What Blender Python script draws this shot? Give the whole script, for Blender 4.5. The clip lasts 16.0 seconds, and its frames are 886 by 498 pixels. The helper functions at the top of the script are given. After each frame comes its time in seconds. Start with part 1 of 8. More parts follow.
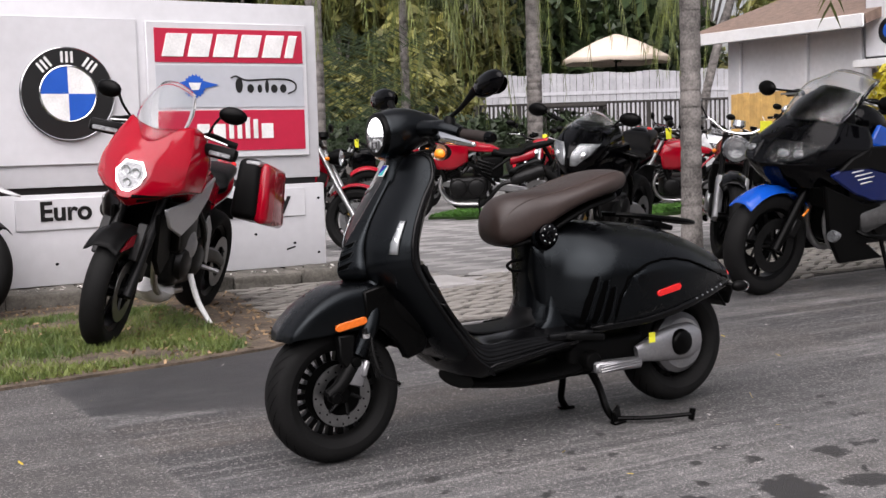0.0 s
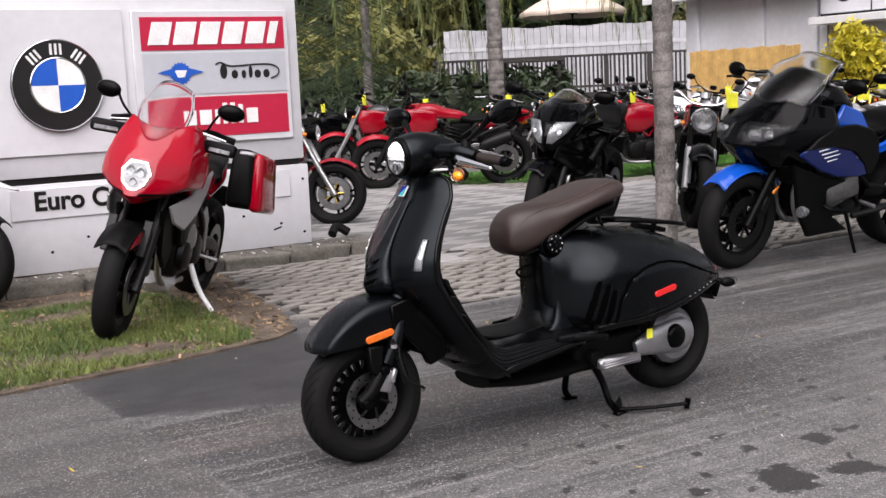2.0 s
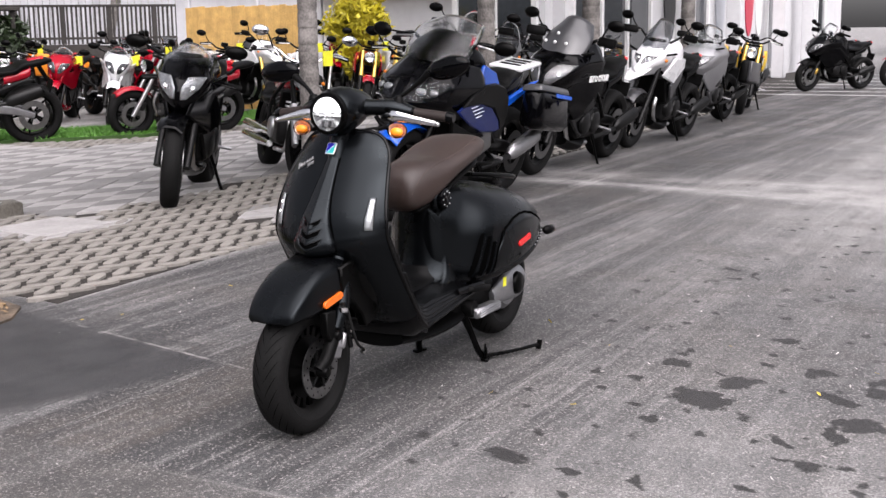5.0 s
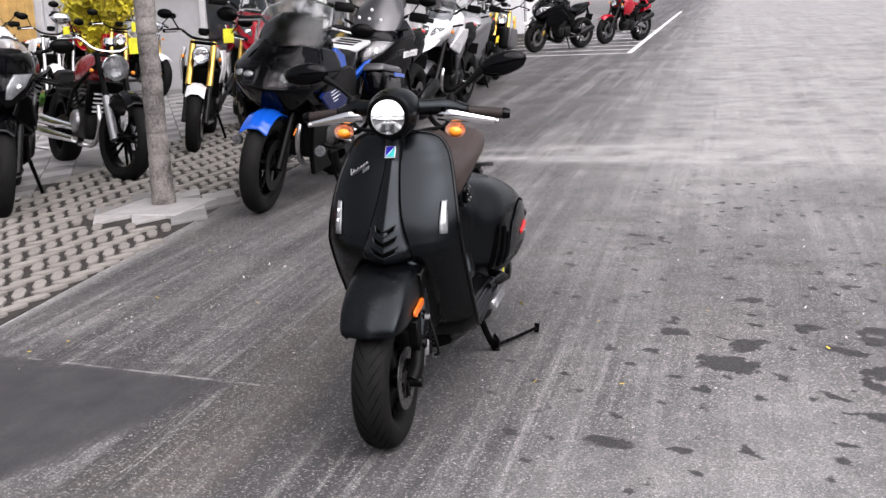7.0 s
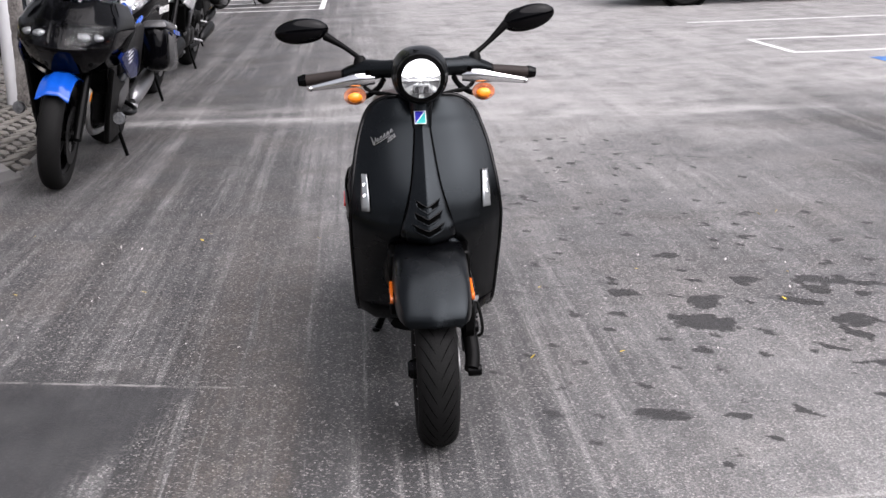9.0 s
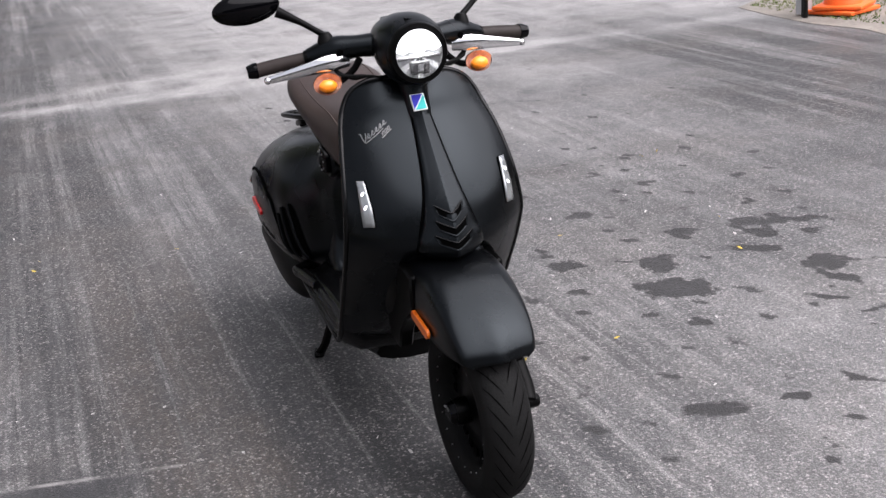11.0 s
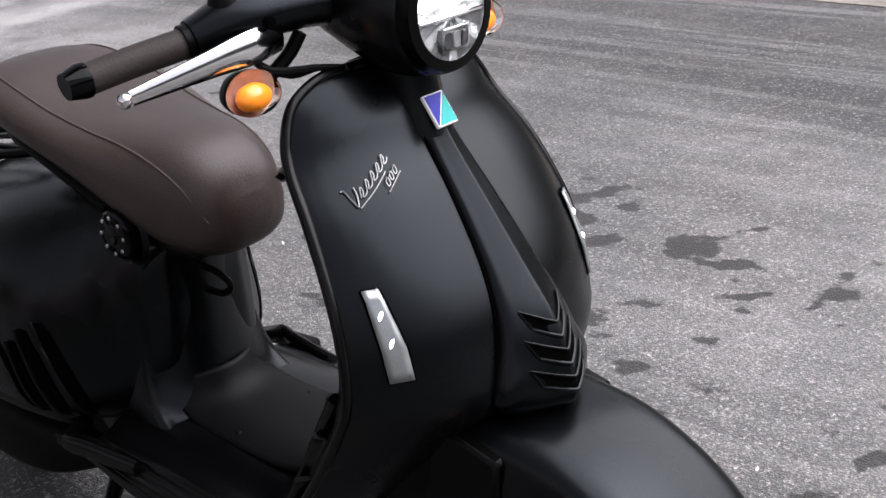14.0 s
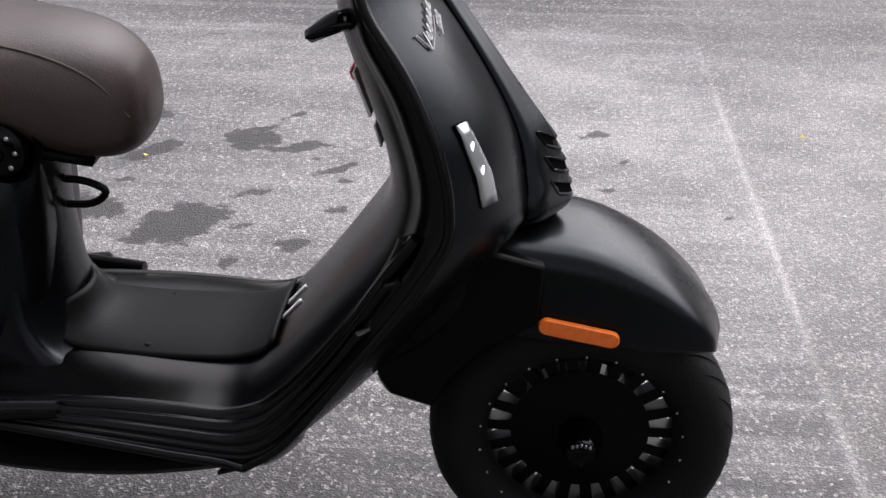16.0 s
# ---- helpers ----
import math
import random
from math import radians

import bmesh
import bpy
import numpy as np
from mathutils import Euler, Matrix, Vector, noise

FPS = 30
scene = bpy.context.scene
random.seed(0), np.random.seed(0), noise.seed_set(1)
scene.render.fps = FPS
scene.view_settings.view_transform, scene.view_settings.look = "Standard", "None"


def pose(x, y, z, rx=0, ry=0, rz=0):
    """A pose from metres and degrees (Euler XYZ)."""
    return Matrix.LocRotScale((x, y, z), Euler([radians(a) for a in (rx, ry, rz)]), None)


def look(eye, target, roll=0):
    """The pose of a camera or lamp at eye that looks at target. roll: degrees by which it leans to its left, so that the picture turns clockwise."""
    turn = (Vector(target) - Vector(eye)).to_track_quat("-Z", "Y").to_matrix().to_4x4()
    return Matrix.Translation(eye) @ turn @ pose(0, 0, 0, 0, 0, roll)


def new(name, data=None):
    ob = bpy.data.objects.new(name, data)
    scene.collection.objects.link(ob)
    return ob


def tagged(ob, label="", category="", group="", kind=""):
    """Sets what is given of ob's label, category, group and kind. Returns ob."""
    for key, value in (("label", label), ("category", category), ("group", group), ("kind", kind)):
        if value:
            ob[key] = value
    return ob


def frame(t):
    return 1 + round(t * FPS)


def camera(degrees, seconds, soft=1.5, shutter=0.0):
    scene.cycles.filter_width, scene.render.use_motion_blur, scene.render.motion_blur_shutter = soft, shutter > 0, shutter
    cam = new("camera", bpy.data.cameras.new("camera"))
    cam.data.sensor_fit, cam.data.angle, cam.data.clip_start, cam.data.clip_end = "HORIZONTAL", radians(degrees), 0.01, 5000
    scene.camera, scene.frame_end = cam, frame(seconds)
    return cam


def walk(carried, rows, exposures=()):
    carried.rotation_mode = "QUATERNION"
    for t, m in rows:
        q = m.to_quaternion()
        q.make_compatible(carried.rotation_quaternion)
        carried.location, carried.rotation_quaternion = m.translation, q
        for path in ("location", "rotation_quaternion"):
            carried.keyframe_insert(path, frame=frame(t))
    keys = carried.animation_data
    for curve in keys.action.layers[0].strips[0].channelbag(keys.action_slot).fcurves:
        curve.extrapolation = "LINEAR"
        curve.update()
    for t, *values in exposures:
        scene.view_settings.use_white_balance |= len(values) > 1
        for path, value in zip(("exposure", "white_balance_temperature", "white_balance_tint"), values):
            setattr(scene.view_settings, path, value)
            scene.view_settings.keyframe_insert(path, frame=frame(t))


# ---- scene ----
cam = camera(40.62, 16.0)
PATH = [
    (0, (1.5062, 3.2852, 0.9623), (-0.0320, 0.7227, 0.7023), -1.573),
    (0.5, (1.5176, 3.3184, 1.0081), (-0.0198, 0.7614, 0.6956), -2.163),
    (1, (1.5467, 3.3954, 1.1207), (0.0043, 0.8520, 0.7312), -1.553),
    (1.5, (1.6331, 3.4529, 1.1889), (0.0795, 0.9229, 0.7578), -0.871),
    (2, (1.8155, 3.4087, 1.2141), (0.1932, 0.9162, 0.8199), -2.583),
    (2.5, (1.9724, 3.2578, 1.1920), (0.1306, 0.9253, 0.7835), -1.779),
    (3, (2.1495, 3.0573, 1.2060), (0.1298, 0.8895, 0.7351), -1.406),
    (3.5, (2.3955, 2.8557, 1.2218), (0.1938, 0.8742, 0.7458), -1.032),
    (4, (2.5851, 2.6486, 1.2278), (0.2609, 0.8209, 0.7204), -0.543),
    (4.5, (2.7321, 2.3957, 1.2335), (0.2815, 0.7452, 0.7133), -0.951),
    (5, (2.9379, 2.1442, 1.2580), (0.3482, 0.7303, 0.7158), -0.768),
    (5.2, (3.0100, 2.0421, 1.2783), (0.3801, 0.7161, 0.7076), -1.191),
    (7.3, (3.3158, 0.8441, 1.3914), (0.4494, 0.2582, 0.7275), -2.103),
    (7.5, (3.2921, 0.7217, 1.3951), (0.4134, 0.2199, 0.7161), -1.715),
    (8, (3.2570, 0.4049, 1.4071), (0.3418, 0.1647, 0.7410), -3.489),
    (8.5, (3.1823, 0.0985, 1.4000), (0.2688, 0.1000, 0.6846), -2.122),
    (10.8, (2.3628, -0.7834, 1.4158), (-0.3722, 0.0130, 0.4749), -6.026),
    (11, (2.2647, -0.8092, 1.4205), (-0.4390, 0.0773, 0.4697), -5.644),
    (11.5, (2.0207, -0.8110, 1.3937), (-0.5976, 0.2364, 0.3703), -5.585),
    (12, (1.7163, -0.7732, 1.3744), (-0.8825, 0.3402, 0.3709), -4.340),
    (12.5, (1.4527, -0.8268, 1.3564), (-1.0901, 0.4429, 0.3963), -3.962),
    (13, (1.1784, -0.8927, 1.3359), (-1.1786, 0.6777, 0.3467), -2.263),
    (13.5, (0.8840, -0.9157, 1.2976), (-1.3066, 0.8167, 0.2022), -3.805),
    (14, (0.6219, -0.9343, 1.2625), (-1.2935, 1.0543, 0.0891), -5.222),
    (14.5, (0.4070, -0.9731, 1.2392), (-1.1919, 1.2644, 0.0404), -2.224),
    (15, (0.2077, -1.0723, 1.2328), (-0.9133, 1.4022, -0.0399), -3.184),
    (15.5, (0.0280, -1.2381, 1.2172), (-0.6021, 1.3551, -0.1532), -1.314),
    (16, (-0.1608, -1.4304, 1.2326), (-0.3398, 1.2285, -0.1452), 0.688),
]
walk(cam, [(t, look(e, g, r)) for t, e, g, r in PATH], [(0, 1.56, 6450, 17), (3, 1.71, 6450, 18), (5, 1.86, 6400, 18), (8, 1.84, 6330, 17), (13, 1.82, 6220, 17), (14.5, 1.9, 6220, 17), (16, 1.97, 6280, 17)])

# ---- world and light ----
world = bpy.data.worlds.new("overcast_sky")
scene.world = world
world.use_nodes = True
wn = world.node_tree
sky = wn.nodes.new("ShaderNodeTexSky")
sky.sky_type, sky.sun_disc = "NISHITA", False
sky.sun_elevation, sky.sun_rotation = radians(52), radians(43)
sky.dust_density, sky.air_density = 4.0, 1.2
pale = wn.nodes.new("ShaderNodeHueSaturation")
pale.inputs["Saturation"].default_value = 0.18
wn.links.new(sky.outputs[0], pale.inputs["Color"])
wn.links.new(pale.outputs[0], wn.nodes["Background"].inputs[0])
wn.nodes["Background"].inputs[1].default_value = 0.055
sun = new("sun", bpy.data.lights.new("sun", "SUN"))
sun.data.energy, sun.data.angle, sun.data.color = 1.5, radians(85), (1.0, 0.97, 0.94)
sun.matrix_world = look((3.9, 5.0, 9.5), (-0.5, 0, 0))


# ---- mesh tools ----
def part(name, bm, material, parent=None, label="", flat=None, bevel=0.0):
    """Links a bmesh as one mesh object under a thing or a part. flat: crease angle in degrees."""
    me = bpy.data.meshes.new(name)
    bmesh.ops.recalc_face_normals(bm, faces=bm.faces)
    bm.to_mesh(me)
    bm.free()
    me.materials.append(material)
    me.polygons.foreach_set("use_smooth", [True] * len(me.polygons))
    me.set_sharp_from_angle(angle=radians(38 if flat is None else flat))
    ob = new(name, me)
    if parent:
        ob.parent = parent
    if label:
        ob["label"] = label
    if bevel:
        mod = ob.modifiers.new("bevel", "BEVEL")
        mod.width, mod.segments, mod.limit_method, mod.angle_limit = bevel, 2, "ANGLE", radians(40)
    return ob


def thing(name, label, category, m=None, group="", kind=""):
    ob = new(name)
    ob.empty_display_size = 0.1
    if m is not None:
        ob.matrix_basis = m
    return tagged(ob, label, category, group, kind)


def solid(ob, t, offset=-1.0):
    mod = ob.modifiers.new("thickness", "SOLIDIFY")
    mod.thickness, mod.offset = t, offset
    return ob


def spline(p, n):
    """n points along a smooth curve through the rows of p (first axis)."""
    p = np.asarray(p, float)
    k = len(p)
    if k == 2:
        u = np.linspace(0, 1, n).reshape((-1,) + (1,) * (p.ndim - 1))
        return p[0] + (p[1] - p[0]) * u
    q = np.concatenate([2 * p[:1] - p[1:2], p, 2 * p[-1:] - p[-2:-1]])
    u = np.linspace(0, k - 1, n)
    i = np.minimum(u.astype(int), k - 2)
    f = (u - i).reshape((-1,) + (1,) * (p.ndim - 1))
    a, b, c, d = q[i], q[i + 1], q[i + 2], q[i + 3]
    return 0.5 * (2 * b + (c - a) * f + (2 * a - 5 * b + 4 * c - d) * f ** 2 + (3 * b - 3 * c + d - a) * f ** 3)


def sheet(g, ring=False, caps=False, bm=None):
    """A quad mesh from a grid of points (rows, columns, 3). ring: columns close on themselves; caps: end rows filled."""
    bm = bm or bmesh.new()
    g = np.asarray(g, float)
    r, c = g.shape[:2]
    v = [[bm.verts.new(g[i, j]) for j in range(c)] for i in range(r)]
    for i in range(r - 1):
        for j in range(c if ring else c - 1):
            k = (j + 1) % c
            try:
                bm.faces.new((v[i][j], v[i][k], v[i + 1][k], v[i + 1][j]))
            except ValueError:
                pass
    if caps:
        for row in (v[0], v[-1]):
            try:
                bm.faces.new(row)
            except ValueError:
                pass
    return bm


def surf(ctrl, nu, nv, ring=False, caps=False, bm=None):
    """A smooth sheet through a grid of control points."""
    g = spline(np.asarray(ctrl, float), nu)
    if ring:
        c = np.concatenate([g, g[:, :3]], 1)
        c = np.concatenate([g[:, -2:], c], 1).swapaxes(0, 1)
        k = g.shape[1]
        full = spline(c, nv * (len(c) - 1) + 1)[2 * nv:(2 + k) * nv]
        g = full.swapaxes(0, 1)
    else:
        g = spline(g.swapaxes(0, 1), nv).swapaxes(0, 1)
    return sheet(g, ring, caps, bm)


def tube(pts, r, n=8, smooth=0, bm=None, squash=None):
    """A round bar along points; r: one radius or one for each point; smooth: how many points to run the curve through."""
    p = np.asarray(pts, float)
    rr = np.full(len(p), r, float) if np.isscalar(r) else np.asarray(r, float)
    if smooth:
        rr = spline(rr[:, None], smooth)[:, 0] if len(p) > 1 else rr
        p = spline(p, smooth)
    t = np.gradient(p, axis=0)
    t /= np.linalg.norm(t, axis=1)[:, None] + 1e-12
    up = np.array([0, 0, 1.0]) if abs(t[0, 2]) < 0.9 else np.array([1.0, 0, 0])
    rows = []
    a = np.linspace(0, 2 * math.pi, n, endpoint=False)
    sq = squash or (1, 1)
    for q, d, s in zip(p, t, rr):
        u = np.cross(d, up)
        u /= np.linalg.norm(u) + 1e-12
        w = np.cross(u, d)
        up = w
        rows.append(q + s * (sq[0] * np.cos(a)[:, None] * u + sq[1] * np.sin(a)[:, None] * w))
    return sheet(rows, True, True, bm)


def lathe(profile, n=32, axis="y", at=(0, 0, 0), bm=None, caps=False):
    """A turned shape: profile of (radius, height along the axis)."""
    a = np.linspace(0, 2 * math.pi, n, endpoint=False)
    rows = []
    for r, h in profile:
        c, s = r * np.cos(a), r * np.sin(a)
        k = np.full(n, float(h))
        rows.append(np.stack({"x": (k, c, s), "y": (c, k, s), "z": (c, s, k)}[axis], 1) + np.array(at))
    return sheet(rows, True, caps, bm)


def block(size, at=(0, 0, 0), r=0.0, seg=2, rot=(0, 0, 0), bm=None, taper=None):
    """A box with rounded edges. taper: scale of the upper face in x and y."""
    own = bmesh.new()
    bmesh.ops.create_cube(own, size=1)
    for v in own.verts:
        if taper and v.co.z > 0:
            v.co.x *= taper[0]
            v.co.y *= taper[1]
        v.co = Vector((v.co.x * size[0], v.co.y * size[1], v.co.z * size[2]))
    if r:
        bmesh.ops.bevel(own, geom=own.edges[:], offset=r, segments=seg, profile=0.5, affect="EDGES", clamp_overlap=True)
    bmesh.ops.transform(own, matrix=pose(*at, *rot), verts=own.verts)
    return join(bm, own)


def join(bm, own):
    if bm is None:
        return own
    m = {v: bm.verts.new(v.co) for v in own.verts}
    for f in own.faces:
        try:
            bm.faces.new([m[v] for v in f.verts])
        except ValueError:
            pass
    own.free()
    return bm


def ball(r, at=(0, 0, 0), scale=(1, 1, 1), rot=(0, 0, 0), seg=16, bm=None):
    own = bmesh.new()
    bmesh.ops.create_uvsphere(own, u_segments=seg, v_segments=max(6, seg // 2), radius=r)
    bmesh.ops.transform(own, matrix=pose(*at, *rot) @ Matrix.Diagonal((*scale, 1)), verts=own.verts)
    return join(bm, own)


def slab(outline, t, m=None, bm=None, bevel=0.0):
    """A plate of thickness t from a flat outline of (x, y), raised along z, then moved by m."""
    own = bmesh.new()
    f = own.faces.new([own.verts.new((x, y, 0)) for x, y in outline])
    ext = bmesh.ops.extrude_face_region(own, geom=[f])
    bmesh.ops.translate(own, vec=(0, 0, t), verts=[g for g in ext["geom"] if isinstance(g, bmesh.types.BMVert)])
    if bevel:
        bmesh.ops.bevel(own, geom=own.edges[:], offset=bevel, segments=1, affect="EDGES", clamp_overlap=True)
    bmesh.ops.recalc_face_normals(own, faces=own.faces)
    if m is not None:
        bmesh.ops.transform(own, matrix=m, verts=own.verts)
    return join(bm, own)


def moved(bm, m):
    bmesh.ops.transform(bm, matrix=m, verts=bm.verts)
    return bm


def mirrored(bm):
    for v in bm.verts:
        v.co.y = -v.co.y
    bmesh.ops.reverse_faces(bm, faces=bm.faces)
    return bm


def wave(outline_n, fn):
    return [fn(2 * math.pi * i / outline_n) for i in range(outline_n)]


def disc(rx, ry, n=24):
    return [(rx * math.cos(2 * math.pi * i / n), ry * math.sin(2 * math.pi * i / n)) for i in range(n)]


# ---- materials ----
def material(name, col, rough=0.5, metal=0.0, vary=0.15, scale=8.0, bump=0.0, bump_scale=60.0, coat=0.0, col2=None, trans=0.0, ior=1.5, spec=0.5, island=0.0, emit=0.0):
    """A surface with colour varied at two scales, roughness broken up, and fine relief. island: how far pieces differ from one another."""
    m = bpy.data.materials.new(name)
    m.use_nodes = True
    t = m.node_tree
    b = t.nodes["Principled BSDF"]
    link = t.links.new
    co = t.nodes.new("ShaderNodeTexCoord").outputs["Object"]
    n1 = t.nodes.new("ShaderNodeTexNoise")
    n1.inputs["Scale"].default_value, n1.inputs["Detail"].default_value = scale, 6
    n2 = t.nodes.new("ShaderNodeTexNoise")
    n2.inputs["Scale"].default_value, n2.inputs["Detail"].default_value = scale * 9, 4
    link(co, n1.inputs["Vector"])
    link(co, n2.inputs["Vector"])
    mix = t.nodes.new("ShaderNodeMath")
    mix.operation = "MULTIPLY_ADD"
    mix.inputs[1].default_value = 0.6
    link(n1.outputs[0], mix.inputs[0])
    half = t.nodes.new("ShaderNodeMath")
    half.operation = "MULTIPLY"
    half.inputs[1].default_value = 0.4
    link(n2.outputs[0], half.inputs[0])
    link(half.outputs[0], mix.inputs[2])
    ramp = t.nodes.new("ShaderNodeValToRGB")
    lo = tuple(c * (1 - vary) for c in col)
    hi = tuple(min(1, c * (1 + vary)) for c in (col2 or col))
    ramp.color_ramp.elements[0].position, ramp.color_ramp.elements[1].position = 0.35, 0.65
    ramp.color_ramp.elements[0].color, ramp.color_ramp.elements[1].color = (*lo, 1), (*hi, 1)
    link(mix.outputs[0], ramp.inputs[0])
    out = ramp.outputs[0]
    if island:
        info = t.nodes.new("ShaderNodeObjectInfo")
        geo = t.nodes.new("ShaderNodeNewGeometry")
        add = t.nodes.new("ShaderNodeMath")
        add.operation = "ADD"
        link(info.outputs["Random"], add.inputs[0])
        link(geo.outputs["Random Per Island"], add.inputs[1])
        rng = t.nodes.new("ShaderNodeMapRange")
        rng.inputs[2].default_value = 2.0
        rng.inputs[3].default_value, rng.inputs[4].default_value = 1 - island, 1 + island
        link(add.outputs[0], rng.inputs[0])
        hsv = t.nodes.new("ShaderNodeHueSaturation")
        link(out, hsv.inputs["Color"])
        link(rng.outputs[0], hsv.inputs["Value"])
        out = hsv.outputs[0]
    link(out, b.inputs["Base Color"])
    rr = t.nodes.new("ShaderNodeMapRange")
    rr.inputs[3].default_value, rr.inputs[4].default_value = max(0, rough - 0.07), min(1, rough + 0.07)
    link(n1.outputs[0], rr.inputs[0])
    link(rr.outputs[0], b.inputs["Roughness"])
    b.inputs["Metallic"].default_value = metal
    b.inputs["Coat Weight"].default_value = coat
    b.inputs["Coat Roughness"].default_value = 0.06
    b.inputs["Transmission Weight"].default_value = trans
    b.inputs["IOR"].default_value = ior
    b.inputs["Specular IOR Level"].default_value = spec
    if emit:
        b.inputs["Emission Color"].default_value, b.inputs["Emission Strength"].default_value = (1, 1, 1, 1), emit
    if bump:
        n3 = t.nodes.new("ShaderNodeTexNoise")
        n3.inputs["Scale"].default_value, n3.inputs["Detail"].default_value = bump_scale, 5
        link(co, n3.inputs["Vector"])
        bp = t.nodes.new("ShaderNodeBump")
        bp.inputs["Strength"].default_value, bp.inputs["Distance"].default_value = bump, 0.01
        link(n3.outputs[0], bp.inputs["Height"])
        link(bp.outputs[0], b.inputs["Normal"])
    return m


matt_black = material("matt_black_paint", (0.001, 0.0011, 0.0014), 0.28, vary=0.1, bump=0.01, bump_scale=400, spec=0.22)
matt_black.node_tree.nodes["Principled BSDF"].inputs["Specular Tint"].default_value = (0.82, 0.93, 1.0, 1)
satin_black = material("satin_black", (0.0012, 0.0012, 0.0012), 0.3, vary=0.15, spec=0.08)
gloss_black = material("gloss_black", (0.0012, 0.0012, 0.0016), 0.05, spec=0.13)
plastic = material("black_plastic", (0.0022, 0.0022, 0.0022), 0.45, vary=0.2, bump=0.05, bump_scale=500, spec=0.08)
rubber = material("tyre_rubber", (0.0065, 0.0064, 0.0063), 0.7, vary=0.25, scale=14, bump=0.1, bump_scale=180, spec=0.12)
sill_black = material("satin_sill", (0.0013, 0.0013, 0.0015), 0.24, vary=0.1, spec=0.19)
rubber_mat = material("rubber_floor_mat", (0.002, 0.002, 0.0022), 0.5, vary=0.2, bump=0.05, bump_scale=250, spec=0.1)
chrome = material("chrome", (0.75, 0.75, 0.76), 0.12, 1.0, vary=0.05)
steel = material("brushed_steel", (0.5, 0.5, 0.5), 0.32, 1.0, vary=0.15, scale=20)
alloy = material("cast_alloy", (0.34, 0.34, 0.35), 0.42, 0.85, vary=0.15, scale=12, bump=0.05, bump_scale=300)
disc_steel = material("brake_disc_steel", (0.22, 0.22, 0.22), 0.35, 1.0, vary=0.2, scale=30)
dark_steel = material("dark_steel", (0.014, 0.014, 0.014), 0.42, 0.8, vary=0.3)
gold = material("gold_anodised", (0.75, 0.5, 0.12), 0.3, 1.0)
leather = material("brown_leather", (0.028, 0.0175, 0.0145), 0.45, vary=0.18, scale=10, bump=0.1, bump_scale=350, spec=0.45)
stitching = material("brown_thread", (0.05, 0.034, 0.028), 0.7)
grip_brown = material("brown_grip", (0.024, 0.018, 0.016), 0.6, bump=0.15, bump_scale=300, spec=0.25)
amber = material("amber_plastic", (0.85, 0.24, 0.01), 0.3, vary=0.12, scale=60, coat=0.4)
amber_dim = material("amber_reflector", (0.68, 0.135, 0.008), 0.34, vary=0.15, scale=120, coat=0.4)
red_lens = material("red_reflector", (0.62, 0.012, 0.012), 0.3, vary=0.15, scale=120, coat=0.4)
red_paint = material("red_paint", (0.29, 0.0015, 0.011), 0.08, vary=0.06, coat=0.0, spec=0.5)
dark_red = material("dark_red_paint", (0.22, 0.008, 0.012), 0.26, vary=0.06, coat=0.8)
blue_paint = material("blue_paint", (0.004, 0.065, 0.38), 0.12, vary=0.08, spec=0.5)
deep_blue = material("deep_blue_paint", (0.0015, 0.008, 0.07), 0.14, vary=0.08, spec=0.3)
white_paint = material("white_vehicle_paint", (0.72, 0.72, 0.73), 0.28, vary=0.04, coat=0.7)
silver_paint = material("silver_paint", (0.3, 0.3, 0.31), 0.34, 0.5, vary=0.06, coat=0.5)
grey_paint = material("grey_paint", (0.035, 0.035, 0.038), 0.36, vary=0.08, coat=0.4)
yellow_paint = material("yellow_paint", (0.75, 0.5, 0.02), 0.34, vary=0.06)
orange_paint = material("orange_paint", (0.8, 0.26, 0.02), 0.34, vary=0.06)
tag_yellow = material("yellow_card", (0.8, 0.78, 0.03), 0.7)
soft_lens = material("thin_clear_lens", (0.97, 0.96, 0.95), 0.05, trans=1.0, vary=0.01, ior=1.08)
lens_glass = material("clear_lens", (0.95, 0.95, 0.95), 0.04, trans=1.0, vary=0.01)
screen_glass = material("clear_screen", (0.93, 0.95, 0.95), 0.03, trans=1.0, vary=0.02, ior=1.22)
bright_screen = material("glinting_screen", (0.95, 0.96, 0.96), 0.05, trans=1.0, vary=0.02, ior=1.28)
smoke_glass = material("smoked_screen", (0.42, 0.43, 0.45), 0.03, trans=1.0, vary=0.03, ior=1.3)
mirror_glass = material("mirror_glass", (0.9, 0.9, 0.9), 0.02, 1.0, vary=0.01)
reflector = material("lamp_reflector", (0.85, 0.86, 0.88), 0.24, 1.0, vary=0.05)
lamp_lit = material("lit_lamp", (1, 1, 1), 0.3, emit=1.0)
badge_blue = material("badge_blue", (0.012, 0.012, 0.3), 0.45, spec=0.2)
badge_teal = material("badge_teal", (0.02, 0.4, 0.38), 0.45, spec=0.2)
lamp_chrome = material("lamp_chrome", (0.78, 0.82, 0.81), 0.2, 0.7, vary=0.2, scale=60)
lamp_bowl = material("lamp_bowl", (0.62, 0.65, 0.65), 0.26, 0.5, vary=0.35, scale=60)
day_silver = material("day_lamp_silver", (0.3, 0.315, 0.32), 0.2, 0.6, vary=0.12, scale=40)
lamp_grey = material("lamp_grey", (0.26, 0.27, 0.28), 0.2, 0.6, vary=0.4, scale=40)
dish_pink = material("amber_tinted_dish", (0.55, 0.36, 0.27), 0.25, 0.6, vary=0.3, scale=80)
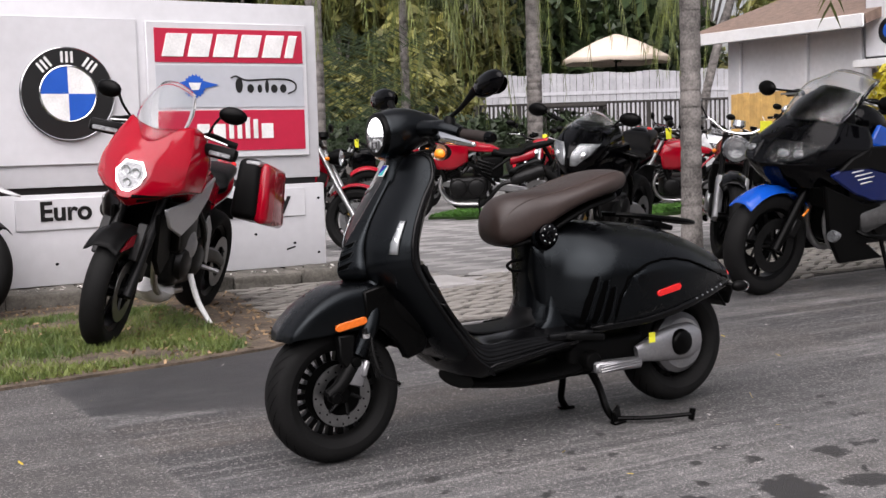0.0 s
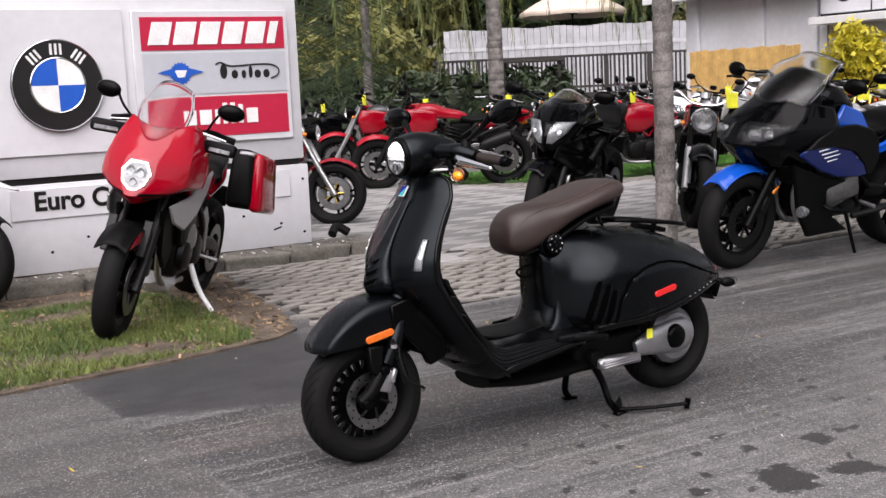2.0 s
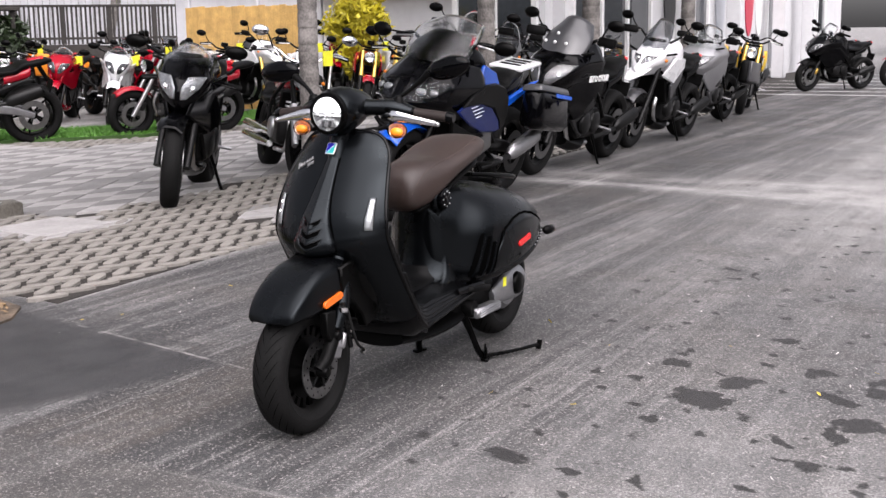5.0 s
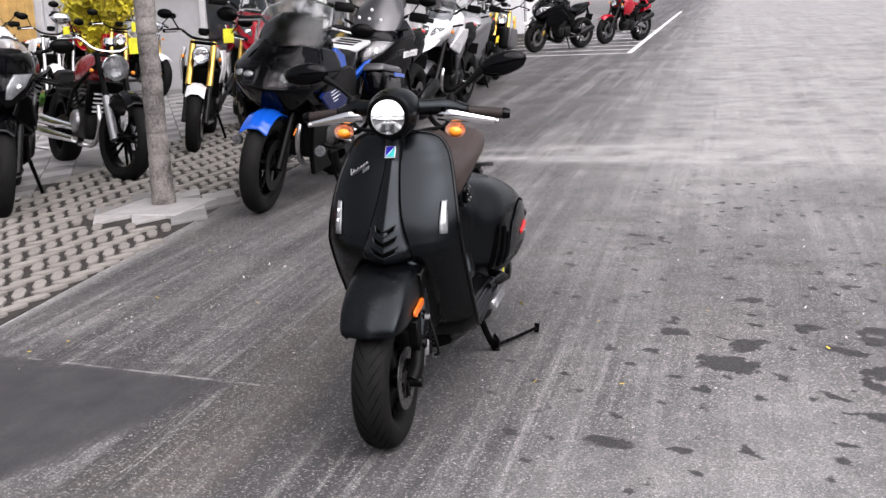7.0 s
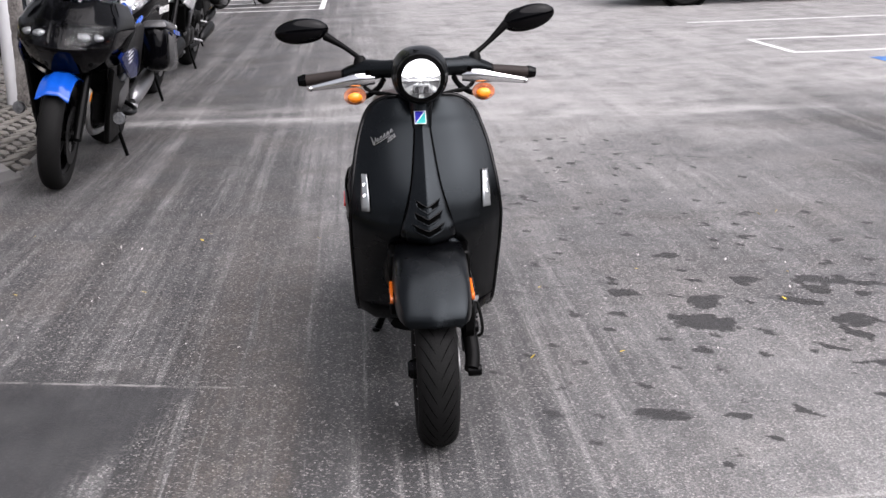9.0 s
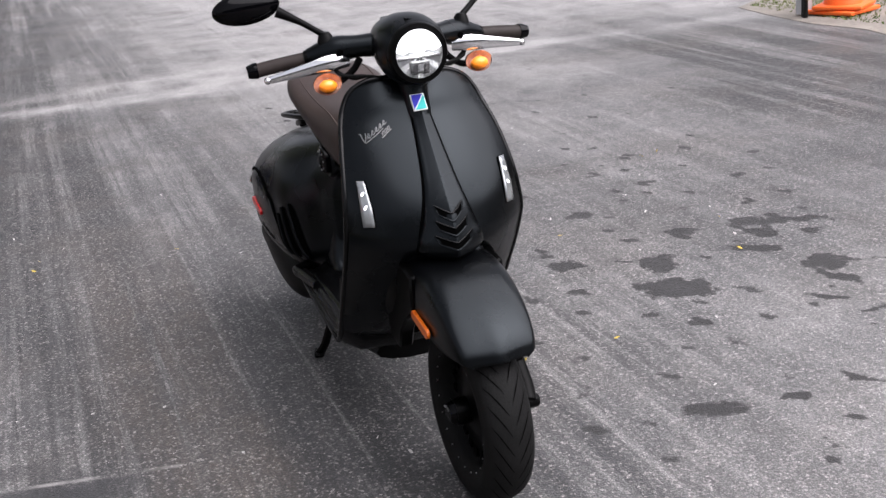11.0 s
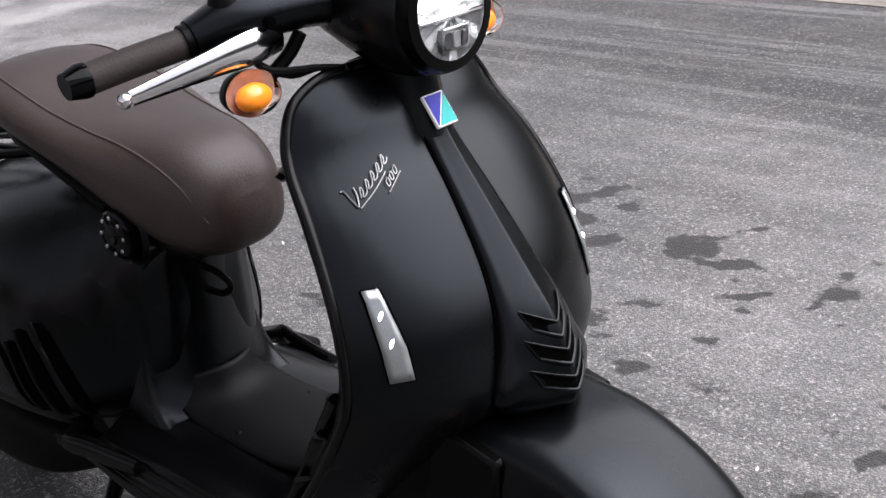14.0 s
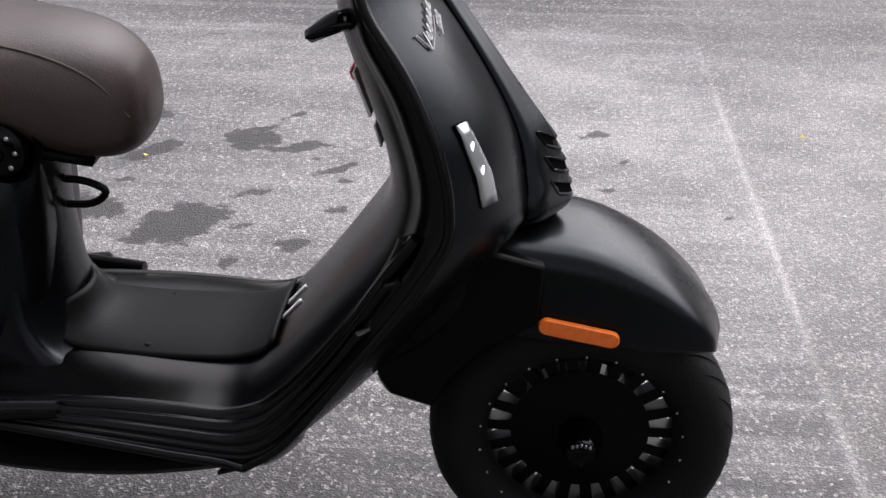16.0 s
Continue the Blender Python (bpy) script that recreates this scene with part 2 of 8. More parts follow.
lamp_inner = material("lamp_inner", (0.16, 0.165, 0.17), 0.3, 0.5, vary=0.6, scale=50)
lamp_dark = material("lamp_interior", (0.09, 0.09, 0.095), 0.2, 0.6, vary=0.5, scale=40)
silver_script = material("silver_script", (0.3, 0.3, 0.3), 0.34, 0.9)
white_label = material("white_label", (0.75, 0.75, 0.74), 0.5)
red_label = material("red_label", (0.5, 0.03, 0.05), 0.5)


# ---- ground ----
STAINS = [(-1.34, 0.82, 0.06, 0.06), (-1.18, 1.09, 0.07, 0.09), (-0.95, 1.02, 0.14, 0.09), (-1.43, 1.33, 0.06, 0.05), (-1.61, 1.73, 0.03, 0.04), (-1.38, 1.61, 0.11, 0.05), (-1.25, 1.57, 0.06, 0.06), (-1.31, 1.77, 0.04, 0.04), (-1.17, 1.71, 0.04, 0.04), (-1.13, 1.44, 0.11, 0.04), (-0.89, 1.55, 0.07, 0.09), (-0.75, 1.51, 0.04, 0.04), (-0.66, 0.95, 0.03, 0.03), (-0.91, 0.67, 0.02, 0.02), (-1.07, 0.75, 0.02, 0.01), (-0.45, 1.48, 0.05, 0.04), (-1.46, 1.12, 0.04, 0.03), (-1.83, 1.12, 0.06, 0.05), (-0.11, 0.88, 0.04, 0.02), (-0.16, 0.64, 0.06, 0.04), (-0.19, 0.36, 0.04, 0.03)]


def asphalt_material():
    m = bpy.data.materials.new("worn_asphalt")
    m.use_nodes = True
    t = m.node_tree
    b = t.nodes["Principled BSDF"]
    link = t.links.new
    co = t.nodes.new("ShaderNodeTexCoord").outputs["Object"]

    def noise(scale, detail=5, stretch=None, rough=0.55):
        n = t.nodes.new("ShaderNodeTexNoise")
        n.inputs["Scale"].default_value, n.inputs["Detail"].default_value, n.inputs["Roughness"].default_value = scale, detail, rough
        if stretch:
            mp = t.nodes.new("ShaderNodeMapping")
            mp.inputs["Scale"].default_value = stretch
            mp.inputs["Rotation"].default_value = (0, 0, radians(4))
            link(co, mp.inputs["Vector"])
            link(mp.outputs[0], n.inputs["Vector"])
        else:
            link(co, n.inputs["Vector"])
        return n.outputs[0]

    def ramp(v, lo, hi, a=0.0, z=1.0):
        r = t.nodes.new("ShaderNodeMapRange")
        for k, x in zip((1, 2, 3, 4), (lo, hi, a, z)):
            r.inputs[k].default_value = x
        link(v, r.inputs[0])
        return r.outputs[0]

    def op(kind, x, y):
        n = t.nodes.new("ShaderNodeMath")
        n.operation = kind
        for k, v in enumerate((x, y)):
            if isinstance(v, (int, float)):
                n.inputs[k].default_value = v
            else:
                link(v, n.inputs[k])
        return n.outputs[0]

    def mix(f, x, y):
        n = t.nodes.new("ShaderNodeMix")
        n.data_type = "RGBA"
        link(f, n.inputs[0])
        for k, v in ((6, x), (7, y)):
            if isinstance(v, tuple):
                n.inputs[k].default_value = (*v, 1)
            else:
                link(v, n.inputs[k])
        return n.outputs[2]

    def attr(name):
        n = t.nodes.new("ShaderNodeAttribute")
        n.attribute_name = name
        return n.outputs["Fac"]

    vor = t.nodes.new("ShaderNodeTexVoronoi")
    vor.inputs["Scale"].default_value = 210
    link(co, vor.inputs["Vector"])
    grit = ramp(vor.outputs["Distance"], 0.1, 0.62)
    stone = t.nodes.new("ShaderNodeTexVoronoi")
    stone.inputs["Scale"].default_value = 150
    link(co, stone.inputs["Vector"])
    fleck = ramp(stone.outputs["Color"], 0.66, 0.9)
    broad = ramp(noise(0.9, 7, None, 0.66), 0.4, 0.59)
    mid = ramp(noise(5, 6), 0.3, 0.72)
    col = mix(broad, (0.15, 0.149, 0.151), (0.58, 0.564, 0.55))
    col = mix(op("MULTIPLY", mid, 0.45), col, (0.54, 0.524, 0.51))
    streak = ramp(noise(1.0, 7, (0.12, 5.0, 1.0), 0.62), 0.43, 0.53)
    fine = ramp(noise(1.0, 6, (0.35, 26.0, 1.0), 0.6), 0.48, 0.62)
    lane = op("MAXIMUM", attr("lane"), 0.46)
    col = mix(op("MULTIPLY", op("MULTIPLY", streak, lane), 0.9), col, (0.042, 0.042, 0.044))
    col = mix(op("MULTIPLY", op("MULTIPLY", fine, lane), 0.65), col, (0.06, 0.059, 0.06))
    rust = op("MULTIPLY", ramp(noise(1.7, 6, None, 0.6), 0.47, 0.62), op("SUBTRACT", 0.5, op("MULTIPLY", attr("pale"), 0.35)))
    col = mix(rust, col, (0.19, 0.16, 0.135))
    col = mix(op("MULTIPLY", attr("old"), 0.85), col, mix(mid, (0.155, 0.141, 0.128), (0.245, 0.224, 0.204)))
    # pale strips and edges, plus the sky sheen painted on the far asphalt
    col = mix(op("MULTIPLY", attr("pale"), ramp(noise(3, 5), 0.3, 0.62)), col, (0.56, 0.545, 0.53))
    col = mix(op("MULTIPLY", attr("brown"), ramp(noise(6, 6, None, 0.65), 0.3, 0.6, 0.4, 0.95)), col, (0.2, 0.164, 0.135))
    col = mix(op("MULTIPLY", attr("dark_band"), ramp(noise(7, 6, None, 0.65), 0.3, 0.6, 0.5, 0.95)), col, (0.066, 0.066, 0.068))
    scuff = ramp(noise(1.0, 8, (0.22, 11.0, 1.0), 0.68), 0.49, 0.57)
    col = mix(op("MULTIPLY", op("MULTIPLY", scuff, attr("scuff")), 0.75), col, (0.05, 0.049, 0.05))
    rub = ramp(noise(1.0, 8, (0.3, 17.0, 1.0), 0.7), 0.53, 0.62)
    col = mix(op("MULTIPLY", op("MULTIPLY", rub, attr("scuff")), 0.7), col, (0.64, 0.62, 0.6))
    gran = ramp(noise(95, 6, None, 0.8), 0.4, 0.58)
    mott = ramp(noise(9, 6, None, 0.7), 0.4, 0.64)
    col = mix(op("MULTIPLY", mott, op("SUBTRACT", 0.5, op("MULTIPLY", attr("pale"), 0.42))), col, (0.075, 0.074, 0.075))
    col = mix(op("MULTIPLY", gran, op("SUBTRACT", 0.66, op("MULTIPLY", attr("pale"), 0.25))), col, (0.022, 0.029, 0.03))
    wet = op("MULTIPLY", ramp(op("ADD", attr("stain"), op("MULTIPLY", noise(15, 7, None, 0.62), 1.5)), 1.13, 1.27), 1.0)
    col = mix(op("MULTIPLY", wet, 0.95), col, (0.022, 0.021, 0.0208))
    col = mix(op("MULTIPLY", fleck, op("SUBTRACT", 0.62, op("MULTIPLY", wet, 0.56))), col, (0.68, 0.63, 0.61))
    col = mix(op("MULTIPLY", grit, op("SUBTRACT", 0.76, op("MULTIPLY", attr("pale"), 0.32))), col, (0.04, 0.039, 0.039))
    patch = op("MULTIPLY", attr("patch"), ramp(op("ADD", noise(9, 5), op("MULTIPLY", attr("patch"), 0.5)), 0.66, 0.74))
    col = mix(op("MULTIPLY", patch, 0.88), col, mix(mid, (0.026, 0.026, 0.028), (0.046, 0.046, 0.047)))
    seam = ramp(op("ABSOLUTE", attr("seam"), 0.0), 0.012, 0.004)
    col = mix(op("MULTIPLY", seam, ramp(noise(7, 5), 0.42, 0.6, 0.0, 0.4)), col, (0.5, 0.48, 0.46))
    link(col, b.inputs["Base Color"])
    link(ramp(noise(1.3, 5), 0.35, 0.65, 0.5, 0.68), b.inputs["Roughness"])
    b.inputs["Specular IOR Level"].default_value = 0.25
    bp = t.nodes.new("ShaderNodeBump")
    bp.inputs["Strength"].default_value, bp.inputs["Distance"].default_value = 0.55, 0.006
    link(op("ADD", op("MULTIPLY", grit, -0.8), op("MULTIPLY", mid, 0.3)), bp.inputs["Height"])
    link(bp.outputs[0], b.inputs["Normal"])
    return m


asphalt = asphalt_material()
xs = np.concatenate([[-400, -200, -100, -70, -50, -42, -36], np.arange(-31, -9.2, 0.22), np.arange(-9.2, 0.39, 0.045), [0.4, 0.41, 0.417, 0.423, 0.43, 0.44, 0.455], np.arange(0.5, 2.4, 0.045), [3, 4, 6, 9, 15, 30, 80, 200, 400]])
ys = np.concatenate([[-400, -200, -100, -60, -40, -25, -15, -9, -5], np.arange(-3.2, 5.2, 0.045), np.arange(5.3, 12, 0.3), [15, 25, 60, 150, 400]])
gx, gy = np.meshgrid(xs, ys, indexing="ij")
wob = np.array([noise.noise((x * 0.9, y * 0.9, 3.0)) for x, y in zip(gx.ravel(), gy.ravel())]).reshape(gx.shape)


def soft(a, b, v):
    return np.clip((v - a) / (b - a), 0, 1)


stain = np.zeros_like(gx)
for x, y, rx, ry in STAINS:
    ang = math.atan2(y + 0.81, x - 2.02) + math.pi / 2
    u = (gx - x) * math.cos(ang) + (gy - y) * math.sin(ang)
    v = -(gx - x) * math.sin(ang) + (gy - y) * math.cos(ang)
    stain = np.maximum(stain, 0.85 * np.clip(1.5 - np.sqrt((u / rx) ** 2 + (v / max(ry, 0.03)) ** 2), 0, 1))
rng = np.random.default_rng(5)
for _ in range(330):
    x, y, r = rng.uniform(-5.0, 0.35), rng.normal(1.15, 0.6), rng.uniform(0.008, 0.032)
    if y < 0.2:
        continue
    stain = np.maximum(stain, 0.75 * np.clip(1.5 - np.hypot((gx - x) / (1.4 * r), (gy - y) / r), 0, 1))
lane = soft(0.6, -0.35, gy + 0.5 * wob) * (1 - soft(-2.6, -3.2, gy)) * 0.95 + 0.16
lane = np.maximum(lane, 1.3 * soft(2.3, 3.0, gy + 0.5 * wob) * soft(4.7, 4.2, gy) * soft(-7.5, -4.5, gx))
old = 0.8 * soft(0.41, 0.425, gx + 0.02 * wob) * soft(3.6, 2.6, gx)
seam = gx - 0.21 * (gy + 0.95) + 0.62
patch = soft(-0.74, -0.86, gy + 0.1 * wob + 0.24 * (gx + 0.6)) * np.maximum(soft(-0.03, 0.03, seam), 0.5 * soft(-0.3, -0.1, seam + 0.2 * wob)) * soft(0.42, 0.385, gx + 0.01 * wob)
seam = np.where((gy < -0.62) & (gy > -1.75), seam, 5.0)
pale = np.exp(-(((gx + 6.05 - 0.1 * gy) / 0.16) ** 2)) * soft(-2.6, -1.9, gy) + 0.6 * np.exp(-(((gx + 6.6 - 0.1 * gy) / 0.3) ** 2)) * soft(3, 1, gy)
pale += 0.55 * np.exp(-(((gx - 0.42) / 0.009) ** 2)) * soft(-0.4, 0.2, gy)
# far asphalt lightened in colour to stand in for grazing sky sheen
pale += 0.78 * soft(-2.0, -6.5, gx + 0.8 * wob) * soft(-1.0, 0.8, gy)
pale += 0.8 * soft(-2.02, -2.12, gy - 0.066 * (gx + 1)) * soft(-0.9, -1.2, gx) + 0.6 * soft(3.9, 4.25, gy + 0.2 * wob) * soft(-2, -4.5, gx) * soft(-9, -6, gx)
pale += (0.12 + 0.45 * soft(-1.7, -0.4, gx)) * soft(0.0, 1.1, gy + 0.4 * wob)
pale *= 1 - 0.9 * soft(2.2, 2.9, gy + 0.5 * wob) * soft(-7.5, -4.5, gx)
scuff = soft(-3.2, -1.2, gx + 0.6 * wob) * soft(0.95, 0.45, gy + 0.4 * wob) * soft(0.42, 0.38, gx)
# dark band along the scooter's length and beyond, with a wavering edge
dark_band = soft(-0.44, -0.34, gy + 0.1 * wob) * soft(0.42, 0.05, gy + 0.4 * wob) * soft(-3.0, -1.8, gx + 0.5 * wob) * soft(0.42, 0.38, gx)
brown = soft(-0.9, -0.75, gy + 0.15 * wob) * soft(-0.34, -0.42, gy + 0.1 * wob) * soft(-3.2, -1.8, gx + 0.5 * wob) * soft(0.42, 0.38, gx) * (1 - patch)
g = sheet(np.stack([gx, gy, np.zeros_like(gx)], 2))
ground = part("ground", g, asphalt)
tagged(ground, "worn grey asphalt yard with tyre streaks and dark oil stains", "ground", kind="structure")
for name, values in (("stain", stain), ("lane", lane), ("old", old), ("patch", patch), ("pale", np.clip(pale, 0, 1)), ("seam", seam), ("scuff", scuff), ("dark_band", dark_band), ("brown", brown)):
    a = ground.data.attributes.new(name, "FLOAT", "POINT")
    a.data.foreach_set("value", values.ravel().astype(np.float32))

# painted parking lines
line_paint = material("worn_line_paint", (0.55, 0.55, 0.54), 0.8, vary=0.3, scale=10, bump=0.2)
for x0, x1, y0, y1 in [(-44, -19.3, -0.85, -0.75)] + [(x, x + 0.1, -4.2, -0.85) for x in (-19.4, -20.6, -21.9, -23.3, -24.8, -26.5, -28.5)] + [(x, x + 0.1, 4.42, 9.5) for x in (-10.95, -13.6, -19.5, -22.3)] + [(-10.85, -9.4, 4.38, 4.46), (-9.42, -9.32, 4.4, 6.5)]:
    tagged(part("parking_line", block((x1 - x0, y1 - y0, 0.003), ((x0 + x1) / 2, (y0 + y1) / 2, 0.0035)), line_paint), "worn white painted parking line on asphalt", "line", "parking lines", "structure")

# grass strip beside the sign, with soil, blades and fallen leaves
soil = material("dry_soil", (0.045, 0.034, 0.023), 0.95, vary=0.45, scale=7, bump=0.8, bump_scale=40, col2=(0.1, 0.074, 0.052))
blade_mat = material("grass_blade", (0.045, 0.1, 0.012), 0.6, vary=0.35, scale=2, island=0.35, col2=(0.11, 0.13, 0.028))
lawn_mat = material("lawn_blade", (0.06, 0.17, 0.018), 0.6, vary=0.3, scale=3, island=0.3)
leaf_mat = material("fallen_leaf", (0.13, 0.08, 0.04), 0.7, vary=0.35, scale=20, island=0.5, col2=(0.25, 0.165, 0.085))


def verge(name, outline, label, raise_=0.02, mat=None):
    bm = slab(outline, raise_ + 0.05, Matrix.Translation((0, 0, -0.05)))
    bmesh.ops.triangulate(bm, faces=bm.faces)
    return tagged(part(name, bm, mat or soil), label, "ground", kind="structure")


def inside(x, y, poly):
    hit = False
    for (ax, ay), (bx, by) in zip(poly, poly[1:] + poly[:1]):
        if (ay > y) != (by > y) and x < (bx - ax) * (y - ay) / (by - ay) + ax:
            hit = not hit
    return hit


def blades(name, poly, n, label, mat, h=(0.025, 0.075), seed=1, z=0.02, clump=0.35, width=0.0045):
    r = np.random.default_rng(seed)
    x0, y0 = np.min(poly, 0)
    x1, y1 = np.max(poly, 0)
    verts, faces = [], []
    while len(faces) < n:
        x, y = r.uniform(x0, x1), r.uniform(y0, y1)
        if not inside(x, y, poly) or noise.noise((x * 2.3, y * 2.3, 0.5)) < clump - 0.5 + r.uniform(-0.3, 0.3):
            continue
        a, k = r.uniform(0, 6.28), r.uniform(*h)
        lx, ly = r.normal(0, 0.5 * k, 2)
        dx, dy = width * math.cos(a), width * math.sin(a)
        i = len(verts)
        verts += [(x - dx, y - dy, z), (x + dx, y + dy, z), (x + lx, y + ly, z + k)]
        faces.append((i, i + 1, i + 2))
    me = bpy.data.meshes.new(name)
    me.from_pydata(verts, [], faces)
    me.materials.append(mat)
    return tagged(new(name, me), label, "grass", kind="stuff")


def litter(name, poly, n, label, mat, seed=2, z=0.03, size=(0.02, 0.045)):
    r = np.random.default_rng(seed)
    x0, y0 = np.min(poly, 0)
    x1, y1 = np.max(poly, 0)
    bm = bmesh.new()
    k = 0
    while k < n:
        x, y = r.uniform(x0, x1), r.uniform(y0, y1)
        if not inside(x, y, poly) or noise.noise((x * 1.4, y * 1.4, 7.5)) < r.uniform(-0.5, 0.25):
            continue
        k += 1
        l = r.uniform(*size)
        m = pose(x, y, z + r.uniform(0, 0.012), *(r.normal(0, 22, 2)), r.uniform(0, 360))
        pts = [(-l, 0, 0), (-0.4 * l, 0.42 * l, 0.12 * l), (0.5 * l, 0.36 * l, 0.1 * l), (l, 0, 0.25 * l), (0.5 * l, -0.36 * l, 0.1 * l), (-0.4 * l, -0.42 * l, 0.12 * l)]
        v = [bm.verts.new(m @ Vector(p)) for p in pts]
        bm.faces.new((v[0], v[1], v[2], v[3]))
        bm.faces.new((v[0], v[3], v[4], v[5]))
    return tagged(part(name, bm, mat), label, "leaves", kind="stuff")


VERGE = [(4.5, -1.55), (0.6, -1.84), (-0.25, -1.95), (-0.72, -2.06), (-0.9, -2.2), (-1.05, -2.7), (-1.2, -3.4), (-1.4, -4.4), (4.5, -4.4)]
verge("grass_verge", VERGE, "dry soil verge under thin grass", 0.012)
GRASS = [(4.5, -1.6), (0.6, -1.89), (-0.28, -2.0), (-0.62, -2.11), (-0.72, -2.4), (-0.72, -2.8), (-0.78, -3.3), (-0.8, -3.9), (4.5, -3.9)]
blades("grass", GRASS, 55000, "patchy green and yellow verge grass with bare soil", blade_mat, (0.015, 0.042), 3, 0.011, 0.46, 0.0035)
litter("fallen_leaves", VERGE, 3000, "brown fallen leaves scattered over the verge", leaf_mat, z=0.016, size=(0.007, 0.022))
litter("yard_leaves", [(1.2, -1.8), (1.2, 2.0), (-3, 2.0), (-3, -1.8)], 26, "small yellow leaves scattered on the asphalt", material("yellow_leaf", (0.5, 0.36, 0.04), 0.7), 9, 0.004, (0.008, 0.014))
litter("yard_grit", [(1.0, -1.7), (0.6, 1.6), (-4, 1.6), (-4, -1.9)], 140, "small pale stone chips scattered on the asphalt", material("pale_chip", (0.5, 0.48, 0.46), 0.9), 12, 0.004, (0.004, 0.009))
FAR_VERGE = [(-6.0, 4.55), (-5.5, 4.47), (-4.9, 4.42), (-4.4, 4.5), (-3.9, 4.4), (-3.2, 4.46), (-2.2, 4.3), (0, 4.2), (3, 4.6), (3, 15), (-9, 15), (-6.6, 5.4)]
sand = material("pale_sand", (0.2, 0.18, 0.155), 0.95, vary=0.3, scale=3, bump=0.5, bump_scale=60)
verge("sandy_verge", FAR_VERGE, "pale sandy verge with thin grass", 0.004, sand)
blades("verge_grass", [(-6.0, 4.66), (-5.3, 4.6), (-4.2, 4.72), (-3.4, 4.85), (-2.5, 5.3), (-2, 8), (-7, 8), (-6.5, 5.4)], 17000, "thin green grass on pale sand", blade_mat, (0.008, 0.024), 6, 0.003, 0.42, 0.006)
LAWN = [(-6.2, -9.9), (-7.1, -8.75), (-8.1, -8.0), (-11.8, -8.3), (-13.4, -9.0), (-13.4, -9.7), (-11.6, -9.2), (-8.9, -9.2), (-8.1, -9.8), (-7.2, -10.8)]
verge("lawn", LAWN, "green lawn island", 0.05, material("lawn_turf", (0.03, 0.07, 0.012), 0.9, vary=0.4, scale=6, bump=0.5, bump_scale=60))
blades("lawn_grass", LAWN, 22000, "bright green lawn grass strip", lawn_mat, (0.02, 0.05), 8, 0.05, -0.4, 0.008)

# paving: plain diamond pavers, and open turf blocks along the edges
joint = material("joint_earth", (0.018, 0.015, 0.012), 0.95, vary=0.4, scale=12, bump=0.5, bump_scale=80)
paver_a = material("paver_grey", (0.29, 0.281, 0.274), 0.82, vary=0.16, scale=6, bump=0.25, bump_scale=120, island=0.14)
paver_b = material("paver_dark", (0.165, 0.161, 0.158), 0.82, vary=0.16, scale=6, bump=0.25, bump_scale=120, island=0.14)
turf_block = material("turf_block_concrete", (0.19, 0.178, 0.16), 0.88, vary=0.22, scale=9, bump=0.35, bump_scale=90, island=0.22)
PAVED = [(-1.05, -2.12), (-7.2, -2.5), (-17, -2.95), (-31, -3.3), (-31, -5.05), (-13.85, -5.05), (-13.8, -8.9), (-11.8, -8.25), (-8.1, -7.95), (-7.1, -8.7), (-6.1, -9.9), (-4, -16), (-1.5, -16), (-1.5, -4.9), (-3.05, -4.9), (-3.05, -4.4), (-1.4, -4.4), (-1.22, -3.4)]
paved = verge("paving_bed", PAVED, "earth bed under the paving", 0.004, joint)


def turf_zone(x, y):
    """Where the open turf blocks lie: a band along the yard's edge and a seam along the lawn."""
    edge = -2.12 + 0.0617 * (x + 1.05)
    band = 1.75 if x < -3.0 else 2.6
    if x > -1.8:
        band = 3.2
    near = edge - y < band and not (-2.95 < x < -2.3 and -4.1 < y < -3.5) and not (-4.5 < x < -3.4 and -3.05 < y < -2.35)
    lawn = math.hypot(min(0, x + 8.1), y + 8.0) < 0.0 or (-12 < x < -6.6 and y < -7.35 - 0.3 * max(0, x + 8.1))
    return near or lawn


def chamfered(outline, h, c):
    """A low stone: foot ring, then a smaller top ring."""
    bm = bmesh.new()
    n = len(outline)
    lo = [bm.verts.new((x, y, 0)) for x, y in outline]
    mid_ = [bm.verts.new((x, y, h - c)) for x, y in outline]
    k = 1 - 2.2 * c / max(abs(p[0]) for p in outline)
    top = [bm.verts.new((x * k, y * (1 - 2.2 * c / max(abs(p[1]) for p in outline)), h)) for x, y in outline]
    for a, b_ in ((lo, mid_), (mid_, top)):
        for i in range(n):
            bm.faces.new((a[i], a[(i + 1) % n], b_[(i + 1) % n], b_[i]))
    bm.faces.new(top)
    return bm


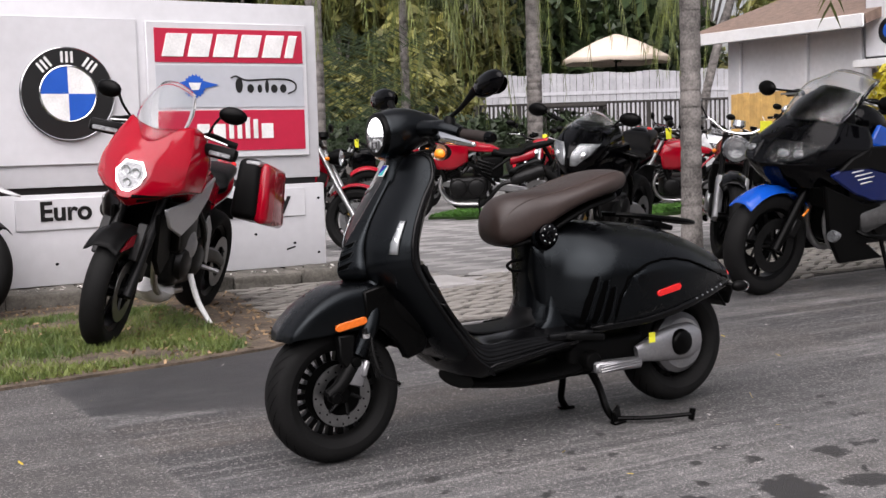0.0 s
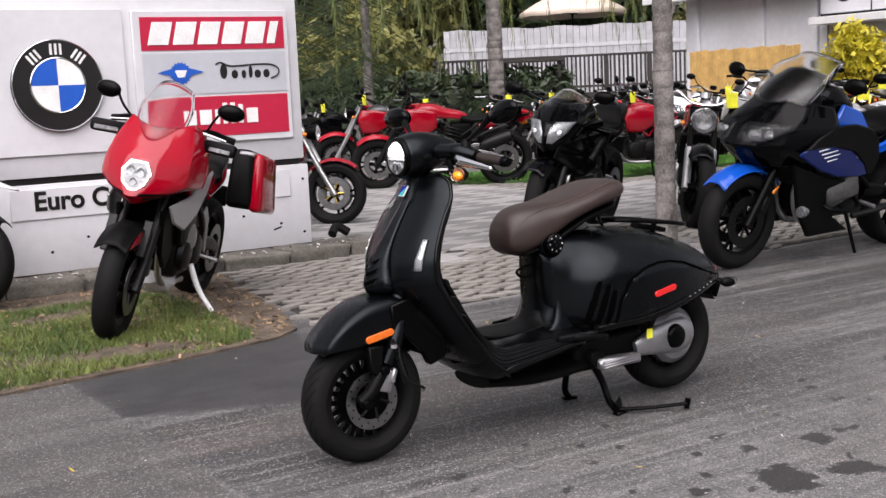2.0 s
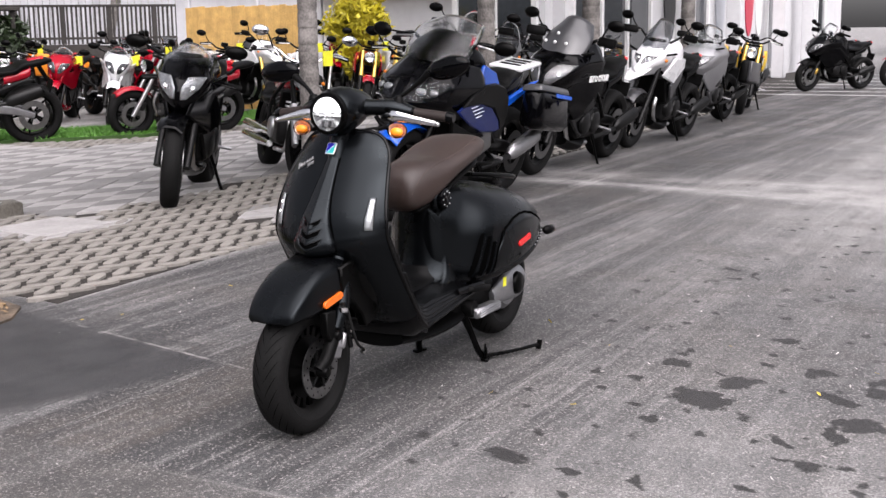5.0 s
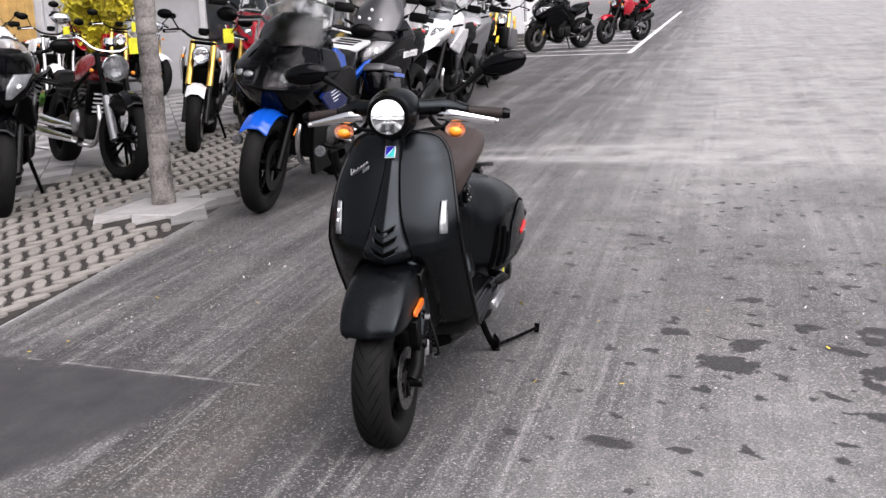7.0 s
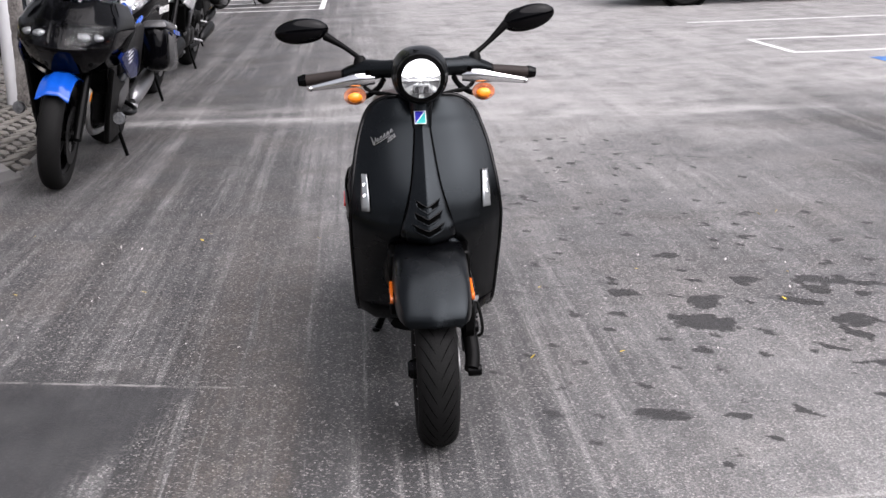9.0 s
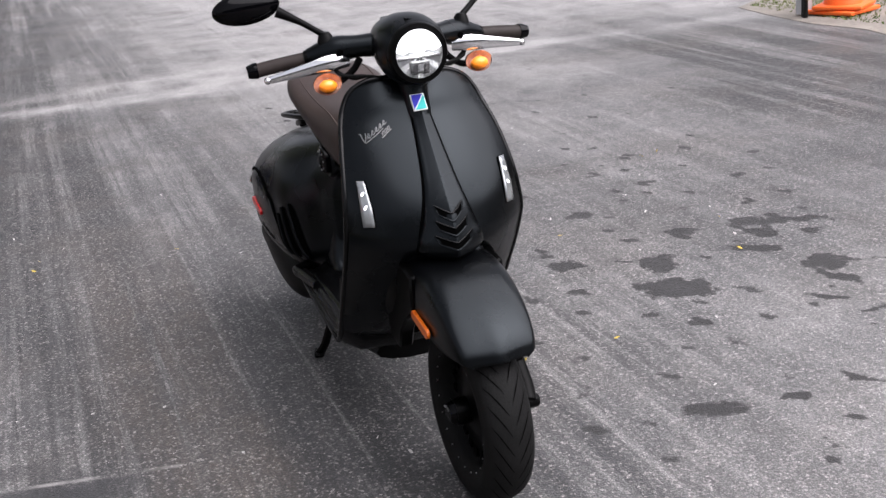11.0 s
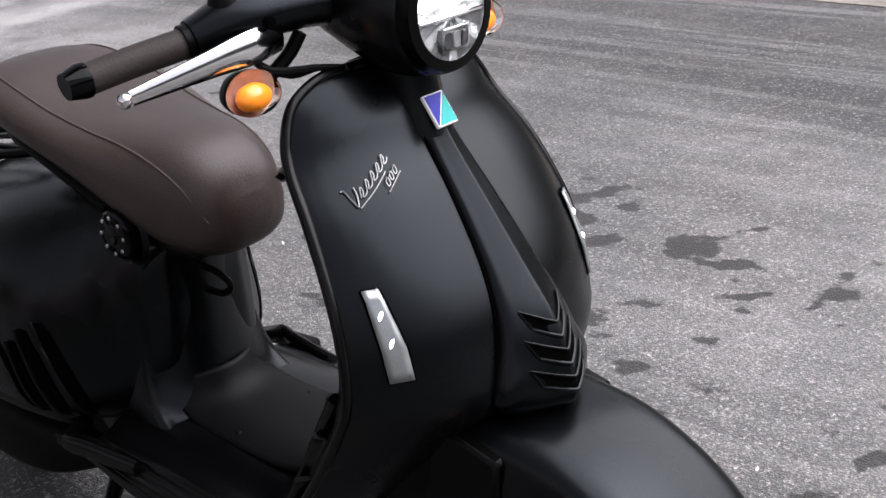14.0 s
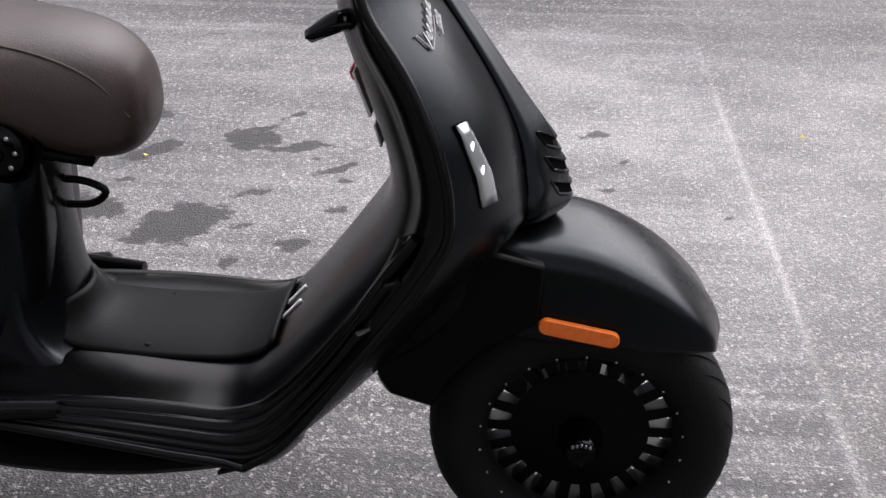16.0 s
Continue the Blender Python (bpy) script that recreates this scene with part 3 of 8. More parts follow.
def lay(name, bm0, mat, places, keep, centre, label, stuff_label, bed):
    """The nearest pieces as objects that share one mesh, the rest as one joined mesh."""
    me = bpy.data.meshes.new(name)
    bm0.to_mesh(me)
    me.materials.append(mat)
    order = sorted(places, key=lambda p: math.hypot(p[0] - centre[0], p[1] - centre[1]))
    for x, y, z, a, tx, ty in order[:keep]:
        ob = new(name, me)
        ob.parent = bed
        ob.matrix_basis = pose(x, y, z, tx, ty, a)
    co = np.array([v.co for v in bm0.verts])
    fs = [[v.index for v in f.verts] for f in bm0.faces]
    verts, faces = [], []
    for x, y, z, a, tx, ty in order[keep:]:
        m = np.array(pose(x, y, z, tx, ty, a))
        i = len(verts)
        verts += list(map(tuple, co @ m[:3, :3].T + m[:3, 3]))
        faces += [tuple(k + i for k in f) for f in fs]
    bm0.free()
    rest = bpy.data.meshes.new(name + "s_joined")
    rest.from_pydata(verts, [], faces)
    rest.materials.append(mat)
    ob = tagged(new(name + "_field", rest), stuff_label, kind="stuff")
    ob.parent = bed


diamonds = ([], [])
turf = []
r = random.Random(4)
S = 0.42
for i in range(-95, 95):
    for j in range(-95, 95):
        x, y = -6 + 0.26 * (i + j), -6 + 0.135 * (i - j)
        if inside(x, y, PAVED) and not turf_zone(x, y) and (x > -14 or y > -5):
            diamonds[(i + j) % 2 if r.random() < 0.9 else (i + j + 1) % 2].append((x, y, r.uniform(0.004, 0.009), 0, r.uniform(-0.4, 0.4), r.uniform(-0.4, 0.4)))
dx, dy = 0.178, 0.118
for i in range(-150, 150):
    for j in range(-120, 10):
        x, y = -1.1 - dx * (i + 0.5 * (j % 2)), -2.0 + dy * j
        if x < -18 or not inside(x, y, PAVED) or not turf_zone(x, y):
            continue
        turf.append((x + r.uniform(-0.006, 0.006), y + r.uniform(-0.006, 0.006), r.uniform(0.0, 0.006), 24 if j % 2 else -24, r.uniform(-0.8, 0.8), r.uniform(-0.8, 0.8)))
diamond = [(0.256, 0), (0, 0.131), (-0.256, 0), (0, -0.131)]
hexa = [(0.092, 0.02), (0.062, 0.052), (-0.05, 0.052), (-0.092, 0.02), (-0.092, -0.02), (-0.062, -0.052), (0.05, -0.052), (0.092, -0.02)]
lay("paver", chamfered(diamond, 0.05, 0.003), paver_a, [(x, y, z - 0.035, a, b_, c) for x, y, z, a, b_, c in diamonds[0]], 140, (-4, -4), "", "pale grey diamond pavers of the forecourt", paved)
lay("dark_paver", chamfered(diamond, 0.05, 0.003), paver_b, [(x, y, z - 0.035, a, b_, c) for x, y, z, a, b_, c in diamonds[1]], 140, (-4, -4), "", "darker grey diamond pavers of the forecourt", paved)
lay("turf_stone", chamfered([(1.08 * u, 0.57 * v) for u, v in hexa], 0.075, 0.004), turf_block, [(x, y, z - 0.057, a, b_, c) for x, y, z, a, b_, c in turf], 300, (-2.2, -2.8), "", "open concrete turf blocks with earth between", paved)
# plain square slabs let into the turf blocks
for x, y in ((-2.62, -3.8), (-3.95, -2.7)):
    tagged(part("square_slab", block((0.6, 0.55, 0.06), (x, y, 0.0), 0.006, 1, (0, 0, -3)), paver_a), "plain grey concrete slab among turf blocks", "slab", kind="structure")


# ---- dealer sign ----
sign_white = material("sign_white_paint", (0.58, 0.58, 0.6), 0.42, vary=0.06, scale=1.5, bump=0.05, bump_scale=25)
sign_grey = material("sign_grey_panel", (0.46, 0.475, 0.51), 0.35, vary=0.05, scale=2)
sign_red = material("sign_red_panel", (0.46, 0.012, 0.045), 0.38, vary=0.08, scale=2)
sign_blue = material("sign_blue", (0.012, 0.09, 0.46), 0.35, vary=0.06)
sign_black = material("sign_black", (0.008, 0.008, 0.008), 0.35, vary=0.1)
YS = -4.75
sign = thing("dealer_sign", "large white dealer sign with red, grey and black panels", "sign")


def on_sign(outline, t, y, mat, parent, name, label="", bevel=0.0):
    """A flat plate on the sign's face; outline in (x, z), seen from the yard."""
    m = Matrix.Translation((0, y, 0)) @ Matrix.Rotation(radians(90), 4, "X")
    return part(name, slab(outline, t, Matrix.Translation((0, t, 0)) @ m, bevel=bevel), mat, parent, label)


def plate(x0, x1, z0, z1):
    return [(x0, z0), (x1, z0), (x1, z1), (x0, z1)]


box_up = part("upper_box", block((3.7, 0.34, 1.24), (-0.43, YS - 0.17, 1.375), 0.008, 2), sign_white, sign, "white upper sign box")
part("sign_gap", block((3.64, 0.28, 0.05), (-0.43, YS - 0.17, 0.735)), sign_black, sign, "dark gap between the sign boxes")
low = part("lower_box", block((3.74, 0.36, 0.6), (-0.43, YS - 0.165, 0.41), 0.008, 2), sign_white, sign, "scuffed white lower sign box")
left = on_sign(plate(-0.95, 1.35, 0.9, 1.86), 0.02, YS, sign_white, sign, "round_logo_panel", "plain white panel", 0.004)
frame_p = on_sign(plate(-2.19, -1.01, 0.915, 1.85), 0.03, YS, sign_white, sign, "brand_frame", "white framed panel", 0.005)
for z0, z1, mat, lab in ((1.575, 1.805, sign_red, "red brand panel"), (1.265, 1.555, sign_grey, "pale grey brand panel"), (0.962, 1.245, sign_red, "red brand panel")):
    on_sign(plate(-2.155, -1.065, z0, z1), 0.006, YS + 0.03, mat, frame_p, "brand_panel", lab, 0.001)
YL = YS + 0.037
# lettering of brands as plain slanted shapes
top = frame_p
# six leaning bars on the upper panel, six upright bars on the lower one
x = -1.11
for w in (0.15, 0.15, 0.15, 0.15, 0.14, 0.065):
    on_sign([(x, 1.612), (x - w, 1.612), (x - w - 0.04, 1.77), (x - 0.04, 1.77)], 0.006, YL, white_label, top, "brand_mark", "", 0.002)
    x -= w + 0.032
x = -1.34
for w, tall in ((0.09, 0.0), (0.09, 0.0), (0.035, 0.0), (0.035, 0.045), (0.035, 0.045), (0.035, 0.03), (0.09, 0.0)):
    on_sign([(x, 1.045), (x - w, 1.045), (x - w, 1.15 + tall), (x, 1.15 + tall)], 0.006, YL, white_label, top, "brand_mark", "", 0.002)
    x -= w + 0.026
# winged cog mark
cog = [(-1.335 + (0.068 if i % 2 else 0.083) * math.cos(a), 1.412 + (0.068 if i % 2 else 0.083) * math.sin(a)) for i, a in enumerate(np.linspace(0, 2 * math.pi, 36, endpoint=False))]
on_sign(cog, 0.004, YL, sign_blue, top, "cog_mark", "blue cog-shaped mark")
on_sign([(-1.165, 1.42), (-1.28, 1.45), (-1.335, 1.445), (-1.39, 1.45), (-1.51, 1.42), (-1.4, 1.395), (-1.335, 1.34), (-1.27, 1.395)], 0.003, YL + 0.0045, sign_blue, top, "wing_mark")
on_sign([(-1.29, 1.435), (-1.38, 1.435), (-1.36, 1.385), (-1.31, 1.385)], 0.003, YL + 0.008, white_label, top, "wing_mark")
# black swash mark
for k, (x, w, h) in enumerate(((-1.66, 0.055, 0.105), (-1.745, 0.05, 0.062), (-1.815, 0.035, 0.06), (-1.87, 0.03, 0.09), (-1.925, 0.05, 0.06), (-1.995, 0.05, 0.062))):
    c = disc(w / 2, h / 2, 18)
    on_sign([(x + u, 1.385 + h / 2 - 0.02 + v) for u, v in c], 0.003, YL, sign_black, top, "swash_mark")
m = tube([(-1.6, YL + 0.003, 1.47), (-1.64, YL + 0.003, 1.482), (-1.72, YL + 0.003, 1.455), (-1.9, YL + 0.003, 1.463), (-2.03, YL + 0.003, 1.46), (-2.09, YL + 0.003, 1.43), (-2.085, YL + 0.003, 1.385), (-2.03, YL + 0.003, 1.36)], 0.006, 6, 40, squash=(1, 1))
part("swash_line", m, sign_black, top)
# round emblem
rc = (-0.473, 1.36)
emblem = part("round_emblem", lathe([(0.0, 0.0), (0.3, 0.0), (0.303, 0.008), (0.303, 0.03)][::-1], 64, "y", (0, 0, 0)), sign_black, sign, "round black, blue and white emblem")
emblem.matrix_basis = Matrix.Translation((rc[0], YS + 0.05, rc[1])) @ Matrix.Diagonal((1, -1, 1, 1))
def wedge(a0, a1, r_, mat, y):
    pts = [(rc[0], rc[1])] + [(rc[0] + r_ * math.cos(a), rc[1] + r_ * math.sin(a)) for a in np.linspace(a0, a1, 14)]
    on_sign(pts, 0.004, y, mat, sign, "emblem_quarter")
part("emblem_ring", lathe([(0.176, 0.0), (0.186, 0.003), (0.18, 0.006), (0.172, 0.0)], 48, "y", (rc[0], YS + 0.051, rc[1])), chrome, sign)
part("emblem_rim", lathe([(0.296, 0.0), (0.304, 0.002), (0.3, 0.006)], 64, "y", (rc[0], YS + 0.05, rc[1])), chrome, sign)
for k in range(4):
    wedge(k * math.pi / 2, (k + 1) * math.pi / 2, 0.174, sign_blue if k in (0, 2) else white_label, YS + 0.051)
for ang in (52, 90, 128):
    a = radians(ang)
    for d in (-0.032, 0, 0.032):
        u, v = rc[0] + 0.238 * math.cos(a) + d * math.sin(a), rc[1] + 0.238 * math.sin(a) - d * math.cos(a)
        pts = [(u + p * math.cos(a) - q * math.sin(a), v + p * math.sin(a) + q * math.cos(a)) for p, q in ((-0.036, -0.008), (0.036, -0.008), (0.036, 0.008), (-0.036, 0.008))]
        on_sign(pts, 0.003, YS + 0.051, white_label, sign, "emblem_mark")
# name panel on the lower box, with its lettering
on_sign(plate(-2.14, -0.1, 0.478, 0.682), 0.012, YS + 0.016, sign_white, sign, "name_panel", "white name panel", 0.003)


def lettering(text, x, z, size, y, parent, mat=None):
    cu = bpy.data.curves.new("name_lettering", "FONT")
    cu.body, cu.size, cu.extrude, cu.offset = text, size, 0.002, 0.005
    tmp = bpy.data.objects.new("tmp", cu)
    scene.collection.objects.link(tmp)
    me = bpy.data.meshes.new_from_object(tmp.evaluated_get(bpy.context.evaluated_depsgraph_get()))
    bpy.data.objects.remove(tmp)
    me.materials.append(mat or sign_black)
    ob = new("name_lettering", me)
    ob.parent = parent
    ob["label"] = "white lettering" if mat else "black lettering"
    ob.matrix_basis = Matrix.Translation((x, y, z)) @ Matrix.Rotation(radians(180), 4, "Z") @ Matrix.Rotation(radians(90), 4, "X")
    return ob


lettering("Euro Cy", -0.25, 0.54, 0.175, YS + 0.0305, sign)
lettering("y", -1.94, 0.54, 0.175, YS + 0.0305, sign)
bm = bmesh.new()
for x, z in ((-0.35, 0.25), (-0.6, 0.33), (-1.05, 0.3), (-1.75, 0.36), (-2.05, 0.28), (-2.25, 0.6), (-2.24, 0.2), (-0.9, 0.84)):
    ball(0.012, (x, YS + 0.016, z), (1, 0.3, 0.8), seg=8, bm=bm)
block((0.07, 0.004, 0.012), (-2.02, YS + 0.016, 0.245), 0.002, 1, (0, 14, 0), bm)
part("sign_scuff", bm, plastic, sign, "small dents and bolt heads")["kind"] = "stuff"
# mortar kerb under the sign
kerb_mat = material("old_kerb_concrete", (0.105, 0.097, 0.083), 0.95, vary=0.5, scale=6, bump=0.7, bump_scale=30, island=0.15)
for k in range(9):
    x = 1.3 - 0.5 * k
    bm = block((0.485, 0.42 + 0.02 * (k % 2), 0.13 + 0.012 * (k % 3)), (x, -4.6 - 0.02 * (k % 2), 0.04), 0.02, 2, (0, 0, 2 * (k % 3) - 2))
    bmesh.ops.subdivide_edges(bm, edges=bm.edges[:], cuts=4, use_grid_fill=True)
    for v in bm.verts:
        v.co += Vector(noise.noise_vector(v.co * 9)) * 0.016 + Vector(noise.noise_vector(v.co * 31)) * 0.008
    tagged(part("kerb_stone", bm, kerb_mat), "rough weathered concrete kerb under the sign", "kerb", "kerb under the sign", "structure")
litter("kerb_chips", [(1.5, -4.42), (1.5, -4.62), (-2.9, -4.62), (-2.9, -4.42)], 160, "pale mortar chips along the kerb", material("mortar_chip", (0.5, 0.48, 0.45), 0.9), 15, 0.105, (0.008, 0.022))
tagged(part("black_hose", tube([(-2.48, -4.75, 0.15), (-2.55, -4.8, 0.2), (-2.64, -4.78, 0.15)], 0.035, 8, 12), rubber), "black rubber hose end beside the sign", "hose")


# ---- buildings, fences and trees behind the forecourt ----
stucco = material("grey_stucco", (0.68, 0.69, 0.72), 0.85, vary=0.08, scale=1.2, bump=0.3, bump_scale=60)
white_wall = material("white_wall", (0.56, 0.56, 0.57), 0.7, vary=0.07, scale=1.0, bump=0.15, bump_scale=50)
trim_white = material("white_trim", (0.7, 0.7, 0.7), 0.5, vary=0.06)
roof_mat = material("brown_shingle", (0.16, 0.11, 0.085), 0.9, vary=0.35, scale=9, bump=0.5, bump_scale=30, island=0.25)
tan_wood = material("tan_fence_wood", (0.5, 0.31, 0.1), 0.75, vary=0.25, scale=6, bump=0.2, island=0.15)
fence_white = material("weathered_white_board", (0.42, 0.42, 0.44), 0.75, vary=0.16, scale=5, bump=0.2, island=0.16)
dark_wood = material("dark_deck_wood", (0.032, 0.028, 0.025), 0.8, vary=0.35, scale=8, bump=0.3, island=0.3)
pane_mat = material("window_pane", (0.03, 0.035, 0.04), 0.05, vary=0.2, scale=1.0, coat=0.5)
canvas = material("cream_canvas", (0.62, 0.52, 0.43), 0.8, vary=0.08, scale=5, bump=0.1)
bark = material("grey_palm_bark", (0.075, 0.068, 0.063), 0.9, vary=0.35, scale=7, bump=0.8, bump_scale=26, col2=(0.19, 0.175, 0.163))
frond_mat = material("palm_frond", (0.045, 0.075, 0.018), 0.5, vary=0.35, scale=2, island=0.35, col2=(0.12, 0.14, 0.03))
leaf_green = material("tree_leaf", (0.06, 0.075, 0.018), 0.55, vary=0.4, scale=1.2, island=0.5, col2=(0.2, 0.19, 0.05))
leaf_dark = material("dark_leaf", (0.025, 0.045, 0.014), 0.55, vary=0.4, scale=1.2, island=0.5)
leaf_yellow = material("yellow_shrub_leaf", (0.42, 0.36, 0.015), 0.55, vary=0.3, scale=3, island=0.35)

HX = -13.9
house = thing("house", "low grey stucco house with brown shingle roof", "house")
part("wall", block((6, 3.1, 2.75), (HX - 3, -10.85, 1.375)), stucco, house, "grey stucco wall")
roof = part("roof", slab([(-0.55, 0), (3.4, 1.25), (6.8, 0), (6.6, -0.06), (3.4, 1.08), (-0.5, -0.14)], 3.9, Matrix.Translation((HX + 0.0, -9.0, 2.75)) @ Matrix.Rotation(radians(90), 4, "X") @ Matrix.Diagonal((-1, 1, 1, 1))), roof_mat, house, "brown shingle roof")
part("fascia", block((0.05, 3.9, 0.2), (HX + 0.57, -10.95, 2.66), 0.01, 1), trim_white, house, "white gutter board")
for y in (-12.1, -10.6, -9.5):
    part("downpipe", block((0.08, 0.12, 2.6), (HX + 0.04, y, 1.3), 0.015, 1), stucco, house)
part("chimney_pipe", lathe([(0.07, 0), (0.07, 0.6), (0.0, 0.6)], 12, "z", (HX - 1.2, -10.6, 3.2)), dark_steel, roof)

shop = thing("dealership", "white dealership building with large dark windows", "building")
part("side_wall", block((0.3, 4.0, 4.2), (HX - 0.15, -7.25, 2.1)), white_wall, shop, "white side wall")
part("front_wall", block((22, 0.3, 4.2), (HX - 11.3, -5.2, 2.1)), white_wall, shop, "white front wall")
part("ledge", block((0.5, 2.7, 0.12), (HX + 0.2, -7.95, 2.02), 0.01, 1), trim_white, shop, "white ledge")
part("roof_slab", block((24, 4.2, 0.3), (HX - 12, -7.1, 4.3)), white_wall, shop)
panel = part("sign_panel", block((0.08, 1.9, 0.9), (HX + 0.12, -8.35, 2.58), 0.01, 1), sign_white, shop, "white sign panel with round emblem")
part("sign_border", block((0.06, 1.98, 0.98), (HX + 0.09, -8.35, 2.58), 0.01, 1), sign_black, panel)
part("panel_emblem", lathe([(0.0, 0.175), (0.2, 0.172), (0.21, 0.16)], 32, "x", (HX, -8.85, 2.5)), sign_black, panel)
part("emblem_centre", lathe([(0.0, 0.18), (0.115, 0.178)], 24, "x", (HX, -8.85, 2.5)), sign_blue, panel)
part("panel_mark", block((0.01, 0.62, 0.07), (HX + 0.165, -7.9, 2.62)), sign_black, panel)
part("panel_divide", block((0.012, 0.02, 0.9), (HX + 0.162, -8.35, 2.58)), sign_black, panel)


def window(y0, y1, z0, z1, parent, n, face="x", at=0.0):
    """A frame with panes; face x stands across x, face y across y."""
    def put(size, c):
        return block(size, c, 0.004, 1) if face == "x" else block((size[1], size[0], size[2]), (c[1], c[0], c[2]), 0.004, 1)
    fr = part("window", put((0.1, y1 - y0, 0.08), (at, (y0 + y1) / 2, z1)), trim_white, parent, "large shop window with white frame")
    part("sill", put((0.12, y1 - y0, 0.08), (at, (y0 + y1) / 2, z0)), trim_white, fr)
    for k in range(n + 1):
        y = y0 + (y1 - y0) * k / n
        part("mullion", put((0.1, 0.09, z1 - z0), (at, y, (z0 + z1) / 2)), trim_white, fr)
    for k in range(n):
        a, b_ = y0 + (y1 - y0) * k / n, y0 + (y1 - y0) * (k + 1) / n
        part("pane", put((0.02, b_ - a - 0.09, z1 - z0 - 0.08), (at - 0.01, (a + b_) / 2, (z0 + z1) / 2)), pane_mat, fr)
    return fr


window(-6.75, -5.4, 0.5, 3.2, shop, 2, "x", HX + 0.03)
for x0, x1, n in ((-18.0, -14.4, 3), (-21.6, -19.6, 2), (-28.4, -26.6, 2), (-33.5, -31.2, 2)):
    window(x0, x1, 0.15, 3.2, shop, n, "y", -5.02)
for x, mat in ((-19.2, sign_black), (-25.0, sign_red), (-25.9, white_label), (-22.6, sign_grey)):
    part("window_poster", slab(wave(20, lambda a: (0.35 * math.cos(a), 0.9 * math.sin(a))), 0.02, Matrix.Translation((x, -5.04, 1.9)) @ Matrix.Rotation(radians(-90), 4, "X")), mat, shop, "tall brand poster")
for x in (-18.8, -22.2, -26.2, -29.4):
    part("column", block((0.3, 0.3, 4.1), (x, -4.6, 2.05), 0.02, 1), white_wall, shop, "white square column")

# tan board fence in front of the house
for k in range(17):
    y = -11.35 + 0.138 * k
    if k == 0:
        tan = thing("tan_fence", "tan wooden board fence beside the house", "fence")
        part("rail", block((0.04, 2.3, 0.09), (HX + 0.86, -10.25, 1.4)), tan_wood, tan)
    part("fence_board", block((0.02, 0.132, 1.66 + 0.02 * (k % 3)), (HX + 0.9, y, 0.83), 0.003, 1), tan_wood, tan)

# white board fence behind a raised deck
A, B = Vector((-17.2, -25.3, 0)), Vector((-24.2, -19.4, 0))
d = (B - A).normalized()
fence = thing("white_fence", "weathered white vertical board fence", "fence")
n = 50
ang = math.degrees(math.atan2(d.y, d.x))
me0 = None
for k in range(n):
    p = A + (B - A) * (k + 0.5) / n
    ob = part("fence_board", block(((B - A).length / n - 0.012, 0.025, 2.85 + 0.05 * math.sin(k * 7.1)), (p.x, p.y, 1.42), 0.004, 1, (0, 0, ang)), fence_white, fence)
part("rail", block(((B - A).length, 0.06, 0.1), (*(A + B).xy * 0.5, 2.3), 0, 1, (0, 0, ang)), fence_white, fence)
deck = thing("deck_railing", "dark wooden deck with balusters and top rail", "railing")
o = Vector((0.62, 0.78, 0)) * 2.6
A2, B2 = A + o, B + o - d * 1.5
part("top_rail", block(((B2 - A2).length, 0.14, 0.06), (*(A2 + B2).xy * 0.5, 1.94), 0.01, 1, (0, 0, ang)), dark_wood, deck)
part("lower_rail", block(((B2 - A2).length, 0.08, 0.06), (*(A2 + B2).xy * 0.5, 1.15), 0.01, 1, (0, 0, ang)), dark_wood, deck)
part("deck_skirt", block(((B2 - A2).length, 0.08, 1.0), (*(A2 + B2).xy * 0.5, 0.5), 0.01, 1, (0, 0, ang)), dark_wood, deck)
for k in range(70):
    p = A2 + (B2 - A2) * k / 69
    w = 0.12 if k % 10 == 0 else 0.05
    part("post" if k % 10 == 0 else "baluster", block((w, w, 0.95), (p.x, p.y, 1.48), 0.006, 1, (0, 0, ang)), dark_wood, deck)
table = thing("picnic_table", "dark wooden table standing at the deck", "table", pose(-17.0, -21.0, 0, 0, 0, ang))
part("tabletop", block((1.7, 0.8, 0.07), (0, 0, 1.85), 0.01, 1), dark_wood, table)
for x in (-0.7, 0.7):
    part("leg", block((0.1, 0.6, 1.85), (x, 0, 0.925), 0.01, 1), dark_wood, table)

# patio umbrella
um = thing("patio_umbrella", "cream canvas patio umbrella on a dark pole", "umbrella", pose(-21.2, -24.4, 0))
part("pole", tube([(0, 0, 0), (0, 0, 4.0)], 0.03, 8), dark_steel, um)
rows = []
for rr, z in ((0.06, 4.05), (0.6, 3.86), (1.1, 3.62), (1.55, 3.36), (1.6, 3.22)):
    rows.append([(rr * math.cos(a) * (1 - 0.03 * (k % 2)), rr * math.sin(a) * (1 - 0.03 * (k % 2)), z - (0.03 * (k % 2) if rr > 1 else 0)) for k, a in enumerate(np.linspace(0, 2 * math.pi, 16, endpoint=False))])
canopy = solid(part("canopy", sheet(rows, True), canvas, um, "cream canvas canopy"), 0.02)
for k in range(8):
    a = 2 * math.pi * k / 8
    part("rib", tube([(0, 0, 3.95), (1.5 * math.cos(a), 1.5 * math.sin(a), 3.3)], 0.012, 6), dark_steel, um)
part("crank_box", block((0.1, 0.1, 0.16), (0, 0, 2.3), 0.02, 1), dark_steel, um)
part("base", lathe([(0.0, 0.1), (0.3, 0.1), (0.32, 0.0)], 16, "z"), dark_steel, um)


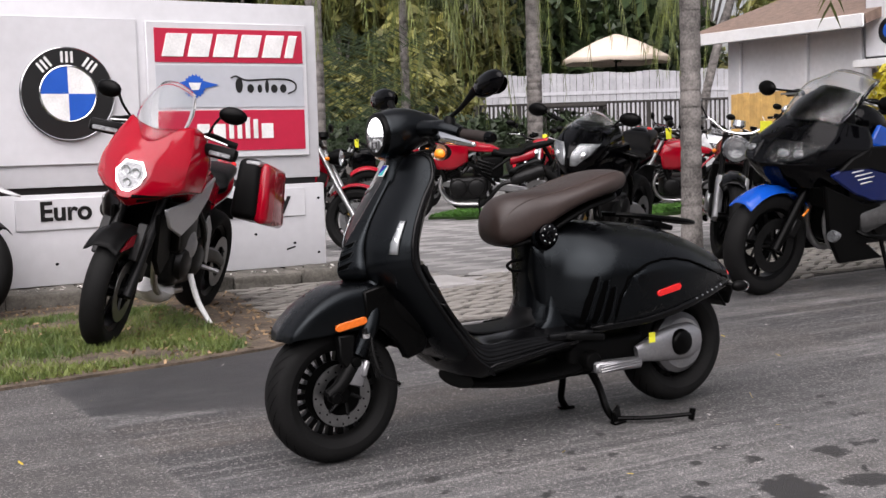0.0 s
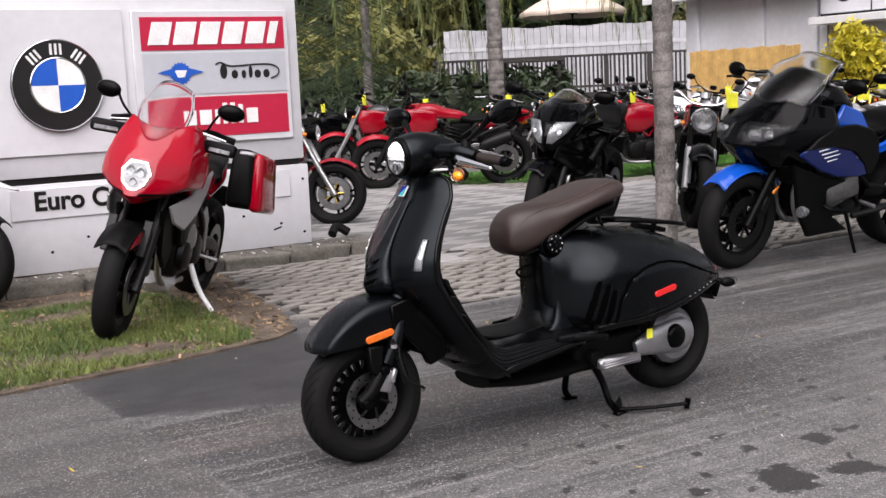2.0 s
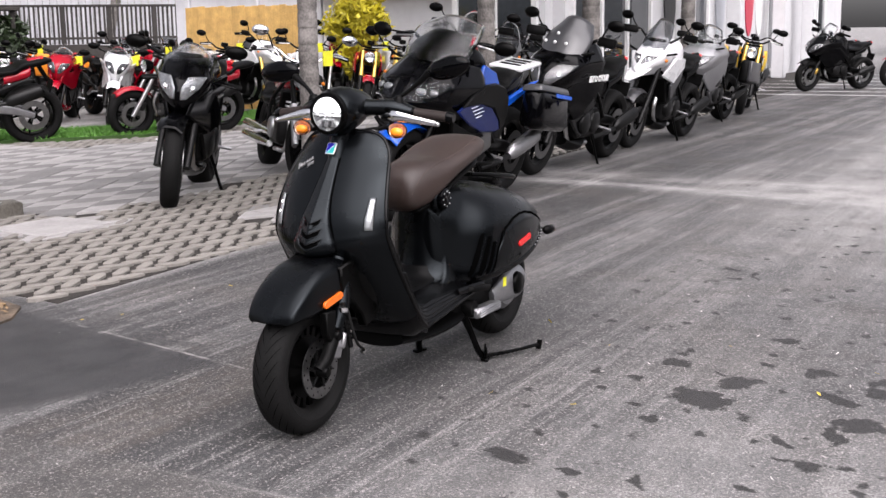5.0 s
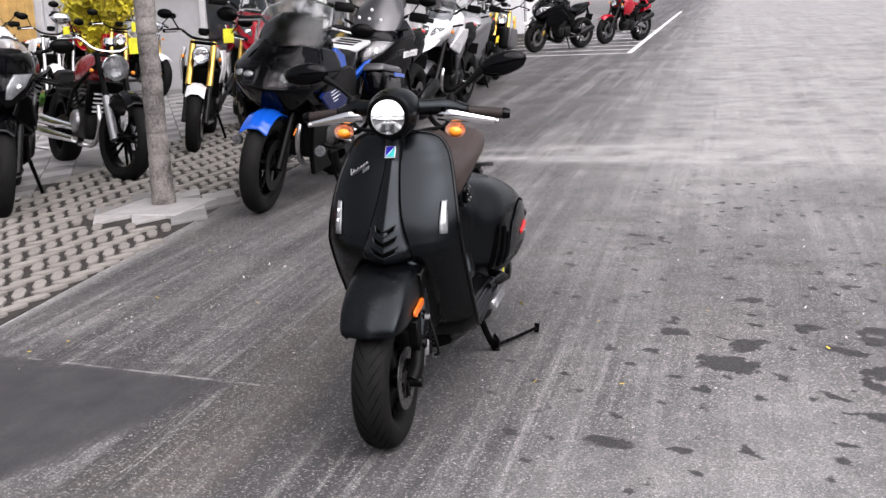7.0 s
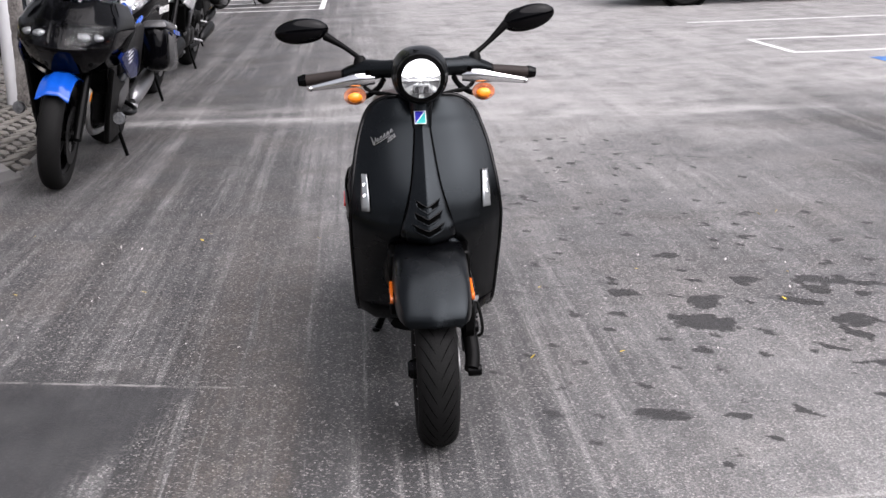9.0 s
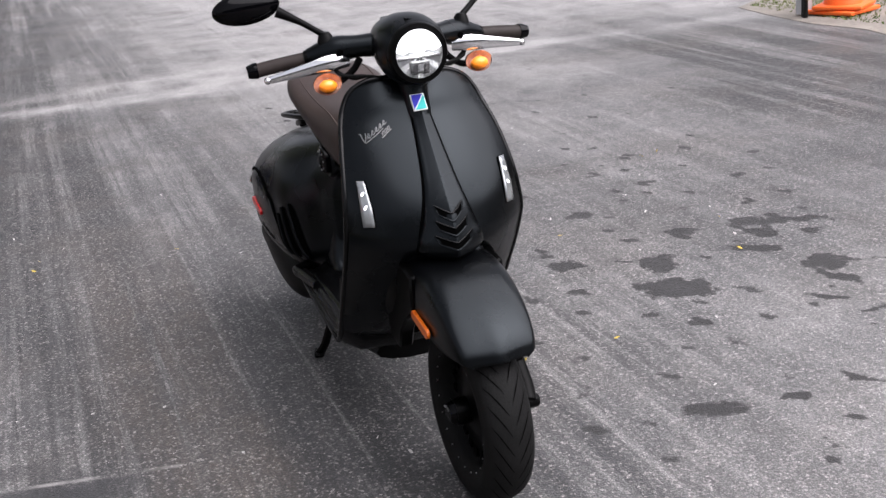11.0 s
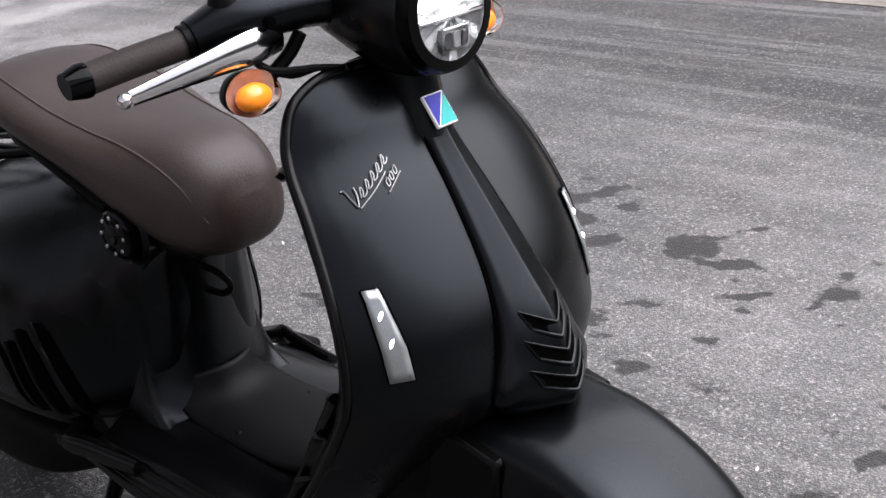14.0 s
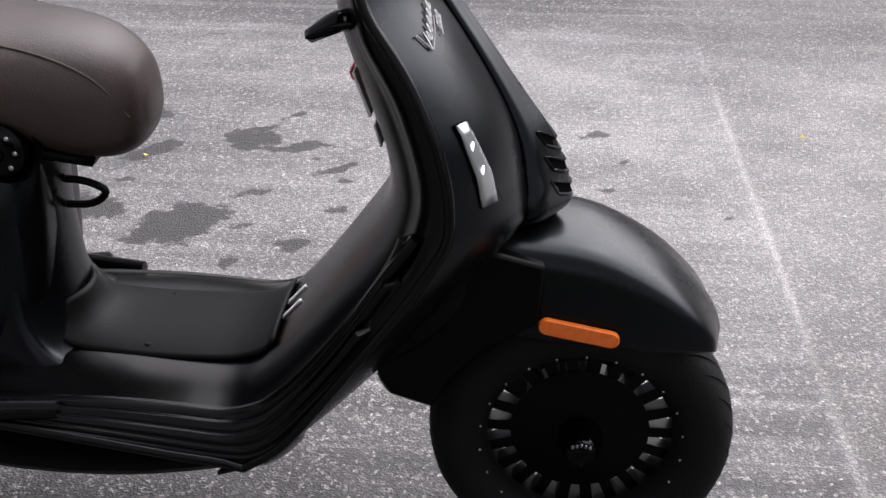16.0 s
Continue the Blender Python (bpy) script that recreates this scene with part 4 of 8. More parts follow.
def leaf_cloud(blobs, n, size, seed, flat=1.0):
    """Many small leaves in uneven clumps, with gaps between them."""
    r_ = np.random.default_rng(seed)
    verts, faces = [], []
    tot = sum(b_[3] ** 2 for b_ in blobs)
    for bx, by, bz, br in blobs:
        for _ in range(int(n * br * br / tot)):
            v = r_.normal(size=3)
            v /= np.linalg.norm(v)
            rad = br * r_.uniform(0.45, 1.08) * (0.8 + 0.35 * noise.noise((v[0] * 2 + bx, v[1] * 2 + by, v[2] * 2)))
            c = np.array((bx, by, bz)) + v * rad * np.array((1, 1, flat))
            a, b_ = r_.normal(size=(2, 3)) * size
            i = len(verts)
            verts += [tuple(c - a), tuple(c + b_ * 0.5), tuple(c + a), tuple(c - b_ * 0.5)]
            faces.append((i, i + 1, i + 2, i + 3))
    return verts, faces


def leaves_part(name, blobs, n, size, seed, mat, parent, flat=1.0):
    me = bpy.data.meshes.new(name)
    v, f = leaf_cloud(blobs, n, size, seed, flat)
    me.from_pydata(v, [], f)
    me.materials.append(mat)
    ob = new(name, me)
    ob.parent = parent
    return ob


def tree(x, y, h, r_, seed, mat, n=9000, size=0.17):
    t = thing("tree", "broad leafy tree behind the fence" if mat is leaf_green else "dark leafy tree behind the fence", "tree", pose(x, y, 0), "trees behind the fence")
    rr = random.Random(seed)
    part("trunk", tube([(0, 0, 0), (0.1, 0.05, h * 0.3), (rr.uniform(-0.3, 0.3), 0.1, h * 0.7)], [0.24, 0.18, 0.08], 9, 8), bark, t)
    blobs = []
    for _ in range(11):
        a, q = rr.uniform(0, 6.28), rr.uniform(0.1, 0.95)
        blobs.append((r_ * q * math.cos(a), r_ * q * math.sin(a), rr.uniform(h * 0.22, h), rr.uniform(0.3, 0.52) * r_))
        part("limb", tube([(0, 0, h * 0.3), (blobs[-1][0] * 0.6, blobs[-1][1] * 0.6, blobs[-1][2] * 0.8)], [0.09, 0.03], 6), bark, t)
    leaves_part("crown", blobs, n, size, seed, mat, t)


for k, (x, y, h, q, mat) in enumerate(((-15.5, -31, 7.5, 3.2, leaf_green), (-20, -31, 8, 3.6, leaf_green), (-24.5, -28, 8, 3.4, leaf_dark), (-29, -24, 8, 3.6, leaf_green), (-11.5, -30.5, 8, 3.4, leaf_dark), (-7.5, -28, 7, 3.2, leaf_green), (-26.5, -21.5, 7.5, 2.8, leaf_green), (-31, -17, 8, 3.6, leaf_dark), (-13.5, -34, 11, 4, leaf_green), (-22, -35, 12, 4.5, leaf_dark), (-30, -30, 12, 4.5, leaf_green), (-4, -30, 10, 4.2, leaf_dark), (2, -28, 9, 4, leaf_green), (-17.5, -33, 6, 3.4, leaf_dark), (-9, -33, 7, 3.6, leaf_dark), (-26, -31, 7, 3.8, leaf_dark), (-33, -22, 8, 3.8, leaf_dark))):
    tree(x, y, h, q, 20 + k, mat)

# dense shrub and hedge
hedge = thing("hedge", "clipped dark green hedge before the fence", "hedge", pose(-14.8, -22.6, 0, 0, 0, ang))
leaves_part("foliage", [(0.75 * k - 4.2, 0.0, 0.85, 0.75) for k in range(11)] + [(0.75 * k - 4.2, 0.1, 1.3, 0.55) for k in range(11)], 16000, 0.06, 3, leaf_dark, hedge)
part("core", block((7.6, 0.7, 1.2), (-0.4, 0, 0.6), 0.1, 1), leaf_dark, hedge)
for k, (x, y, q) in enumerate(((-15.6, -26.6, 1.5), (-13.6, -28.2, 1.7), (-11.4, -27.4, 1.7), (-17.0, -27.2, 1.3))):
    bush = thing("bush", "tall loose yellow-green bush beside the fence", "bush", pose(x, y, 0), "bushes")
    leaves_part("foliage", [(0, 0, q * 1.4, q), (q * 0.5, 0.2, q * 0.8, q * 0.8), (-q * 0.5, -0.2, q * 0.9, q * 0.8), (0, 0, q * 0.5, q * 0.7)], 5200, 0.12, 60 + k, leaf_green, bush)
    part("stem", tube([(0, 0, 0), (0, 0, q)], 0.06, 6), bark, bush)
shrub = thing("yellow_shrub", "rounded yellow-green shrub against the white wall", "shrub", pose(-12.6, -7.75, 0))
leaves_part("foliage", [(0, 0, 1.55, 0.44), (0.05, 0.25, 1.35, 0.36), (0, -0.28, 1.3, 0.36), (0, 0, 0.9, 0.4)], 5200, 0.032, 5, leaf_yellow, shrub)
part("stem", tube([(0, 0, 0), (0, 0, 1.2)], 0.05, 6), bark, shrub)
for k, (x, y) in enumerate(((-8.8, -17.5), (-6.8, -18.5), (-10.8, -19.0))):
    cy = thing("cycad", "dark feathery cycad palm behind the bikes", "palm", pose(x, y, 0, 0, 0, 40 * k), "cycads")
    part("stem", tube([(0, 0, 0), (0, 0, 0.9)], 0.15, 8), bark, cy)
    bm = bmesh.new()
    rr = random.Random(k)
    for i in range(26):
        a, lift = 2 * math.pi * i / 26 + rr.uniform(-0.1, 0.1), rr.uniform(0.5, 2.4)
        L = rr.uniform(1.3, 2.1)
        sp = spline([(0, 0, 0.9), (L * 0.4 * math.cos(a), L * 0.4 * math.sin(a), 0.9 + lift * 0.8), (L * math.cos(a), L * math.sin(a), 0.9 + lift)], 16)
        for j in range(3, 16):
            for s in (1, -1):
                q = sp[j]
                w = 0.4 * math.sin(math.pi * j / 17)
                e = (q[0] - s * w * math.sin(a) + 0.12 * math.cos(a), q[1] + s * w * math.cos(a) + 0.12 * math.sin(a), q[2] - 0.15)
                v = [bm.verts.new(c) for c in ((q[0], q[1], q[2] + 0.015), (q[0], q[1], q[2] - 0.015), e)]
                bm.faces.new(v)
    part("crown", bm, leaf_dark, cy)


def palm(x, y, h, r_, label, seed, fronds=22, droop=1.5, lean=(0.0, 0.0), length=2.2, ring_gap=0.13, hang=False):
    """A ringed trunk and a head of long drooping fronds."""
    p = thing("palm_tree", label, "palm", pose(x, y, 0), "palms along the forecourt")
    rr = random.Random(seed)
    rows = []
    a = np.linspace(0, 2 * math.pi, 18, endpoint=False)
    z = 0.0
    k = 0
    while z < h:
        swell = 1.15 - 0.15 * min(1, z / 0.35)
        for dz, f in ((0.0, 1.0), (ring_gap * 0.72, 0.985), (ring_gap * 0.82, 0.93), (ring_gap * 0.93, 0.935)):
            q = r_ * swell * f * (1 - 0.14 * z / h)
            jig = np.array([1 + 0.035 * noise.noise((math.cos(t) * 1.5 + seed, math.sin(t) * 1.5, (z + dz) * 3)) for t in a])
            t_ = (z + dz) / h
            rows.append(np.stack([q * jig * np.cos(a) + lean[0] * t_ ** 1.4, q * jig * np.sin(a) + lean[1] * t_ ** 1.4, np.full(18, z + dz)], 1))
        z += ring_gap * rr.uniform(0.85, 1.15)
        k += 1
    part("trunk", sheet(rows, True, True), bark, p, "grey ringed trunk", 55)
    tx, ty = lean
    part("crownshaft", tube([(tx, ty, h - 0.1), (tx, ty, h + 0.5)], [r_ * 0.7, r_ * 0.4], 10), leaf_green, p)
    for i in range(fronds):
        bm = bmesh.new()
        b_ = 2 * math.pi * i / fronds + rr.uniform(-0.15, 0.15)
        L, up = length * rr.uniform(0.85, 1.15), rr.uniform(-0.2, 0.9)
        c, s = math.cos(b_), math.sin(b_)
        sp = spline([(tx, ty, h + 0.35), (tx + L * 0.35 * c, ty + L * 0.35 * s, h + 0.45 + up), (tx + L * 0.75 * c, ty + L * 0.75 * s, h + 0.25 + up * 0.4), (tx + L * c, ty + L * s, h - droop * rr.uniform(0.6, 1.1))], 44)
        tube(sp, [0.02 * (1 - j / 48) + 0.003 for j in range(44)], 5, bm=bm)
        for j in range(6, 44):
            for sd in (1, -1):
                q = sp[j]
                w = 0.62 * math.sin(math.pi * (j + 3) / 52) * rr.uniform(0.8, 1.1)
                fwd = sp[j] - sp[j - 1]
                fwd /= np.linalg.norm(fwd)
                k_ = 0.2 if hang else 0.75
                e = q + np.array((-s * sd * w * k_, c * sd * w * k_, -w * (1.15 if hang else 0.75))) + fwd * w * (0.15 if hang else 0.5)
                mid_ = (q + e) / 2 + np.array((0, 0, 0.06 * w))
                n_ = fwd * 0.026
                v = [bm.verts.new(t) for t in (q - n_, q + n_, mid_ + n_, mid_ - n_, e)]
                bm.faces.new(v[:4])
                bm.faces.new((v[3], v[2], v[4]))
        part("frond", bm, frond_mat, p)
    return p


palm(-4.05, -2.72, 4.6, 0.072, "tall grey ringed palm in the forecourt edge", 1, 16, 1.6)
palm(-7.6, -3.1, 4.4, 0.09, "grey ringed palm behind the parked motorcycles", 2, 16, 2.2, length=2.0)
palm(-11.6, -3.6, 4.6, 0.12, "grey ringed palm before the shop window", 3, 14, 1.8)
palm(-16.2, -3.75, 4.6, 0.12, "grey ringed palm near the shop front", 4, 14, 1.8)
palm(-12.4, -16.2, 4.8, 0.165, "stout grey palm on the lawn", 5, 26, 2.6, length=2.8, hang=True)
palm(-6.9, -14.6, 4.8, 0.15, "grey palm behind the dealer sign", 6, 24, 2.8, length=2.8, hang=True)
palm(-21.6, -21.6, 5.0, 0.14, "leaning palm trunk beside the fence", 7, 20, 2.4, lean=(-0.9, 0.7), length=2.6, hang=True)
palm(-10.6, -18.2, 5.2, 0.1, "palm with long hanging fronds over the lawn", 8, 34, 3.6, length=2.4, hang=True)
# tree pit round the nearest palm
pit = tagged(part("tree_pit", lathe([(0.0, 0.014), (0.28, 0.012), (0.34, 0.006)], 28, "z", (-4.05, -2.72, 0)), soil), "bare earth pit round the palm", "ground", kind="structure")
bollard = thing("bollard", "white painted round steel bollard", "bollard", pose(-7.55, -3.16, 0))
part("post", lathe([(0.0, 1.03), (0.05, 1.02), (0.062, 0.98), (0.062, 0.0)], 18, "z"), white_wall, bollard)

# ---- across the yard: pickup, bin, cone ----
def pickup():
    t = thing("pickup_truck", "dark parked pickup truck", "truck", pose(-17.9, 4.35, 0, 0, 0, 90))
    prof = [(0, 0.5), (0.05, 0.95), (0.2, 1.05), (1.5, 1.12), (2.1, 1.72), (3.4, 1.78), (3.75, 1.15), (5.5, 1.12), (5.6, 0.6), (5.5, 0.48), (0.1, 0.42)]
    rows = []
    for x, zt in ((0, 0.85), (0.06, 1.0), (0.3, 1.08), (1.5, 1.14), (1.75, 1.35), (2.15, 1.75), (3.4, 1.8), (3.62, 1.5), (3.75, 1.16), (5.45, 1.14), (5.55, 1.0)):
        w = 0.96
        rows.append([(x, -w * 0.92, 0.45), (x, -w, 0.62), (x, -w, 0.95), (x, -w * 0.96, min(zt, 1.12)), (x, -w * (0.78 if zt > 1.2 else 0.9), zt), (x, 0, zt + 0.02), (x, w * (0.78 if zt > 1.2 else 0.9), zt), (x, w * 0.96, min(zt, 1.12)), (x, w, 0.95), (x, w, 0.62), (x, w * 0.92, 0.45)])
    part("body", sheet(spline(rows, 34), True, True), gloss_black, t, "black painted body")
    part("bumper", block((0.16, 1.85, 0.26), (0.0, 0, 0.6), 0.05, 2), plastic, t)
    part("bumper", block((0.16, 1.85, 0.22), (5.6, 0, 0.58), 0.05, 2), chrome, t)
    for s in (1, -1):
        part("side_window", slab([(1.95, 1.2), (2.25, 1.62), (3.3, 1.66), (3.5, 1.22)], 0.02, Matrix.Translation((0, s * 0.86, 0)) @ Matrix.Rotation(radians(90), 4, "X")), pane_mat, t)
        part("sill_step", block((1.9, 0.12, 0.06), (2.75, s * 0.98, 0.42), 0.02, 1), plastic, t)
        part("headlight", block((0.1, 0.4, 0.18), (0.06, s * 0.7, 0.86), 0.03, 2), reflector, t)
        for x in (0.95, 4.55):
            w_ = part("wheel", lathe([(0.0, -0.1), (0.17, -0.1), (0.21, -0.09), (0.22, 0.1), (0.0, 0.1)], 28, "y", (x, s * 0.9, 0.4)), dark_steel, t)
            part("tyre", lathe([(0.23, -0.13), (0.36, -0.14), (0.4, -0.1), (0.4, 0.1), (0.36, 0.14), (0.23, 0.13), (0.23, -0.13)], 32, "y", (x, s * 0.9, 0.4)), rubber, w_)
            bm = bmesh.new()
            for k in range(6):
                a = math.pi * k / 3
                tube([(x + 0.04 * math.cos(a), s * 1.005, 0.4 + 0.04 * math.sin(a)), (x + 0.19 * math.cos(a), s * 1.005, 0.4 + 0.19 * math.sin(a))], 0.025, 6, bm=bm)
            part("rim_spoke", bm, alloy, w_)
            part("wheel_arch", lathe([(0.43, s * 0.93), (0.47, s * 0.985), (0.5, s * 0.965)], 28, "y", (x, 0, 0.42)), plastic, t)


pickup()
bin_ = thing("blue_bin", "blue plastic wheeled bin far off", "bin", pose(-31, 6.2, 0))
part("body", block((0.7, 0.9, 1.0), (0, 0, 0.5), 0.05, 2, taper=(1.1, 1.1)), deep_blue, bin_)
part("lid", block((0.8, 1.0, 0.08), (0, 0, 1.04), 0.02, 1), deep_blue, bin_)
cone_orange = material("cone_orange", (0.85, 0.14, 0.015), 0.5, vary=0.12, scale=10)
cone = thing("traffic_cone", "faded orange traffic cone on the sandy verge", "cone", pose(-5.1, 4.85, 0.012))
part("cone_body", lathe([(0.0, 0.7), (0.03, 0.7), (0.14, 0.06), (0.15, 0.03)], 28, "z"), cone_orange, cone)
part("cone_foot", block((0.38, 0.38, 0.03), (0, 0, 0.0155), 0.012, 2, (0, 0, 20)), cone_orange, cone)
part("cone_foot", block((0.36, 0.36, 0.03), (0.01, 0.0, 0.05), 0.012, 2, (0, 0, 35)), cone_orange, cone)
post = thing("sign_post", "grey square post beside the cone", "post", pose(-5.25, 4.62, 0.012))
part("shaft", block((0.09, 0.09, 1.6), (0, 0, 0.8), 0.008, 1), white_wall, post)
part("stake", block((0.05, 0.03, 0.35), (0.12, -0.08, 0.17), 0.005, 1), dark_steel, post)
blue_bay = material("blue_bay_paint", (0.05, 0.16, 0.42), 0.8, vary=0.35, scale=6)
tagged(part("blue_bay", block((1.6, 1.3, 0.003), (-7.9, 5.6, 0.0035)), blue_bay), "worn blue painted parking bay on asphalt", "bay", kind="structure")
tagged(part("bay_mark", block((0.9, 0.1, 0.003), (-7.9, 5.2, 0.0075)), line_paint), "worn white mark in the blue bay", "mark", kind="structure")

unseen_dark_wall = material("unseen_dark_wall", (0.09, 0.095, 0.085), 0.85, vary=0.3, scale=1.0, bump=0.2, bump_scale=20)
# unseen plain walls, added to close the yard and darken reflections on flanks
tagged(part("unseen_wall_behind", block((34, 0.3, 4.2), (6, 15.5, 2.1), 0.01, 1), unseen_dark_wall), "unseen plain dark wall added behind the yard to darken reflections", "wall", kind="structure")
tagged(part("unseen_wall_side", block((0.3, 26, 4.2), (16, 2.5, 2.1), 0.01, 1), unseen_dark_wall), "unseen plain dark wall added at the yard's end to darken reflections", "wall", kind="structure")


# ---- the scooter ----
scooter = thing("scooter", "matt black scooter with brown leather saddle on its centre stand", "scooter")
FX, RX, WR = -0.057, -1.42, 0.217


def scooter_tyre(x, z, width, parent):
    pr = []
    for k in range(15):
        a = math.pi * (k / 14 - 0.5) * 1.12
        pr.append((WR - 0.045 + 0.045 * math.cos(a) ** 0.8 if abs(a) < 1.57 else WR - 0.045 - 0.04 * (abs(a) - 1.57), width * math.sin(max(-1.57, min(1.57, a)))))
    inner = [(WR - 0.082, width * 0.62), (WR - 0.082, -width * 0.62)]
    bm = lathe([(r, -y) for r, y in pr] + [(r, y) for r, y in inner][:1] * 0 + [(WR - 0.075, -width * 0.8), (WR - 0.085, -width * 0.55), (WR - 0.085, width * 0.55), (WR - 0.075, width * 0.8)] + [(pr[0][0], -pr[0][1])], 72, "y", (x, 0, z))
    tyre = part("tyre", bm, rubber, parent, "black rubber tyre with grooved tread", 60)
    return tyre


def tread(x, z, width, parent):
    """Slanted grooves as dark slivers let into the crown."""
    bm = bmesh.new()
    for i in range(30):
        for s in (1, -1):
            a0 = 2 * math.pi * (i + (0.5 if s < 0 else 0)) / 30
            rows = []
            for k in range(6):
                f = k / 5
                lat = s * width * (0.1 + 0.72 * f)
                a = a0 + 0.34 * f
                r = WR - 0.045 + 0.045 * math.cos(math.asin(min(1, abs(lat) / width)) * 0.99) ** 0.8 + 0.0012
                wd = 0.011 * math.sin(math.pi * (0.12 + 0.8 * f))
                rows.append([(x + r * math.cos(a - wd), lat, z + r * math.sin(a - wd)), (x + r * math.cos(a + wd), lat, z + r * math.sin(a + wd))])
            sheet(rows, bm=bm)
    return part("tread_groove", bm, groove_black, parent, "dark slanted tread grooves")


# near-black for painted shade in grooves, slots and holes; also the lamp frames
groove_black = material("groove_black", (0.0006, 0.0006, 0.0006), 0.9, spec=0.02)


def scooter_rim(x, z, parent, slots=22):
    r0, r1 = 0.098, 0.141
    bm = lathe([(r - 0.009, y) for r, y in [(0.153, -0.045), (0.158, -0.04), (0.150, -0.03), (0.146, 0.0), (0.150, 0.03), (0.158, 0.04), (0.153, 0.045), (0.146, 0.036), (0.141, 0.0), (0.146, -0.036), (0.153, -0.045)]], 64, "y", (x, 0, z))
    # slotted disc
    n = slots
    for i in range(n):
        a = 2 * math.pi * i / n
        w = math.pi / n * 0.42
        rows = []
        for y in (-0.012, 0.012):
            rows.append([(x + r * math.cos(a + q * k), y, z + r * math.sin(a + q * k)) for r, q, k in ((r0 - 0.004, -1, w * 1.5), (r1, -1, w * 1.0), (r1, 1, w * 1.0), (r0 - 0.004, 1, w * 1.5))])
        sheet(rows, True, True, bm)
    lathe([(0.03, 0.03), (0.06, 0.02), (0.099, 0.014), (0.099, -0.014), (0.06, -0.02), (0.03, -0.03)], 48, "y", (x, 0, z), bm, True)
    return part("rim", bm, satin_black, parent, "black slotted alloy rim")


def scooter_wheel(x, z, width, name):
    hub = part(name, lathe([(0.0, 0.06), (0.028, 0.06), (0.032, 0.05), (0.032, -0.05), (0.028, -0.06), (0.0, -0.06)], 24, "y", (x, 0, z)), satin_black, scooter)
    scooter_tyre(x, z, width, hub)
    tread(x, z, width, hub)
    scooter_rim(x, z, hub)
    bm = bmesh.new()
    for i in range(22):
        a = 2 * math.pi * (i + 0.5) / 22
        ball(0.0019, (x + 0.1425 * math.cos(a), -0.047, z + 0.1425 * math.sin(a)), seg=6, bm=bm)
    tagged(part("rim_rivet", bm, steel, hub, "small steel rim rivets"), kind="stuff")
    return hub


front_wheel = scooter_wheel(FX, WR, 0.056, "front_wheel")
rear_wheel = scooter_wheel(RX, WR + 0.012, 0.06, "rear_wheel")

# front brake, trailing link and damper on the left, plain hub cap on the right
bm = lathe([(0.062, 0.062), (0.096, 0.062), (0.096, 0.066), (0.062, 0.066), (0.062, 0.062)], 48, "y", (FX, 0, WR))
disc_ob = part("brake_disc", bm, disc_steel, front_wheel, "drilled steel brake disc")
for i in range(24):
    a = 2 * math.pi * i / 24
    r = 0.074 if i % 2 else 0.088
    part("disc_hole", lathe([(0.0, 0.0668), (0.0034, 0.0668)], 8, "y", (FX + r * math.cos(a), 0, WR + r * math.sin(a))), groove_black, disc_ob)
for i in range(6):
    a = 2 * math.pi * i / 6
    part("disc_arm", tube([(FX + 0.03 * math.cos(a), 0.06, WR + 0.03 * math.sin(a)), (FX + 0.066 * math.cos(a + 0.25), 0.064, WR + 0.066 * math.sin(a + 0.25))], 0.006, 6), dark_steel, front_wheel)
part("wheel_cap", lathe([(0.0, -0.075), (0.02, -0.074), (0.026, -0.066), (0.03, -0.05)], 24, "y", (FX, 0, WR)), gloss_black, front_wheel)
bm = bmesh.new()
for i in range(5):
    block((0.004, 0.003, 0.006), (FX - 0.012 + 0.006 * i, -0.0765, WR + 0.018 - 0.004 * abs(i - 2) / 2), 0.001, 1, bm=bm)
part("cap_mark", bm, silver_script, front_wheel)

fork = part("fork", tube([(-0.2, 0.03, 0.62), (-0.17, 0.075, 0.5), (-0.135, 0.1, 0.41), (-0.1, 0.1, 0.34)], [0.03, 0.03, 0.027, 0.024], 14, 14), matt_black, scooter, "matt black single-sided fork leg")
part("fork_arm", slab([(-0.028, 0), (0.026, 0.0), (0.02, -0.075), (0.004, -0.1), (-0.02, -0.09)], 0.03, pose(-0.055, 0.115, 0.405, 90, 0, 0), bevel=0.004), plastic, fork)
part("link_arm", tube([(-0.082, 0.1, 0.318), (-0.035, 0.105, 0.258), (0.0, 0.098, 0.228)][::1], [0.022, 0.021, 0.02], 12, 9), plastic, fork, "black trailing link")
for a in ((-0.082, 0.322), (-0.012, 0.222)):
    part("pivot_cap", lathe([(0.0, 0.128), (0.014, 0.127), (0.017, 0.122), (0.017, 0.09)], 20, "y", (a[0], 0, a[1])), satin_black, fork)
bm = tube([(-0.118 + 0.013 * math.cos(0.9 * k) - 0.0008 * k, 0.118 + 0.013 * math.sin(0.9 * k), 0.4 - 0.0023 * k) for k in range(50)], 0.003, 6)
part("spring", bm, plastic, fork, "black coil spring")
part("damper", tube([(-0.112, 0.118, 0.42), (-0.155, 0.118, 0.27)], 0.0085, 10), dark_steel, fork)
part("damper_ring", lathe([(0.0, 0), (0.015, 0), (0.016, 0.004), (0.015, 0.014), (0.0, 0.014)], 16, "z", (-0.117, 0.118, 0.392)), chrome, fork)
part("brake_caliper", join(block((0.05, 0.034, 0.075), (-0.092, 0.098, 0.285), 0.008, 2, (0, -18, 0)), block((0.018, 0.04, 0.05), (-0.112, 0.106, 0.3), 0.005, 1, (0, -18, 0))), alloy, fork, "cast alloy brake caliper")
